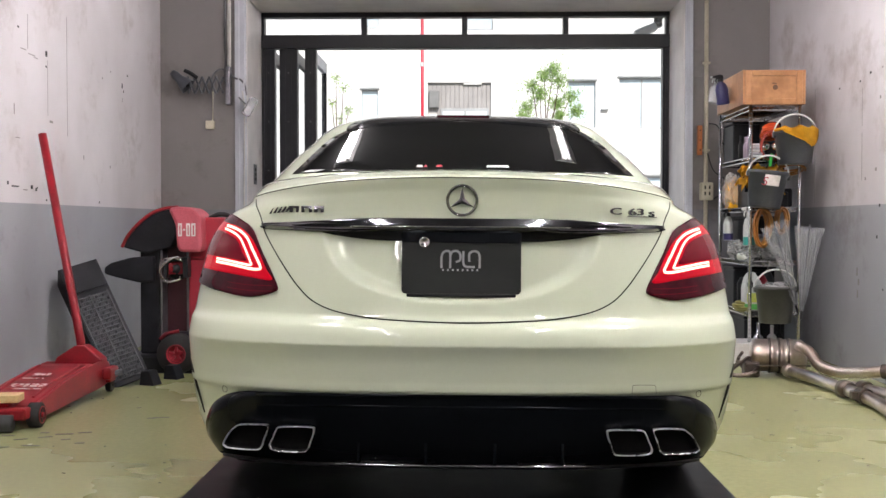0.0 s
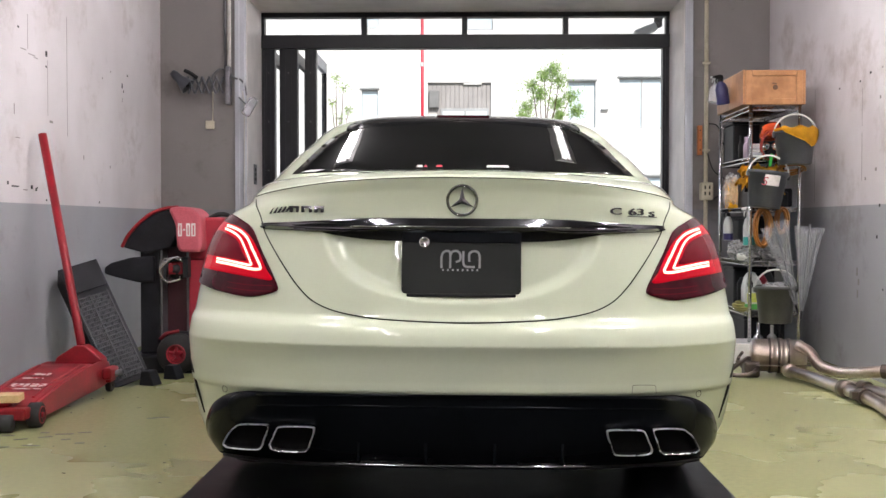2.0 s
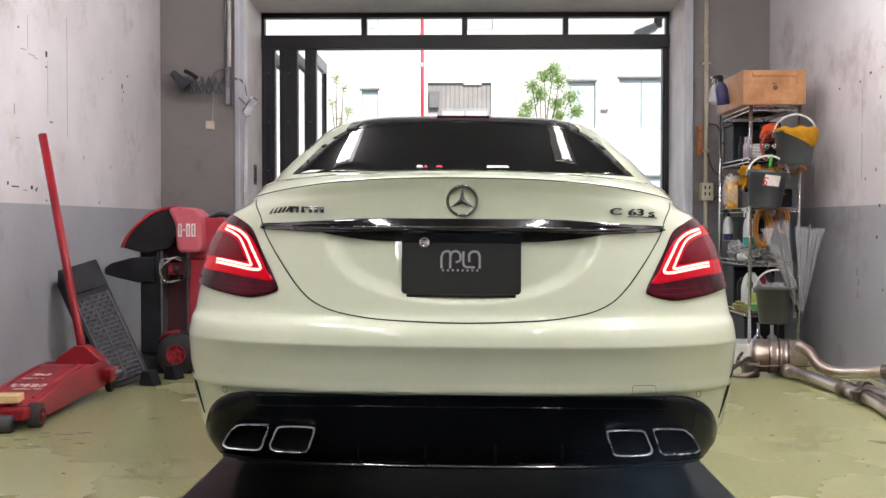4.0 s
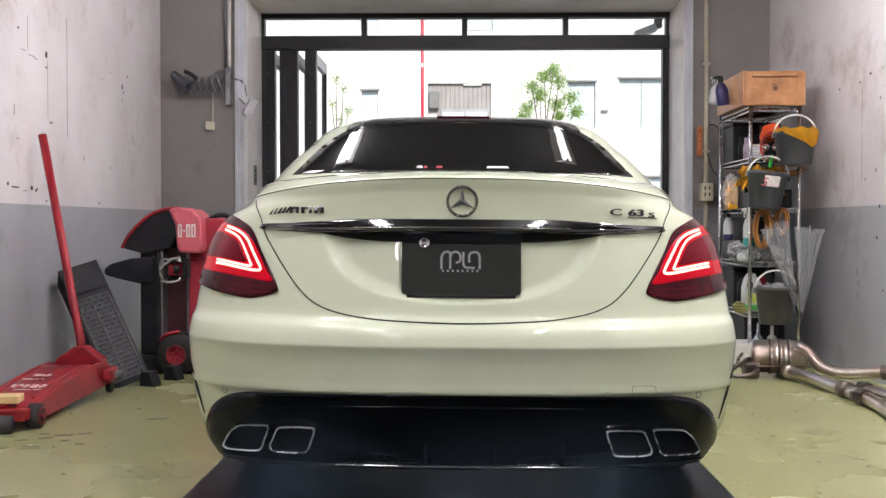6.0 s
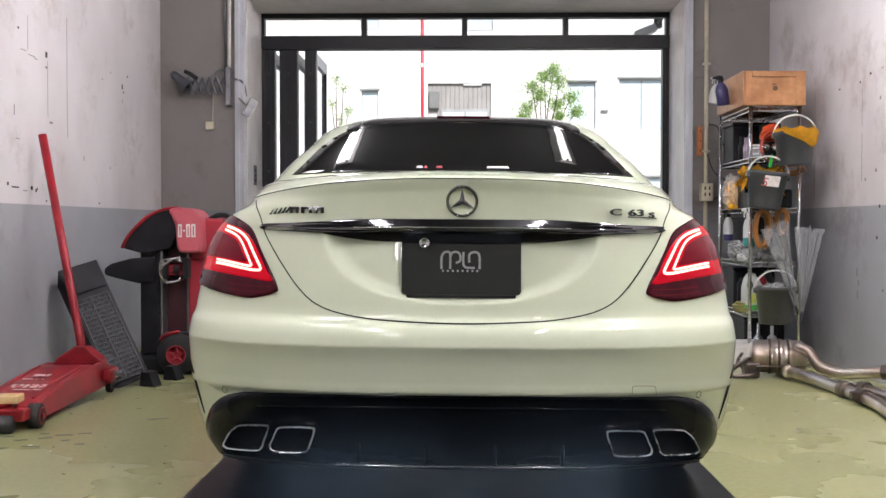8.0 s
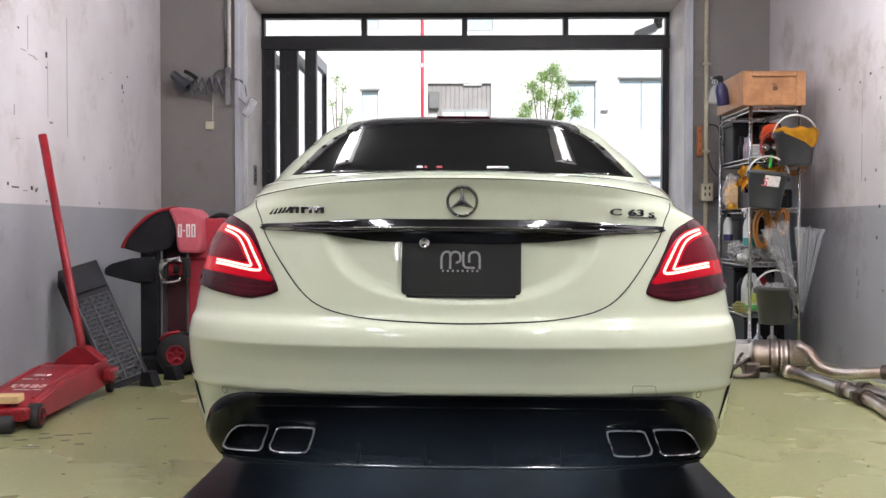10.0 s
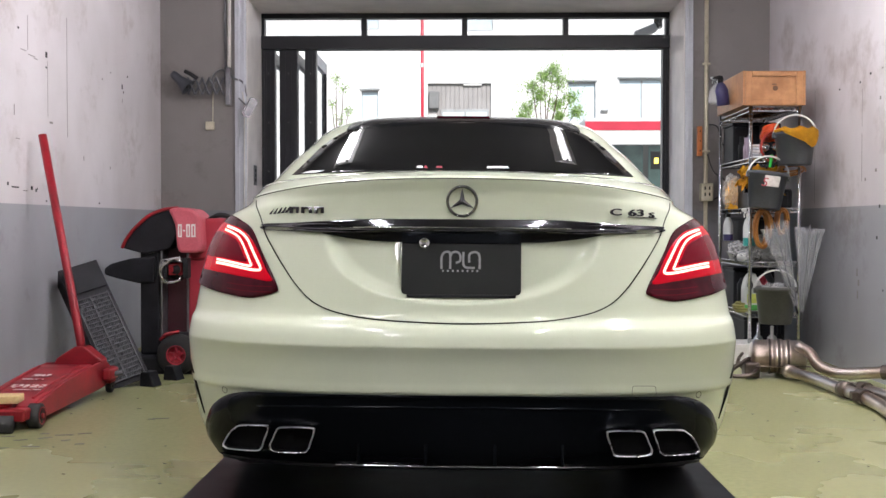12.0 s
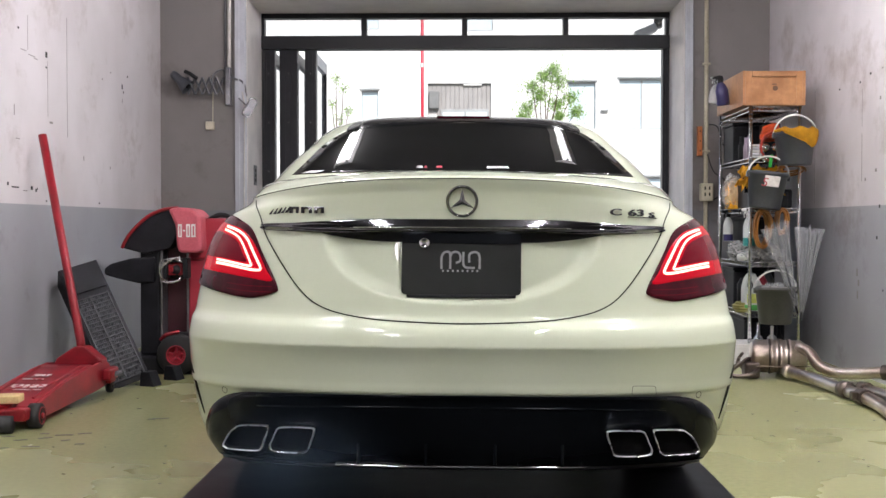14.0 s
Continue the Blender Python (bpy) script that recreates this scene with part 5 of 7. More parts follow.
def bucket(name, m, r, h, label, mat, handle_white=True, low=0.75):
    b = thing(name, m, label, "bucket", "hanging buckets")
    part("pail", lathe([(0, 0), (r * low, 0), (r * low + 0.006, 0.008), (r * 0.96, h - 0.03), (r, h - 0.028), (r + 0.006, h - 0.02), (r + 0.006, h), (r - 0.002, h), (r * 0.95, h - 0.03), (r * low - 0.004, 0.012), (0, 0.01)], 40), mat, b, "", True)
    for s in (-1, 1):
        part("lug", box((s * r - 0.012, -0.02, h - 0.045), (s * r + 0.014, 0.02, h - 0.008), 0.006), mat, b)
    arc = [((r + 0.004) * math.cos(math.pi * k / 20), -0.01 * math.sin(math.pi * k / 20), h - 0.02 + r * 0.95 * math.sin(math.pi * k / 20)) for k in range(21)]
    part("handle", tube(arc, 0.006, 8), WHITE_PLASTIC if handle_white else GREY_METAL, b, "white plastic bail handle", True)
    return b


def cloth(name, m, w, d, label, mat, seed, drop=0.1, category="cloth"):
    """A rumpled piece of cloth with folds and thickness."""
    rng = random.Random(seed)
    bm = bmesh.new()
    n = 22
    grid = []
    off = Vector((rng.random() * 9, rng.random() * 9, 0))
    for j in range(n + 1):
        row = []
        for i in range(n + 1):
            u, v = i / n - 0.5, j / n - 0.5
            z = 0.06 * noise.noise(Vector((u * 4, v * 4, 0)) + off) + 0.025 * noise.noise(Vector((u * 11, v * 11, 1)) + off) - drop * (u * u + v * v) * 2.4
            row.append(bm.verts.new((u * w, v * d, z)))
        grid.append(row)
    for a, b in zip(grid, grid[1:]):
        for i in range(n):
            bm.faces.new((a[i], a[i + 1], b[i + 1], b[i]))
    bmesh.ops.solidify(bm, geom=bm.faces[:], thickness=0.005)
    return solid(name, bm, mat, label, category, smooth=True, m=m)


def spray_bottle(m, h, r, body, head, label, level=None):
    b = thing("spray_bottle", m, label, "bottle")
    part("bottle", lathe([(0, 0), (r * 0.94, 0), (r, 0.01), (r, h * 0.5), (r * 0.75, h * 0.66), (r * 0.36, h * 0.76), (r * 0.36, h * 0.8), (0, h * 0.8)], 24), body, b, "", True)
    if level:
        part("liquid", lathe([(0, 0.003), (r * 1.01, 0.003), (r * 1.012, h * 0.22), (0, h * 0.222)], 24), level, b, "coloured liquid")
    part("cap", lathe([(r * 0.42, h * 0.76), (r * 0.44, h * 0.84), (0, h * 0.85)], 16), head, b)
    nose = extrude_outline([(-r * 0.5, h * 0.84), (-r * 0.4, h * 0.97), (r * 0.2, h), (r * 1.25, h * 0.97), (r * 1.25, h * 0.90), (r * 0.6, h * 0.89), (r * 0.3, h * 0.84)], 0.022, "y", 0.004)
    bmesh.ops.translate(nose, verts=nose.verts, vec=(0, -0.011, 0))
    part("trigger_head", nose, head, b)
    part("trigger", tube([(r * 0.6, 0, h * 0.9), (r * 0.85, 0, h * 0.82), (r * 0.8, 0, h * 0.74)], 0.005, 6), head, b)
    return b


def bag(m, size, seed, label, mat):
    """A crumpled clear plastic bag."""
    bm = bmesh.new()
    bmesh.ops.create_icosphere(bm, subdivisions=4, radius=1)
    for v in bm.verts:
        k = 1 + 0.22 * noise.noise(v.co * 2.2 + Vector((seed, 0, 0))) + 0.14 * noise.noise(v.co * 5.5 + Vector((0, seed, 0)))
        v.co = Vector((v.co.x * size[0] * k, v.co.y * size[1] * k, max(0.0, (v.co.z * k + 0.86) * size[2])))
    return solid("plastic_bag", bm, mat, label, "plastic bag", "bags on the rack", m=m)


def umbrella(m, label):
    u = thing("umbrella", m, label, "umbrella", "clear umbrellas")
    bm = bmesh.new()
    rings = []
    for j in range(13):
        t = j / 12
        row = []
        for k in range(48):
            a = 2 * math.pi * k / 48
            r = (0.014 + 0.074 * t ** 1.1) * (1 + 0.22 * math.sin(a * 8) * t + 0.12 * noise.noise(Vector((math.cos(a), math.sin(a), t * 3))))
            row.append(bm.verts.new((r * math.cos(a), r * math.sin(a) * 0.7, 0.05 + 0.57 * t - 0.03 * (k % 6 == 0) * t)))
        rings.append(row)
    for a, b in zip(rings, rings[1:]):
        for k in range(48):
            bm.faces.new((a[k], a[(k + 1) % 48], b[(k + 1) % 48], b[k]))
    part("canopy", bm, PVC, u, "folded clear film canopy", True)
    part("shaft", tube([(0, 0, 0), (0, 0, 0.64)], 0.005, 8), GREY_METAL, u)
    part("tip", lathe([(0, 0), (0.006, 0.0), (0.009, 0.06), (0, 0.06)], 10), SATIN_BLACK, u)
    for k in range(6):
        a = 2 * math.pi * k / 6
        part("rib", tube([(0.012 * math.cos(a), 0.009 * math.sin(a), 0.06), (0.08 * math.cos(a), 0.056 * math.sin(a), 0.58)], 0.0022, 5), GREY_METAL, u)
    return u


def build_crate():
    """Pine crate with a framed end panel."""
    c = thing("wooden_crate", pose(1.90, 7.55, SHELVES[-1] + 0.0055), "varnished pine crate with framed end panel on the rack", "crate")
    w, d, h = 0.425, 0.76, 0.235
    for x in (0, w - 0.018):
        part("side", box((x, 0.0, 0), (x + 0.018, d, h), 0.003), PINE, c)
    part("end_panel", box((0.019, 0.012, 0.002), (w - 0.019, 0.026, h - 0.004), 0.002), PINE, c)
    part("back_panel", box((0.019, d - 0.02, 0.002), (w - 0.019, d - 0.002, h - 0.004), 0.002), PINE, c)
    part("lid", box((0.019, 0.03, h - 0.02), (w - 0.019, d - 0.03, h - 0.004), 0.002), PINE, c)
    part("base", box((0.019, 0.03, 0.0), (w - 0.019, d - 0.03, 0.014), 0.002), PINE, c)
    for lo, hi in (((0.019, 0.0, 0.001), (0.062, 0.013, h - 0.002)), ((w - 0.062, 0.0, 0.001), (w - 0.019, 0.013, h - 0.002)), ((0.063, 0.0, 0.001), (w - 0.063, 0.013, 0.04)), ((0.063, 0.0, h - 0.04), (w - 0.063, 0.013, h - 0.002))):
        part("frame_strip", box(lo, hi, 0.003), PINE, c)
    dark = surface("scorch_mark", (0.12, 0.06, 0.03), None, 20.0, 0.6)
    part("brand_mark", lathe([(0, 0), (0.018, 0), (0.016, 0.002), (0, 0.002)], 16, pose(w / 2 + 0.01, 0.012, h / 2, 90)), dark, c, "dark round stamp")
    part("brand_mark", box((w / 2 - 0.012, 0.0105, h / 2 + 0.022), (w / 2 + 0.02, 0.0122, h / 2 + 0.03)), dark, c)


def coil(name, loops, r, thick, m, mat, label, seed, squash=1.6, category="hose"):
    """A hank of hose: several uneven loops."""
    rng = random.Random(seed)
    path = []
    sizes = [(r * rng.uniform(0.82, 1.12), r * squash * rng.uniform(0.86, 1.1), rng.uniform(-0.3, 0.3) * r, rng.uniform(-0.25, 0.15) * r) for _ in range(loops + 1)]
    for i in range(loops * 22):
        k, t = divmod(i, 22)
        t /= 22
        a, b, dx, dz = (p * (1 - t) + q * t for p, q in zip(sizes[k], sizes[k + 1]))
        path.append((dx + a * math.cos(2 * math.pi * t), (k + t - loops / 2) * thick * 1.5, dz + b * math.sin(2 * math.pi * t)))
    bm = tube(path, thick, 6)
    return solid(name, bm, mat, label, category, m=m, smooth=True)


def build_east():
    build_rack()
    build_crate()
    s5, s4, s3, s2, s1 = SHELVES
    lift = 0.004
    # bottles beside the crate, hung by their triggers
    b = spray_bottle(pose(1.856, 7.93, 1.80, 0, 8, 200), 0.215, 0.046, NAVY, SATIN_BLACK, "dark blue spray bottle hung beside the crate")
    b = spray_bottle(pose(1.795, 7.96, 1.815, 0, -10, 200), 0.19, 0.045, FILM, MILKY, "empty clear spray bottle hung beside the crate")
    # buckets
    b1 = bucket("bucket", pose(2.215, 7.42, 1.345), 0.137, 0.225, "dark grey plastic bucket with a yellow cloth over its rim", GREY_BUCKET)
    b2 = bucket("bucket", pose(2.005, 7.40, 1.055, 0, 7, 0), 0.132, 0.245, "dark grey plastic bucket with a price label, hung on the rack", GREY_BUCKET)
    lab = part("label", side_label(0.118, 0.145, 0.215, -112, -66), LABEL, b2, "white label with a red number")
    bm = lettering("5", 0.085, 0.0012)
    bmesh.ops.transform(bm, matrix=pose(-0.052, -0.124, 0.142, -8, 12, -22), verts=bm.verts)
    part("label_number", bm, RED_PLASTIC, lab)
    b3 = bucket("bucket", pose(2.092, 7.42, 0.285), 0.134, 0.25, "dark olive plastic bucket holding a crumpled bag", OLIVE_BUCKET)
    bag(pose(2.095, 7.42, 0.44), (0.10, 0.10, 0.065), 7.3, "crumpled clear plastic bag in the bucket", FILM)
    solid("yellow_cloth", rim_cloth(0.137, 0.225), YELLOW_CLOTH, "yellow microfibre cloth draped over a bucket rim", "cloth", smooth=True, m=pose(2.215, 7.42, 1.345))
    for k, (x, y, z) in enumerate(((2.03, 7.70, s3 + 0.275), (2.12, 7.70, s3 + 0.27), (2.05, 7.74, s3 + 0.235), (2.01, 7.71, s3 + 0.20), (2.11, 7.73, s3 + 0.18))):
        cloth("yellow_cloth", pose(x, y, z, 10, (-1) ** k * 12, 30 * k), 0.20, 0.17, "folded yellow microfibre cloth in a pile on the rack", YELLOW_CLOTH, 20 + k, 0.05)
    solid("storage_box", box((0, 0, 0), (0.26, 0.2, 0.11), 0.01), SATIN_BLACK, "black storage box under folded cloths", "box", m=pose(1.985, 7.66, s3 + lift))
    # upper shelf
    for x, y, h, r, mat, lbl in ((1.99, 7.80, 0.15, 0.022, LILAC, "lilac plastic bottle on the rack"), (1.985, 7.70, 0.155, 0.02, LILAC, "lilac plastic bottle on the rack"), (2.06, 8.05, 0.17, 0.026, SATIN_BLACK, "black topped bottle on the rack"), (1.995, 7.95, 0.17, 0.024, SATIN_BLACK, "black topped bottle on the rack")):
        q = thing("bottle", pose(x, y, s2 + lift), lbl, "bottle", "bottles on the rack")
        part("flask", lathe([(0, 0), (r, 0), (r, h * 0.6), (r * 0.6, h * 0.72), (r * 0.6, h * 0.75), (0, h * 0.75)], 20), mat, q, "", True)
        part("cap", lathe([(r * 0.66, h * 0.75), (r * 0.66, h), (0, h)], 16), mat, q)
    for k in range(5):
        disc = lathe([(0.0, 0), (0.066, 0), (0.072, 0.004), (0.072, 0.015), (0.064, 0.0195), (0, 0.0195)], 28)
        solid("polishing_disc", disc, (WHITE_PLASTIC, STEEL_LIGHT)[k % 2], "white round polishing disc in a stack", "disc", "stack of discs", m=pose(2.055 + 0.002 * (k % 3), 7.83, s2 + lift + 0.0205 * k), smooth=True)
    coil("orange_cable", 6, 0.05, 0.008, pose(2.13, 7.70, s2 + 0.19, 70, 0, 20), ORANGE, "bright orange cable coiled on the rack", 4, 1.1, "cable")
    coil("orange_cable", 5, 0.055, 0.008, pose(2.14, 7.74, s2 + 0.165, 80, 10, 40), ORANGE, "bright orange cable coiled on the rack", 9, 1.1, "cable")
    coil("red_hose", 3, 0.075, 0.006, pose(2.12, 7.64, s2 + 0.085, 0, 10, 15), surface("dull_red_hose", (0.38, 0.035, 0.02), None, 9.0, 0.4), "dull red hose looped on the rack", 5, 1.2)
    for x in (2.085, 2.155):
        g = thing("air_gun", pose(x, 7.66, s2 + 0.075, 0, 0, -20), "chrome air tool lying on the rack", "air tool", "air tools")
        part("bulb", lathe([(0, -0.03), (0.024, -0.02), (0.03, 0.0), (0.022, 0.025), (0, 0.032)], 20, pose(0, 0, 0, 90)), CHROME, g, "", True)
        part("grip", tube([(0, 0.01, -0.01), (0.01, 0.03, -0.07)], 0.012, 8), SATIN_BLACK, g)
    solid("tool_case", box((0, 0, 0), (0.17, 0.3, 0.075), 0.012), SATIN_BLACK, "black tool case on the rack", "case", m=pose(2.09, 7.66, s2 + lift))
    solid("tall_case", box((0, 0, 0), (0.12, 0.16, 0.27), 0.012), BLACK_PLASTIC, "tall black case at the back of the rack", "case", m=pose(2.165, 7.98, s2 + lift))
    solid("green_clip", box((0, 0, 0), (0.022, 0.02, 0.09), 0.007), surface("green_plastic", (0.03, 0.42, 0.05), None, 9.0, 0.4), "bright green plastic clip at the shelf's edge", "clip", m=pose(2.085, 7.578, s2 - 0.065, 0, 8, 0))
    # middle shelf
    jug = thing("yellow_bottle", pose(2.0, 8.18, s3 + lift), "yellow bottle in a crumpled clear bag on the rack", "bottle")
    part("bottle", lathe([(0, 0), (0.062, 0), (0.066, 0.01), (0.066, 0.16), (0.04, 0.2), (0.02, 0.2), (0.02, 0.225), (0, 0.225)], 24), YELLOW_CLOTH, jug, "", True)
    bag(pose(1.985, 8.17, s3 + lift), (0.075, 0.08, 0.135), 2.1, "crumpled clear plastic bag round a yellow bottle", FILM)
    solid("dark_carton", box((0, 0, 0), (0.085, 0.2, 0.2), 0.004), SATIN_BLACK, "dark printed carton on the rack", "box", m=pose(2.005, 7.90, s3 + lift))
    solid("tool_battery", box((0, 0, 0), (0.10, 0.16, 0.13), 0.012), BLACK_PLASTIC, "black tool battery with a pale label on the rack", "battery", m=pose(2.18, 7.68, s3 + lift))
    solid("paper_label", box((0, 0, 0), (0.045, 0.002, 0.05)), LABEL, "pale label card on a black tool battery", "label", m=pose(2.20, 7.6775, s3 + 0.05))
    coil("amber_hose", 9, 0.05, 0.0075, pose(2.03, 7.53, s4 + 0.235), AMBER, "amber air hose hanging in loops from the rack", 11, 2.4)
    coil("amber_hose", 7, 0.035, 0.0075, pose(2.17, 7.55, s4 + 0.28), AMBER, "amber air hose hanging in loops from the rack", 13, 2.4)
    coil("amber_hose", 3, 0.09, 0.0065, pose(2.22, 7.57, s3 + 0.27, 70, 0, 0), AMBER, "amber air hose looped on the rack", 17, 1.0)
    spray_bottle(pose(1.985, 7.70, s3 - 0.262, 0, 0, 180), 0.27, 0.040, MILKY, WHITE_PLASTIC, "white spray bottle with teal liquid hung from a shelf", TEAL)
    spray_bottle(pose(1.985, 8.30, s3 - 0.235, 0, 0, 180), 0.235, 0.036, MILKY, SATIN_BLACK, "clear spray bottle with black head hung from a shelf", NAVY)
    # lower shelves
    for x, y, sx, sy, sz, sd, z in ((2.02, 7.73, 0.09, 0.11, 0.05, 1.0, s4), (2.13, 7.70, 0.10, 0.09, 0.06, 4.0, s4), (1.99, 8.0, 0.08, 0.12, 0.075, 6.0, s4), (2.07, 7.8, 0.06, 0.1, 0.10, 9.0, s4)):
        bag(pose(x, y, z + lift), (sx, sy, sz), sd, "crumpled clear bag of parts on the rack", FILM)
        bag(pose(x, y, z + lift), (sx * 0.8, sy * 0.8, sz * 0.75), sd + 0.5, "dark parts inside a clear bag", SATIN_BLACK)
    solid("paper_roll", tube([(1.93, 7.75, s4 + 0.03), (2.0, 7.66, s4 + 0.03)], 0.026, 16), WHITE_PLASTIC, "white paper roll lying on the rack", "paper roll", smooth=True)
    can = thing("jug", pose(2.035, 7.74, s5 + lift), "milky plastic jug of green liquid on the rack", "jug")
    part("canister", extrude_outline([(-0.06, 0), (0.06, 0), (0.065, 0.02), (0.065, 0.17), (0.03, 0.235), (0.015, 0.24), (0.015, 0.265), (-0.02, 0.265), (-0.05, 0.225), (-0.065, 0.16), (-0.065, 0.02)], 0.12, "y", 0.014), MILKY, can)
    part("handle_hole", lathe([(0, 0), (0.018, 0), (0.02, 0.004), (0, 0.004)], 16, pose(-0.03, -0.0005, 0.18, 90) @ Matrix.Diagonal((1, 1.8, 1, 1))), SATIN_BLACK, can)
    part("liquid", box((-0.0655, -0.001, 0.004), (0.0655, 0.121, 0.045), 0.004), GREEN, can, "green liquid")
    part("label", box((-0.05, -0.003, 0.055), (0.05, 0.0, 0.12), 0.001), surface("yellow_label", (0.55, 0.6, 0.12), None, 20.0, 0.5), can, "yellow label")
    for k, (x, y, h) in enumerate(((2.2, 7.75, 0.2), (2.12, 7.85, 0.24), (2.02, 8.0, 0.22), (2.2, 8.0, 0.27))):
        solid("oil_can", lathe([(0, 0), (0.04, 0), (0.04, h * 0.8), (0.015, h), (0, h)], 20), (SATIN_BLACK, RED_PLASTIC, SATIN_BLACK, GREY_BUCKET)[k], "dark oil can on the lower shelf", "can", "oil cans", m=pose(x, y, s5 + lift), smooth=True)
    coil("yellow_hose", 4, 0.06, 0.011, pose(1.97, 7.80, s5 + 0.03, 90, 0, 0), surface("olive_hose", (0.22, 0.2, 0.05), None, 9.0, 0.5), "olive hose coiled on the lower shelf", 21, 1.0)
    umbrella(pose(2.245, 7.36, 0.31, 0, 5, 0), "folded clear umbrella hung beside the rack")
    umbrella(pose(2.215, 7.33, 0.36, 2, -19, 20), "folded clear umbrella hung beside the rack")
    # dark boxes at the back of the shelves
    for x, y, z, w, d, h in ((1.985, 8.16, s2, 0.30, 0.30, 0.29), (2.10, 7.93, s3, 0.185, 0.5, 0.29), (2.05, 8.02, s4, 0.235, 0.42, 0.31), (2.16, 7.76, s4, 0.11, 0.24, 0.22), (1.985, 8.12, s5, 0.30, 0.32, 0.29), (2.0, 7.86, 0.0, 0.285, 0.5, 0.29)):
        c = thing("storage_crate", pose(x, y, z + (lift if z else 0.0005)), "black plastic storage crate on the rack", "crate", "dark crates on the rack")
        part("tub", box((0, 0, 0), (w, d, h - 0.02), 0.012), BLACK_PLASTIC, c)
        part("rim", box((-0.008, -0.008, h - 0.0195), (w + 0.008, d + 0.008, h), 0.004), BLACK_PLASTIC, c)
    # on the floor under the rack
    solid("carton", box((0, 0, 0), (0.30, 0.34, 0.135), 0.004), surface("white_card", (0.68, 0.66, 0.64), None, 8.0, 0.7), "white cardboard carton on the floor under the rack", "box", m=pose(1.82, 7.50, 0.0005))
    for k, (x, y, h, mat) in enumerate(((2.06, 7.72, 0.26, CHROME), (2.16, 7.74, 0.24, WHITE_PLASTIC), (2.22, 7.78, 0.25, SATIN_BLACK))):
        solid("grease_gun", lathe([(0, 0), (0.03, 0), (0.032, 0.16), (0.012, 0.18), (0.012, h), (0, h)], 16), mat, "metal grease gun standing under the rack", "grease gun", "grease guns", m=pose(x, y, 0.0005), smooth=True)


def rim_cloth(r, h):
    """Cloth laid over a bucket's rim: inside, over the edge, and hanging in a slanted point outside."""
    bm = bmesh.new()
    grid = []
    for i in range(33):
        t = i / 32
        a = radians(-172 + 178 * t)
        hang = 0.018 + 0.105 * max(0.0, 1 - abs(t - 0.66) / 0.5) ** 1.1 + 0.03 * ease(0.9, 1.0, t)
        row = []
        for j in range(13):
            v = j / 12
            fold = 0.006 * math.sin(a * 9 + 2 * v) + 0.004 * math.sin(a * 21)
            if v < 0.3:
                k = v / 0.3
                q, z = r - 0.05 + 0.055 * k, h + 0.012 + 0.02 * math.sin(math.pi * k) * (1 + 0.5 * math.sin(7 * a)) - 0.025 * (1 - k)
            else:
                k = (v - 0.3) / 0.7
                q, z = r + 0.012 + 0.012 * math.sin(2.4 * k) - 0.018 * k + fold * k, h + 0.010 - hang * k
            row.append(bm.verts.new((q * math.cos(a), q * math.sin(a), z)))
        grid.append(row)
    for a, b in zip(grid, grid[1:]):
        for j in range(12):
            bm.faces.new((a[j], b[j], b[j + 1], a[j + 1]))
    bmesh.ops.solidify(bm, geom=bm.faces[:], thickness=0.004)
    return bm


def side_label(r, z0, z1, a0, a1):
    """A curved label on a bucket's side."""
    bm = bmesh.new()
    rows = []
    for k in range(11):
        a = radians(a0 + (a1 - a0) * k / 10)
        rows.append([bm.verts.new((q * math.cos(a), q * math.sin(a), z)) for q, z in ((r + 0.003, z0), (r + 0.0125, z1))])
    for a, b in zip(rows, rows[1:]):
        bm.faces.new((a[0], b[0], b[1], a[1]))
    return bm


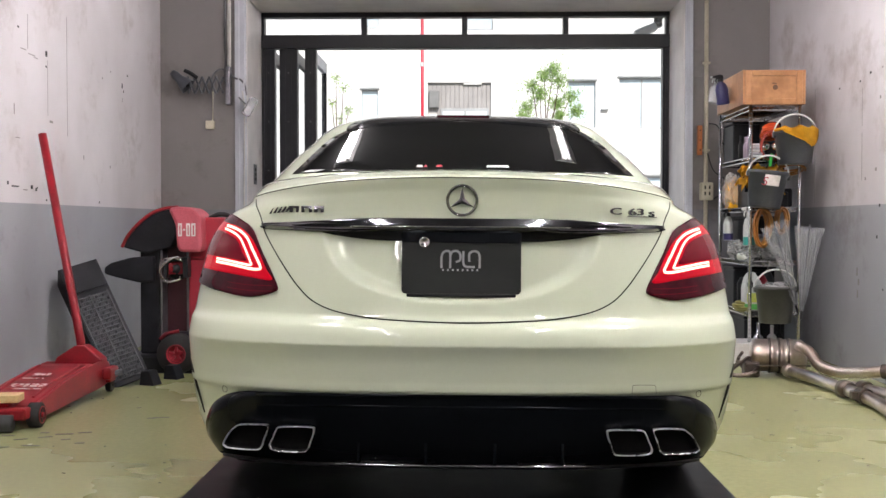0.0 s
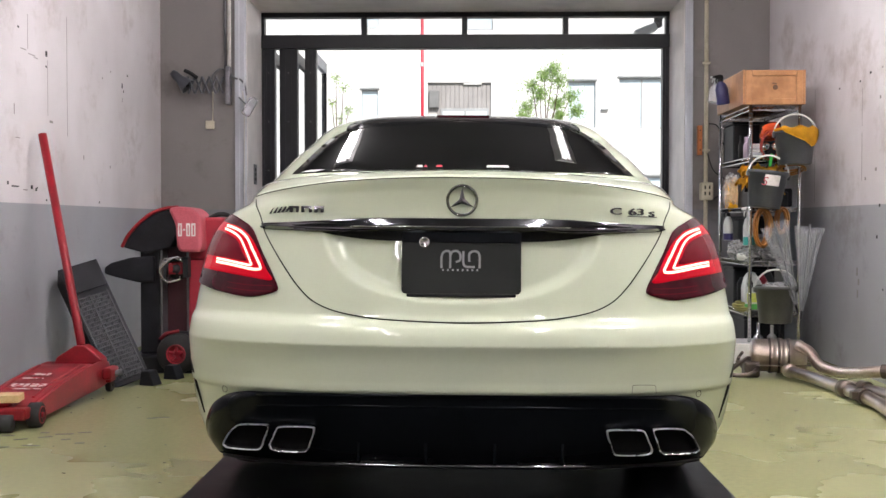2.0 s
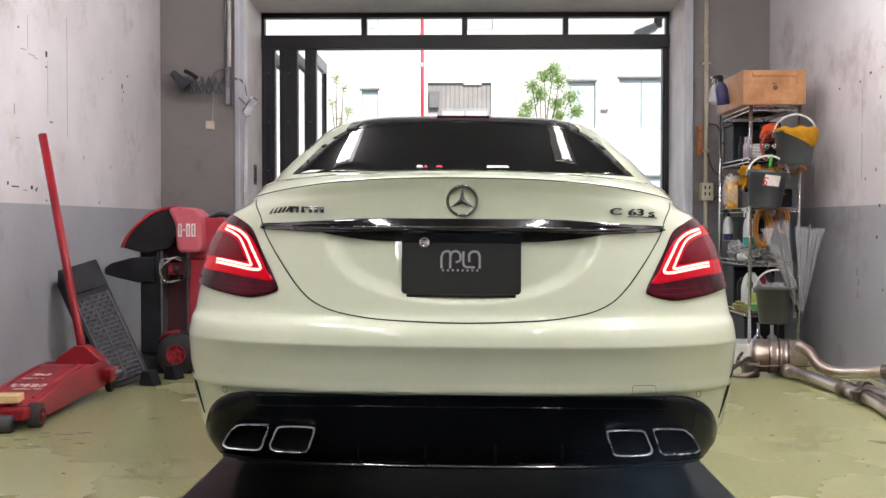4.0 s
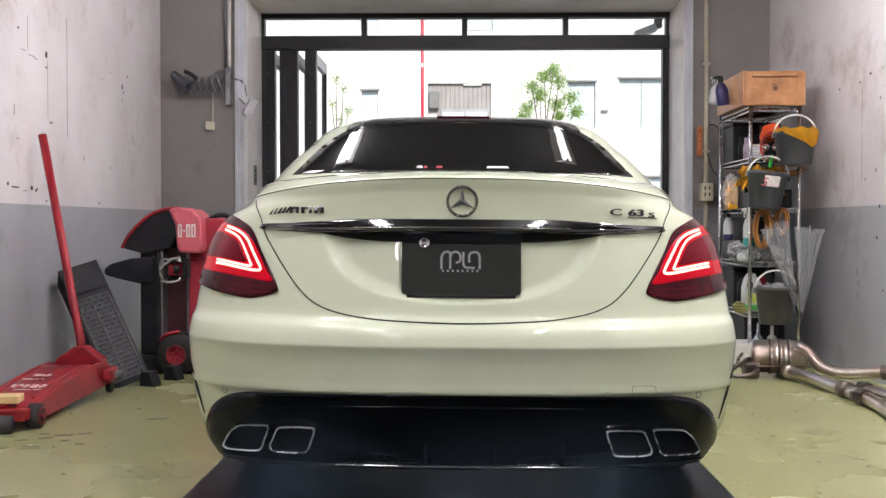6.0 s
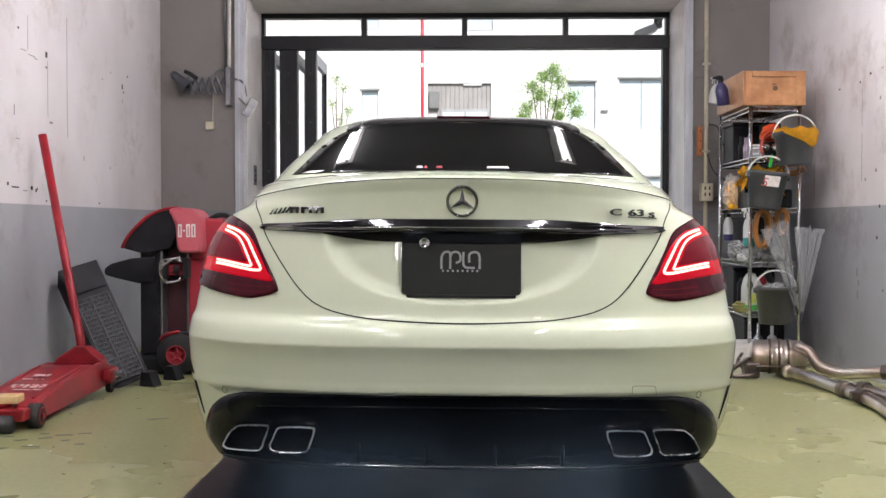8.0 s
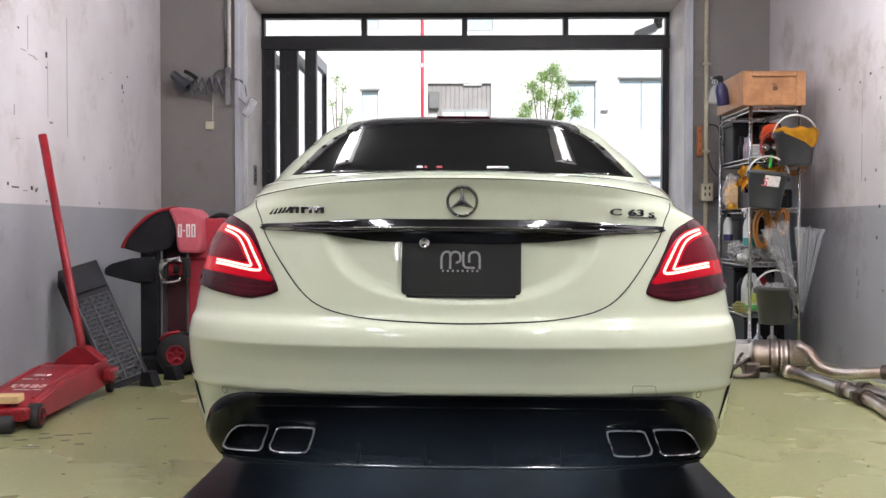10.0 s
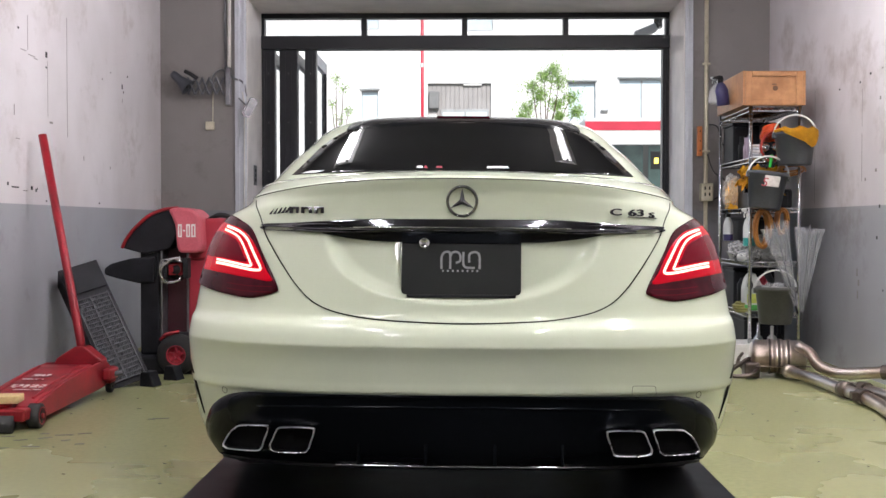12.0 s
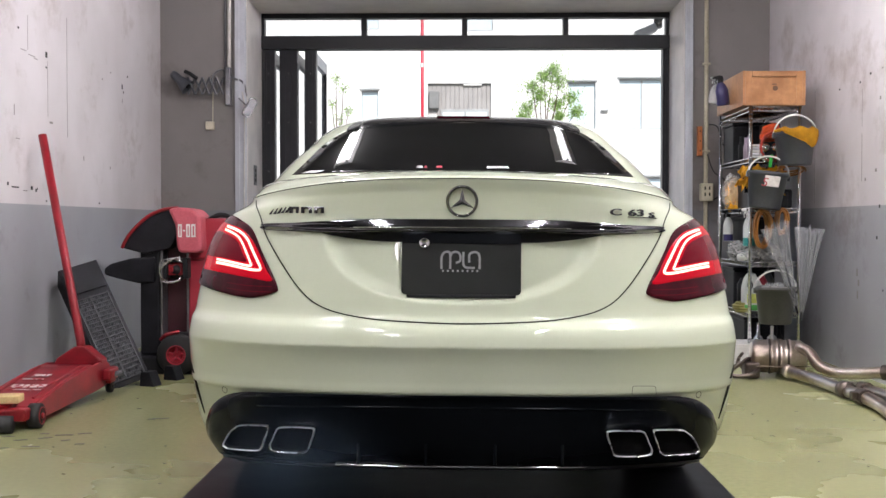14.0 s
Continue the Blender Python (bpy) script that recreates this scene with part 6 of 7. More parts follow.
def build_exhaust():
    ex = thing("exhaust_system", pose(0, 0, 0), "used steel exhaust muffler with pipes lying on the floor", "exhaust")
    m = pose(1.97, 6.92, 0.125, 0, 90, -12)
    prof = [(0, -0.17), (0.08, -0.17), (0.105, -0.155), (0.11, -0.13), (0.11, -0.055), (0.117, -0.05), (0.117, -0.035), (0.11, -0.03), (0.11, 0.0), (0.117, 0.005), (0.117, 0.02), (0.11, 0.025), (0.11, 0.05), (0.117, 0.055), (0.117, 0.07), (0.11, 0.075), (0.11, 0.13), (0.10, 0.15), (0.08, 0.165), (0, 0.165)]
    part("muffler", lathe(prof, 36, m @ Matrix.Diagonal((0.92, 1.25, 1, 1))), EXHAUST, ex, "ribbed oval muffler", True)
    for dx in (-0.055, 0.0, 0.055):
        part("band", lathe([(0.1115, dx - 0.008), (0.1185, dx - 0.006), (0.1185, dx + 0.006), (0.1115, dx + 0.008)], 36, m @ Matrix.Diagonal((0.92, 1.25, 1, 1))), EXHAUST_DARK, ex, "", True)
    part("seam", box((1.80, 6.77, 0.075), (2.13, 6.80, 0.081), 0.002), EXHAUST_DARK, ex)
    part("upper_pipe", tube(spline([(2.06, 6.80, 0.20), (2.105, 6.72, 0.17), (2.135, 6.62, 0.10), (2.21, 6.52, 0.075), (2.30, 6.43, 0.085), (2.41, 6.32, 0.105)], 6), 0.033, 18), EXHAUST, ex, "", True)
    part("pipe_end", tube([(2.40, 6.33, 0.104), (2.435, 6.296, 0.109)], 0.042, 18), EXHAUST_DARK, ex)
    part("lower_pipe", tube(spline([(1.985, 6.72, 0.055), (2.04, 6.5, 0.05), (2.075, 6.2, 0.045), (2.085, 6.0, 0.045)], 6), 0.034, 18), EXHAUST, ex, "", True)
    part("collar", tube([(1.98, 6.745, 0.055), (1.99, 6.70, 0.055)], 0.042, 18), EXHAUST, ex, "", True)
    part("collar", tube([(2.078, 6.06, 0.05), (2.086, 5.99, 0.05)], 0.046, 18), EXHAUST_DARK, ex, "", True)
    part("tail_pipe", tube(spline([(2.086, 6.02, 0.045), (2.10, 5.82, 0.045), (2.10, 5.6, 0.04), (2.06, 5.3, 0.04), (2.02, 4.9, 0.04)], 6), 0.034, 18), EXHAUST, ex, "", True)
    clamp = tube([(2.097, 5.84, 0.046), (2.10, 5.76, 0.046)], 0.043, 18)
    add_box(clamp, (2.03, 5.77, 0.03), (2.065, 5.82, 0.075), 0.005)
    part("pipe_clamp", clamp, EXHAUST_DARK, ex)
    part("second_pipe", tube(spline([(2.13, 6.12, 0.05), (2.2, 5.9, 0.05), (2.24, 5.6, 0.045), (2.22, 5.2, 0.04)], 6), 0.034, 18), EXHAUST, ex, "", True)
    part("second_flange", tube([(2.165, 6.02, 0.05), (2.18, 5.97, 0.05)], 0.048, 18), EXHAUST_DARK, ex)
    bm = bmesh.new()
    for k in range(5):
        add_tube(bm, spline([(1.66 + 0.02 * k, 6.88, 0.03 + 0.03 * k), (1.72, 6.84 + 0.02 * k, 0.09), (1.77, 6.86, 0.12 - 0.02 * k), (1.83, 6.88, 0.10)], 4), 0.010, 6)
    add_tube(bm, spline([(1.60, 6.85, 0.05), (1.66, 6.78, 0.02), (1.76, 6.76, 0.03), (1.82, 6.82, 0.06)], 5), 0.014, 6)
    part("hanger_bracket", bm, EXHAUST_DARK, ex)
    part("flap_valve", box((1.735, 6.80, 0.002), (1.83, 6.9, 0.10), 0.015), EXHAUST_DARK, ex)


def build_wall_fittings():
    x = (1247 - 820) * 9.05 / 1950
    solid("conduit", tube([(x, YB - 0.02, 0.0), (x, YB - 0.02, ZC)], 0.017, 12), PIPE_CREAM, "cream conduit pipe running up the wall", "pipe", smooth=True)
    for z in (0.7, 1.54, 2.25):
        solid("pipe_clip", box((x - 0.03, YB - 0.04, z), (x + 0.03, YB - 0.001, z + 0.018), 0.003), PIPE_CREAM, "cream clip holding the conduit", "clip", "conduit clips")
    sock = thing("double_socket", pose(x, YB - 0.04, 1.215), "cream double socket box on the conduit", "socket")
    part("case", box((-0.05, -0.045, -0.075), (0.05, 0.038, 0.07), 0.01), PIPE_CREAM, sock)
    for dx, dz in ((-0.018, 0.03), (0.018, 0.03), (-0.018, -0.02), (0.018, -0.02)):
        part("slot", box((dx - 0.006, -0.0465, dz - 0.014), (dx + 0.006, -0.044, dz + 0.014)), SATIN_BLACK, sock)
    lev = thing("spirit_level", pose(x - 0.052, YB - 0.03, 1.63), "orange tool clip fixed to the wall", "tool")
    part("bar", box((-0.02, -0.012, -0.12), (0.018, 0.029, 0.12), 0.004), surface("dull_orange", (0.52, 0.17, 0.05), None, 9.0, 0.5), lev)
    for z in (-0.08, 0.0, 0.08):
        part("bolt", lathe([(0, 0), (0.006, 0), (0.006, 0.004), (0, 0.004)], 8, pose(0, -0.012, z, 90)), SATIN_BLACK, lev)
    solid("cord", tube(spline([(x + 0.01, 9.0, 1.76), (x + 0.08, 9.0, 1.74), (x + 0.12, 8.98, 1.6), (x + 0.2, 8.95, 1.5), (x + 0.26, 8.93, 1.37), (x + 0.14, 8.96, 1.22), (x + 0.05, 9.0, 1.15)], 6), 0.005, 6), SATIN_BLACK, "thin black cord hanging on the wall", "cord", smooth=True)
    solid("cord", tube(spline([(x + 0.0, 9.0, 1.52), (x + 0.05, 9.0, 1.38), (x + 0.14, 8.98, 1.3), (x + 0.18, 8.95, 1.1)], 6), 0.004, 6), SATIN_BLACK, "thin black cord hanging on the wall", "cord", smooth=True)
    solid("wall_plate", box((-0.05, -0.008, -0.11), (0.04, 0, 0.11), 0.002), WALL_BACK, "grey cover plate on the wall", "plate", m=pose(x - 0.05, YB, 2.26))
    # holes, plugs and scratches in the plaster
    west = bpy.data.objects["wall_west"]
    dark = surface("hole_dark", (0.03, 0.03, 0.03), None, 30.0, 0.9)
    scratch = surface("scratch_grey", (0.27, 0.25, 0.24), None, 30.0, 0.8)
    pale = surface("filler_white", (0.60, 0.57, 0.57), None, 30.0, 0.6)
    for y, z, h, d, mat in ((6.57, 1.95, 0.034, 0.03, dark), (6.57, 1.885, 0.010, 0.02, dark), (8.04, 1.94, 0.036, 0.024, dark), (8.17, 2.04, 0.014, 0.02, dark), (8.08, 1.91, 0.02, 0.012, dark), (8.05, 1.84, 0.03, 0.008, scratch), (7.6, 1.95, 0.012, 0.02, scratch), (7.78, 2.02, 0.01, 0.02, scratch),
                            (6.56, 1.085, 0.01, 0.02, dark), (7.52, 1.09, 0.012, 0.02, dark), (7.76, 1.34, 0.02, 0.015, scratch), (7.22, 1.37, 0.03, 0.01, scratch), (6.06, 1.155, 0.008, 0.10, dark), (6.0, 1.165, 0.02, 0.02, dark), (6.22, 1.14, 0.006, 0.06, scratch), (6.33, 1.15, 0.022, 0.03, dark), (6.40, 1.14, 0.018, 0.02, dark), (6.42, 1.155, 0.01, 0.015, dark),
                            (6.2, 1.94, 0.005, 0.08, scratch), (6.31, 1.925, 0.005, 0.1, scratch), (6.39, 1.915, 0.005, 0.06, scratch), (6.52, 1.375, 0.006, 0.12, dark), (6.12, 1.43, 0.005, 0.06, scratch), (6.10, 1.56, 0.06, 0.008, scratch), (6.63, 1.56, 0.014, 0.05, scratch), (6.16, 2.05, 0.012, 0.02, dark)):
        part("mark", box((XL - 0.001, y, z), (XL + 0.0015, y + d, z + h), 0.0005), mat, west)
    for y, z0, z1, w in ((6.925, 1.5, 2.25, 0.006), (6.60, 1.6, 1.93, 0.004), (6.30, 1.95, 2.15, 0.004)):
        part("crack", box((XL - 0.001, y, z0), (XL + 0.001, y + w, z1)), scratch, west)
    for y, z, h, d in ((8.18, 1.45, 0.12, 0.05), (8.74, 1.62, 0.06, 0.04), (8.0, 1.62, 0.05, 0.05)):
        part("filler", box((XL - 0.001, y, z), (XL + 0.0012, y + d, z + h), 0.0005), pale, west)
    east = bpy.data.objects["wall_east"]
    for y, z, h, d, mat in ((7.38, 1.84, 0.012, 0.02, dark), (7.0, 1.84, 0.012, 0.02, dark), (6.82, 1.87, 0.014, 0.025, dark), (6.63, 1.88, 0.01, 0.02, scratch), (6.66, 1.70, 0.02, 0.02, scratch), (6.66, 1.05, 0.02, 0.02, dark), (6.9, 1.22, 0.02, 0.02, scratch), (6.72, 1.27, 0.02, 0.03, scratch), (6.60, 0.55, 0.012, 0.015, dark), (7.03, 0.62, 0.05, 0.02, scratch), (7.0, 0.56, 0.04, 0.025, scratch), (7.02, 0.48, 0.05, 0.02, scratch), (6.7, 0.86, 0.02, 0.02, dark), (6.0, 1.62, 0.05, 0.01, scratch)):
        part("mark", box((XR - 0.0015, y, z), (XR + 0.001, y + d, z + h), 0.0005), mat, east)
    for y, z0, z1, w in ((6.97, 1.22, 1.52, 0.006), (6.97, 1.56, 1.80, 0.003), (7.9, 1.1, 1.9, 0.003)):
        part("crack", box((XR - 0.001, y, z0), (XR + 0.001, y + w, z1)), scratch, east)
    # specks and tyre marks on the floor
    ground = bpy.data.objects["floor"]
    rng = random.Random(5)
    for k in range(46):
        sx = rng.choice((-1, 1))
        x, y = sx * rng.uniform(1.05, 2.2), rng.uniform(3.6, 6.6)
        a = rng.uniform(0, 180)
        part("speck", box((-rng.uniform(0.003, 0.012), -0.003, 0), (rng.uniform(0.003, 0.012), 0.003, 0.0012), 0, pose(x, y, 0, 0, 0, a)), dark, ground)
    for x, y, a, l in ((-1.48, 5.35, 12, 0.04), (-1.52, 5.33, -8, 0.02), (-1.86, 4.85, 35, 0.03), (-1.80, 4.92, 10, 0.04), (-1.95, 4.80, 20, 0.03), (-1.72, 4.96, 20, 0.03), (-1.90, 4.95, 0, 0.02), (-1.66, 4.72, 8, 0.02), (-1.98, 4.62, 15, 0.05), (-1.85, 4.66, -6, 0.04), (-1.75, 4.80, 28, 0.02), (-2.04, 4.88, 5, 0.03)):
        part("scuff", box((-l, -0.01, 0), (l, 0.01, 0.0011), 0.0004, pose(x, y, 0, 0, 0, a)), surface("scuff", (0.06, 0.058, 0.04), (0.10, 0.10, 0.06), 60.0, 0.8), ground)


build_east()
build_exhaust()
build_wall_fittings()

# ---- across the street ----


def pierced(x0, x1, z0, z1, y0, y1, holes):
    """A wall in one piece with openings that go through it; holes as (x0, x1, z0, z1)."""
    xs = sorted({x0, x1, *(h[0] for h in holes), *(h[1] for h in holes)})
    zs = sorted({z0, z1, *(h[2] for h in holes), *(h[3] for h in holes)})
    bm = bmesh.new()
    for a, b in zip(xs, xs[1:]):
        for c, d in zip(zs, zs[1:]):
            if not any(h[0] <= a and b <= h[1] and h[2] <= c and d <= h[3] for h in holes):
                add_box(bm, (a, y0, c), (b, y1, d))
    return bm


def build_facade():
    y = 30.0
    house = thing("apartment_building", pose(0, y, -0.06), "white apartment building across the street in bright daylight", "building")
    wins = ((-2.77, -2.32, 3.75, 4.66), (2.84, 3.58, 3.60, 4.88), (4.22, 5.45, 3.58, 4.96), (0.10, 0.80, 6.25, 6.70), (-6.4, -5.2, 3.6, 4.9), (7.5, 8.8, 3.6, 4.9), (-2.8, -2.3, 6.3, 7.4), (2.84, 3.6, 6.9, 7.9), (4.9, 6.1, 0.9, 2.3), (-6.4, -5.2, 0.9, 2.3), (7.6, 8.9, 0.9, 2.3))
    deep = (-0.97, 0.75, 1.9, 4.84)
    part("wall", pierced(-16, 16, 0, 9.5, 0, 0.35, [*wins, deep]), FACADE, house)
    part("roof", box((-16.2, -0.2, 9.5), (16.2, 8, 9.8), 0.03), surface("roof_slab", (0.5, 0.5, 0.5), None, 1.0, 0.8), house)
    part("back", box((-16, 7.7, 0), (16, 8, 9.5)), FACADE, house)
    part("floor_slab", box((-16, 0.36, 3.0), (16, 7.6, 3.15)), FACADE, house)
    part("side", box((-16, 0.36, 0), (-15.7, 7.6, 9.5)), FACADE, house)
    part("side", box((15.7, 0.36, 0), (16, 7.6, 9.5)), FACADE, house)
    blind = surface("pale_blind", (0.62, 0.72, 0.78), (0.56, 0.66, 0.73), 3.0, 0.5)
    frame_mat = surface("grey_sash", (0.40, 0.41, 0.42), None, 3.0, 0.4)
    for x0, x1, z0, z1 in wins:
        w = part("window", box((x0, 0.08, z1 - 0.05), (x1, 0.16, z1)), frame_mat, house)
        part("sash", box((x0, 0.08, z0), (x1, 0.16, z0 + 0.04)), frame_mat, w)
        n = 2 if x1 - x0 > 0.9 else 1
        for k in range(n + 1):
            xx = x0 + (x1 - x0) * k / n
            part("sash", box((max(x0, xx - 0.02), 0.085, z0 + 0.041), (min(x1, xx + 0.02), 0.155, z1 - 0.051)), frame_mat, w)
        for k in range(n):
            a, b = x0 + (x1 - x0) * k / n + 0.021, x0 + (x1 - x0) * (k + 1) / n - 0.021
            part("pane", box((a, 0.11, z0 + 0.042), (b, 0.125, z1 - 0.052)), blind, w)
        part("head_drip", box((x0 - 0.05, -0.07, z1 + 0.002), (x1 + 0.05, -0.001, z1 + 0.05), 0.005), frame_mat, w)
    # sunken balcony
    bal = part("balcony", box((-0.97, 0.36, 1.85), (0.75, 1.6, 1.9)), FACADE, house)
    grey = surface("recess_grey", (0.36, 0.34, 0.335), None, 3.0, 0.7)
    part("ceiling_board", box((-0.97, 0.36, 4.86), (0.75, 1.6, 4.9)), grey, bal)
    for k in range(14):
        part("slat", box((-0.97 + k * 0.123, 0.10, 1.9), (-0.852 + k * 0.123, 0.14, 4.85), 0.004), grey, bal)
    part("cheek", box((-1.0, 0.36, 1.9), (-0.975, 1.6, 4.85)), grey, bal)
    part("cheek", box((0.755, 0.36, 1.9), (0.78, 1.6, 4.85)), grey, bal)
    part("balcony_window", box((-0.62, 0.035, 3.0), (0.70, 0.095, 4.14), 0.01), frame_mat, bal)
    for a, b in ((-0.56, 0.02), (0.08, 0.64)):
        part("pane", box((a, 0.02, 3.05), (b, 0.034, 4.06)), blind, bal)
    part("air_conditioner", box((-0.94, -0.06, 4.15), (-0.66, 0.095, 4.62), 0.03), surface("ac_grey", (0.2, 0.2, 0.2), None, 3.0, 0.5), bal)
    part("strip_light", box((0.0, 0.02, 4.78), (0.5, 0.095, 4.85), 0.01), CASE_WHITE, bal)
    part("white_board", box((-0.95, 0.04, 3.0), (-0.72, 0.09, 4.0), 0.01), CASE_WHITE, bal)
    part("wall_spot", box((3.72, -0.12, 4.07), (3.92, -0.001, 4.13), 0.02), frame_mat, house)
    part("balustrade", box((-0.96, 0.02, 1.9), (0.74, 0.09, 2.9), 0.01), FACADE, bal)


def leafy_tree(m, height, crowns, seed, label, leaves, size):
    """Tapered trunk, limbs to each clump and many small single leaves."""
    rng = random.Random(seed)
    tree = thing("street_tree", m, label, "tree", "street trees")
    bark = BARK
    top = height * 0.55
    pts = spline([(0, 0, 0), (0.05, 0, height * 0.25), (-0.04, 0.03, top * 0.8), (0.0, 0, top)], 6)
    part("trunk", tube(pts, 0.05, 10, taper=[1 - 0.45 * i / len(pts) for i in range(len(pts))]), bark, tree, "", True)
    limbs, crown = bmesh.new(), bmesh.new()
    for cx, cy, cz, r in crowns:
        mid = Vector((cx * 0.45 + rng.uniform(-0.06, 0.06), cy * 0.4, top + (cz - top) * 0.5 - 0.08))
        line = spline([(0, 0, top - 0.15), mid, (cx, cy, cz)], 5)
        add_tube(limbs, line, 0.022, 6, taper=[1 - 0.75 * i / len(line) for i in range(len(line))])
        for k in range(5):
            d = Vector((rng.gauss(0, 1), rng.gauss(0, 1), rng.gauss(0, 1))).normalized() * r * 0.8
            add_tube(limbs, [(cx, cy, cz), Vector((cx, cy, cz)) + d], 0.006, 4)
        for k in range(leaves):
            d = Vector((rng.gauss(0, 1), rng.gauss(0, 1), rng.gauss(0, 0.9)))
            p = Vector((cx, cy, cz)) + d * (r * 0.62 * rng.uniform(0.5, 1.15))
            e = Euler((rng.uniform(0, 6.3), rng.uniform(0, 6.3), rng.uniform(0, 6.3))).to_matrix()
            s = size * rng.uniform(0.6, 1.3)
            v = [crown.verts.new(p + e @ Vector(q)) for q in ((-s, 0, 0), (-0.2 * s, -0.42 * s, 0.06 * s), (s, 0, 0.12 * s), (-0.2 * s, 0.42 * s, 0.06 * s))]
            crown.faces.new((v[0], v[1], v[2]))
            crown.faces.new((v[0], v[2], v[3]))
    part("limbs", limbs, bark, tree, "", True)
    part("crown", crown, LEAF, tree, "fresh green leaves")


BARK = surface("bark", (0.16, 0.11, 0.08), (0.1, 0.07, 0.05), 12.0, 0.9, bump=0.4)
LEAF = surface("leaves", (0.32, 0.46, 0.15), (0.20, 0.33, 0.08), 3.0, 0.5, fine=0.5)


def build_street_things():
    leafy_tree(pose(1.90, 26.0, -0.06), 4.95, ((-0.28, 0, 4.25, 0.26), (-0.40, 0.1, 3.75, 0.22), (0.22, 0, 4.62, 0.20), (0.34, -0.1, 4.35, 0.24), (0.62, 0.1, 4.0, 0.24), (0.30, 0.1, 3.82, 0.20), (-0.10, 0, 4.05, 0.2), (0.75, 0, 3.65, 0.18), (-0.5, 0, 3.5, 0.14), (0.35, 0, 3.55, 0.12), (0.0, 0.1, 4.5, 0.14), (0.1, 0, 2.6, 0.3), (-0.3, 0, 2.9, 0.3)), 3, "young street tree with fresh green leaves", 520, 0.030)
    leafy_tree(pose(-2.95, 26.0, -0.06), 4.7, ((-0.05, 0, 4.45, 0.14), (0.12, 0, 4.2, 0.18), (-0.15, 0, 3.85, 0.18), (0.05, 0, 3.5, 0.2), (-0.25, 0, 3.1, 0.2), (0.25, 0, 3.7, 0.14), (-0.05, 0, 2.7, 0.25)), 7, "thin young street tree with sparse leaves", 120, 0.026)
    pole = thing("red_pole", pose((747.5 - 820) * 14 / 1950, 14, -0.2), "tall thin red steel pole at the kerb", "pole")
    part("shaft", tube([(0, 0, 0.02), (0, 0, 5.2)], 0.021, 12), surface("signal_red", (0.62, 0.02, 0.05), None, 5.0, 0.4), pole, "", True)
    part("band", tube([(-0.006, 0, 3.14), (-0.006, 0, 3.19)], 0.026, 12), WHITE_PLASTIC, pole)
    part("base_plate", box((-0.09, -0.09, 0), (0.09, 0.09, 0.02), 0.004), GREY_METAL, pole)
    watch = thing("security_camera", pose(1.72, 10.35, 2.76, 0, 0, 0), "white bullet camera under the canopy outside", "camera")
    part("housing", box((-0.13, -0.05, -0.04), (0.08, 0.05, 0.035), 0.015, pose(0, 0, 0, 0, -22, 0)), CASE_WHITE, watch)
    part("mount", box((0.06, -0.03, 0.02), (0.13, 0.05, 0.11), 0.01), SATIN_BLACK, watch)
    part("arm", tube([(0.10, 0.0, 0.07), (0.10, -0.25, 0.09), (0.10, -0.48, 0.11)], 0.016, 8), SATIN_BLACK, watch)


def build_bus():
    """City bus: its nose leads towards -x; the side towards the garage lies at y = 0."""
    bus = thing("bus", pose(148.5, 22.0, -0.2), "white city bus with a red roof stripe passing by", "bus")
    white, glass = surface("bus_white", (0.66, 0.66, 0.65), None, 2.0, 0.35), surface("bus_glass", (0.02, 0.032, 0.036), (0.05, 0.09, 0.09), 0.9, 0.12, spec=0.3)
    red = surface("bus_red", (0.55, 0.015, 0.05), None, 3.0, 0.4)
    part("body", box((0, 0, 0.35), (10.8, 2.45, 3.28), 0.12), white, bus)
    for a, b in ((0.05, 3.36), (5.75, 7.84), (8.16, 9.6), (9.89, 10.46), (10.68, 10.78)):
        part("roof_stripe", box((a, -0.012, 3.02), (b, 0.2, 3.20), 0.006), red, bus, "red stripe")
    for a, b in ((0.12, 1.2), (1.3, 2.6), (2.7, 4.4), (6.3, 7.6), (7.7, 9.1), (9.2, 10.66)):
        part("side_window", box((a, -0.008, 1.35), (b, 0.1, 2.72), 0.01), glass, bus)
    door = part("door", box((4.98, -0.014, 0.5), (6.2, 0.1, 2.66), 0.01), red, bus, "red door")
    for a, b in ((5.16, 5.56), (5.64, 6.04)):
        part("door_pane", box((a, -0.018, 1.2), (b, 0.0, 2.5), 0.008), surface("bus_pale_glass", (0.45, 0.5, 0.5), None, 2.0, 0.2), door)
    part("windscreen", box((-0.01, 0.15, 1.3), (0.1, 2.3, 2.8), 0.02), glass, bus)
    part("destination_board", box((1.35, -0.016, 2.25), (2.2, 0.0, 2.6), 0.004), SATIN_BLACK, bus)
    led = glow("amber_led", (1.0, 0.75, 0.1), 2.5)
    for k in range(5):
        part("lit_bar", box((1.42 + 0.15 * k, -0.02, 2.36), (1.50 + 0.15 * k, -0.012, 2.47)), led, bus, "amber lit display bar")
    part("window_band", box((0.06, -0.005, 1.2), (10.72, 0.05, 2.74), 0.004), surface("bus_band_black", (0.02, 0.024, 0.026), None, 2.0, 0.3), bus, "black band round the windows")
    for y in (0.12, 2.33):
        for x in (2.3, 8.0):
            w = part("wheel", lathe([(0.2, -0.12), (0.44, -0.12), (0.48, -0.08), (0.48, 0.08), (0.44, 0.12), (0.2, 0.12)], 28, pose(x, y, 0.48, 90)), TYRE, bus, "", True)
            part("rim", lathe([(0, 0.05), (0.2, 0.1), (0.2, -0.1), (0, -0.1)], 20, pose(x, y, 0.48, 90)), GREY_METAL, w)
    return bus


build_facade()
build_street_things()
BUS = build_bus()

# ---- exhaust haze ----


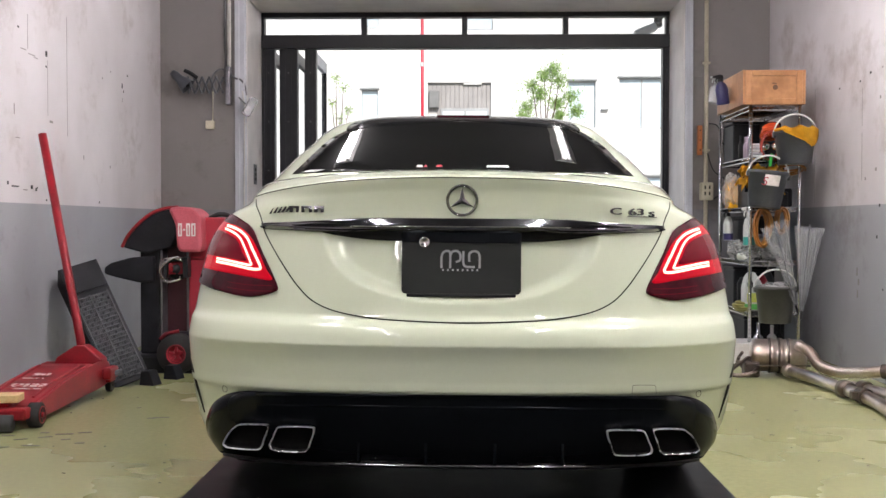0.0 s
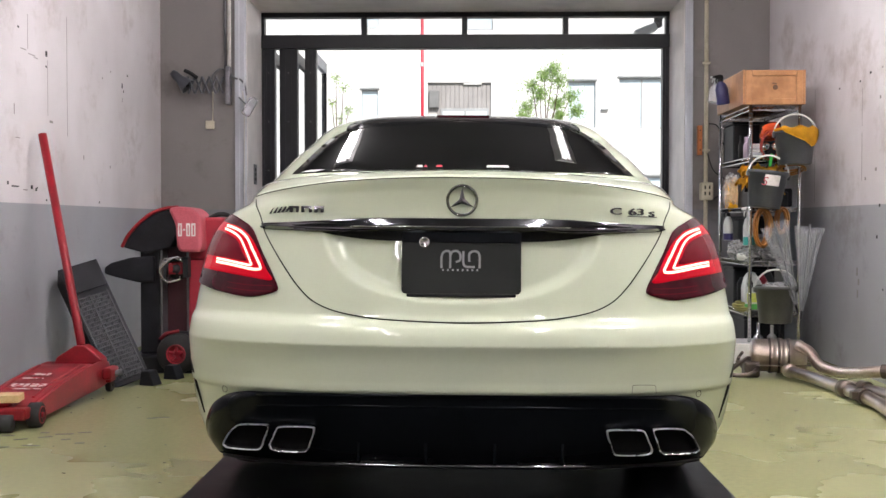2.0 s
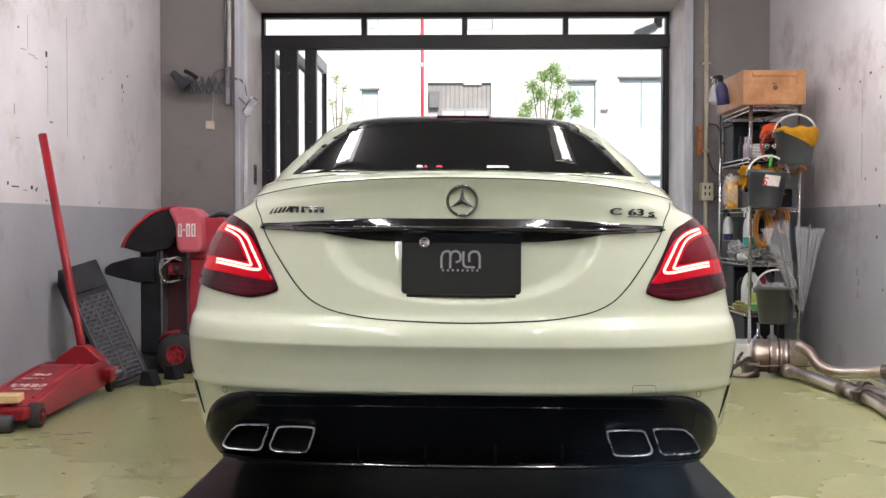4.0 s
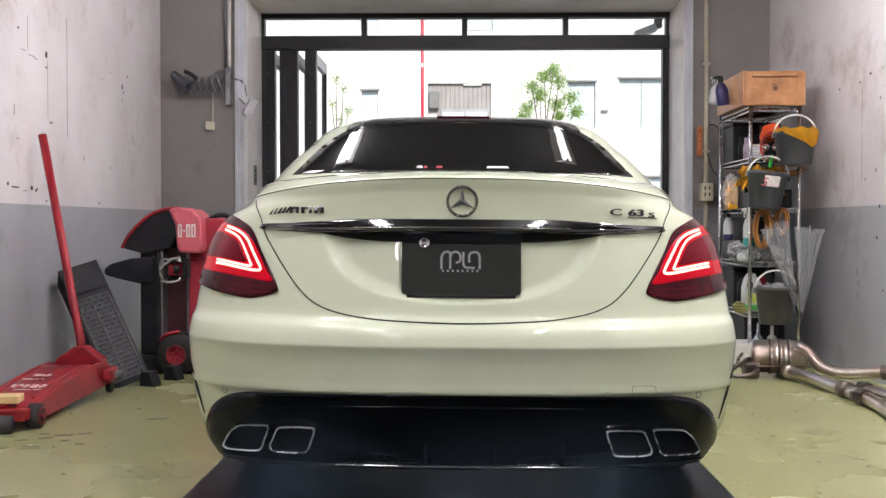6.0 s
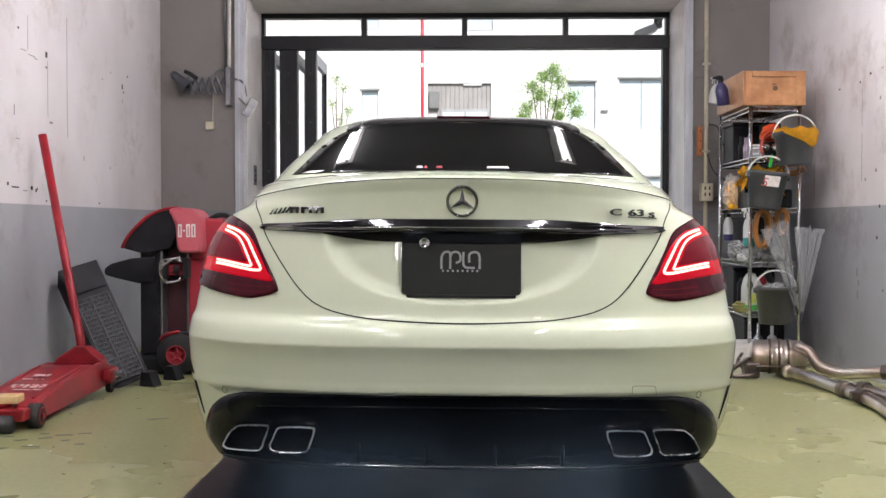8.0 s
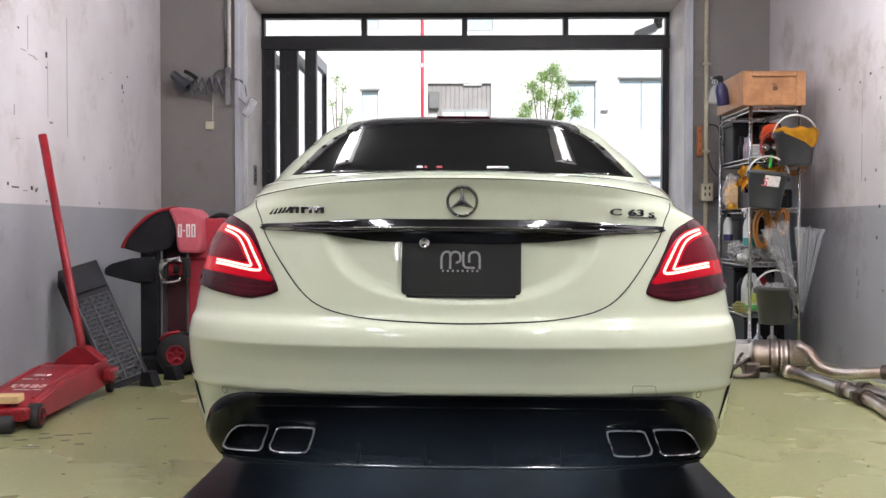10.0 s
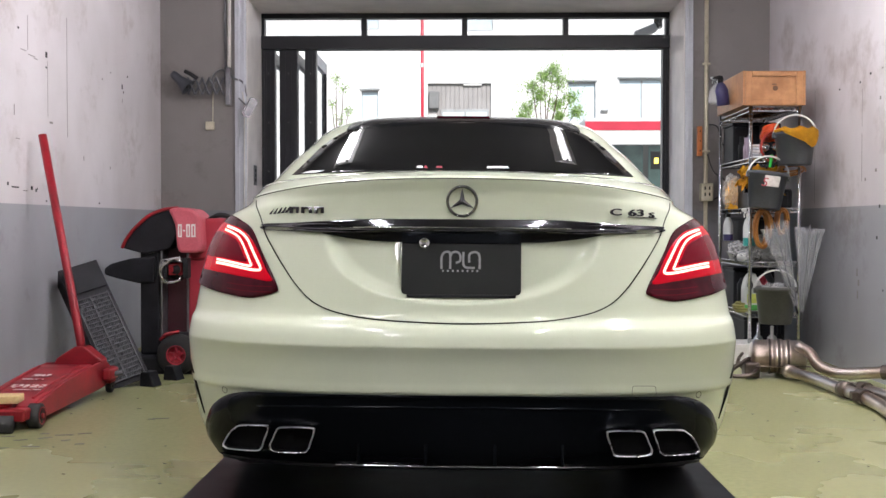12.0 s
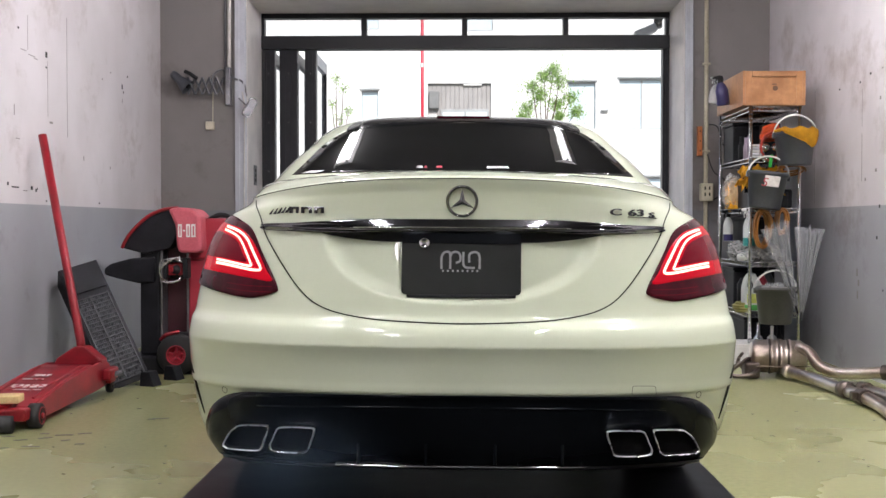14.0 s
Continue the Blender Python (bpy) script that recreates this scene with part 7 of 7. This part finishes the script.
def haze_material():
    m = bpy.data.materials.new("exhaust_haze")
    m.use_nodes = True
    t = m.node_tree
    p = t.nodes["Principled BSDF"]
    p.inputs["Base Color"].default_value, p.inputs["Roughness"].default_value, p.inputs["Specular IOR Level"].default_value = (0.50, 0.72, 1.0, 1), 1.0, 0.0
    tc, mp, gr, nz, mu, sc = (t.nodes.new("ShaderNode" + k) for k in ("TexCoord", "Mapping", "TexGradient", "TexNoise", "Math", "Math"))
    gr.gradient_type = "QUADRATIC_SPHERE"
    mp.inputs["Scale"].default_value = (2.6, 0.0, 4.2)
    nz.inputs["Scale"].default_value, nz.inputs["Detail"].default_value = 5.0, 3
    t.links.new(tc.outputs["Object"], mp.inputs["Vector"])
    t.links.new(mp.outputs["Vector"], gr.inputs["Vector"])
    t.links.new(tc.outputs["Object"], nz.inputs["Vector"])
    mu.operation = sc.operation = "MULTIPLY"
    t.links.new(gr.outputs["Fac"], mu.inputs[0])
    t.links.new(nz.outputs["Fac"], mu.inputs[1])
    sc.inputs[1].default_value = 0.14
    t.links.new(mu.outputs["Value"], sc.inputs[0])
    t.links.new(sc.outputs["Value"], p.inputs["Alpha"])
    return m


HAZE = haze_material()


def haze_puff(x):
    bm = bmesh.new()
    bmesh.ops.create_uvsphere(bm, u_segments=32, v_segments=20, radius=1)
    for v in bm.verts:
        v.co = Vector((v.co.x * 0.385, v.co.y * 0.05, v.co.z * 0.238))
    # a single domed veil: the far half is left open
    bmesh.ops.delete(bm, geom=[v for v in bm.verts if v.co.y > 0.002], context="VERTS")
    return solid("exhaust_haze", bm, HAZE, "thin bluish exhaust haze drifting behind the car", "exhaust haze", "exhaust haze", smooth=True, m=pose(x, 4.2, 0.36))


PUFFS = [haze_puff(x) for x in (-0.55, 0.55, -0.5, 0.5, 0.0, -0.55)]


def motions():
    walk(BUS, [(t, pose(3.588 - 12.18 * (t - 11.9), 22.0, -0.2)) for t in (0, 2, 4, 6, 8, 10, 11, 11.5, 12, 12.5, 13, 14)])
    # each puff waits inside the body, comes out at a tail pipe, drifts over the mat and off towards the camera
    plans = (
        (-0.55, ((0, 4.2, 0.36, 0), (4.4, 4.2, 0.36, 0), (5.3, 3.12, 0.27, 0.03), (7.4, 3.0, 0.24, 0.10), (10.4, 2.92, 0.22, 0.20), (11.5, 1.6, 0.14, 0.3), (14, 1.2, 0.12, 0.3))),
        (0.55, ((0, 4.2, 0.36, 0), (2.7, 4.2, 0.36, 0), (3.4, 3.12, 0.22, 0.0), (5.6, 3.05, 0.24, -0.14), (8.4, 2.88, 0.2, -0.25), (11.3, 1.6, 0.14, -0.3), (14, 1.2, 0.12, -0.3))),
        (-0.50, ((0, 4.2, 0.36, 0), (6.2, 4.2, 0.36, 0), (6.7, 3.08, 0.28, 0.0), (8.2, 3.0, 0.26, 0.25), (10.7, 2.97, 0.25, 0.32), (11.8, 1.6, 0.14, 0.4), (14, 1.2, 0.12, 0.4))),
        (0.50, ((0, 4.2, 0.36, 0), (6.4, 4.2, 0.36, 0), (7.0, 3.10, 0.32, 0.0), (7.6, 3.05, 0.28, -0.12), (10.7, 2.97, 0.25, -0.25), (11.8, 1.6, 0.14, -0.3), (14, 1.2, 0.12, -0.3))),
        (0.0, ((0, 4.2, 0.36, 0), (4.6, 4.2, 0.36, 0), (5.6, 3.08, 0.2, 0.0), (8.2, 2.95, 0.24, 0.0), (10.7, 2.95, 0.24, 0.05), (11.7, 1.6, 0.14, 0.0), (14, 1.2, 0.12, 0.0))),
        (-0.55, ((0, 4.2, 0.36, 0), (12.6, 4.2, 0.36, 0), (13.4, 3.12, 0.26, 0.0), (14, 3.1, 0.27, 0.04))),
    )
    for puff, (x, rows) in zip(PUFFS, plans):
        walk(puff, [(t, pose(x + dx, y, z)) for t, y, z, dx in rows])


motions()
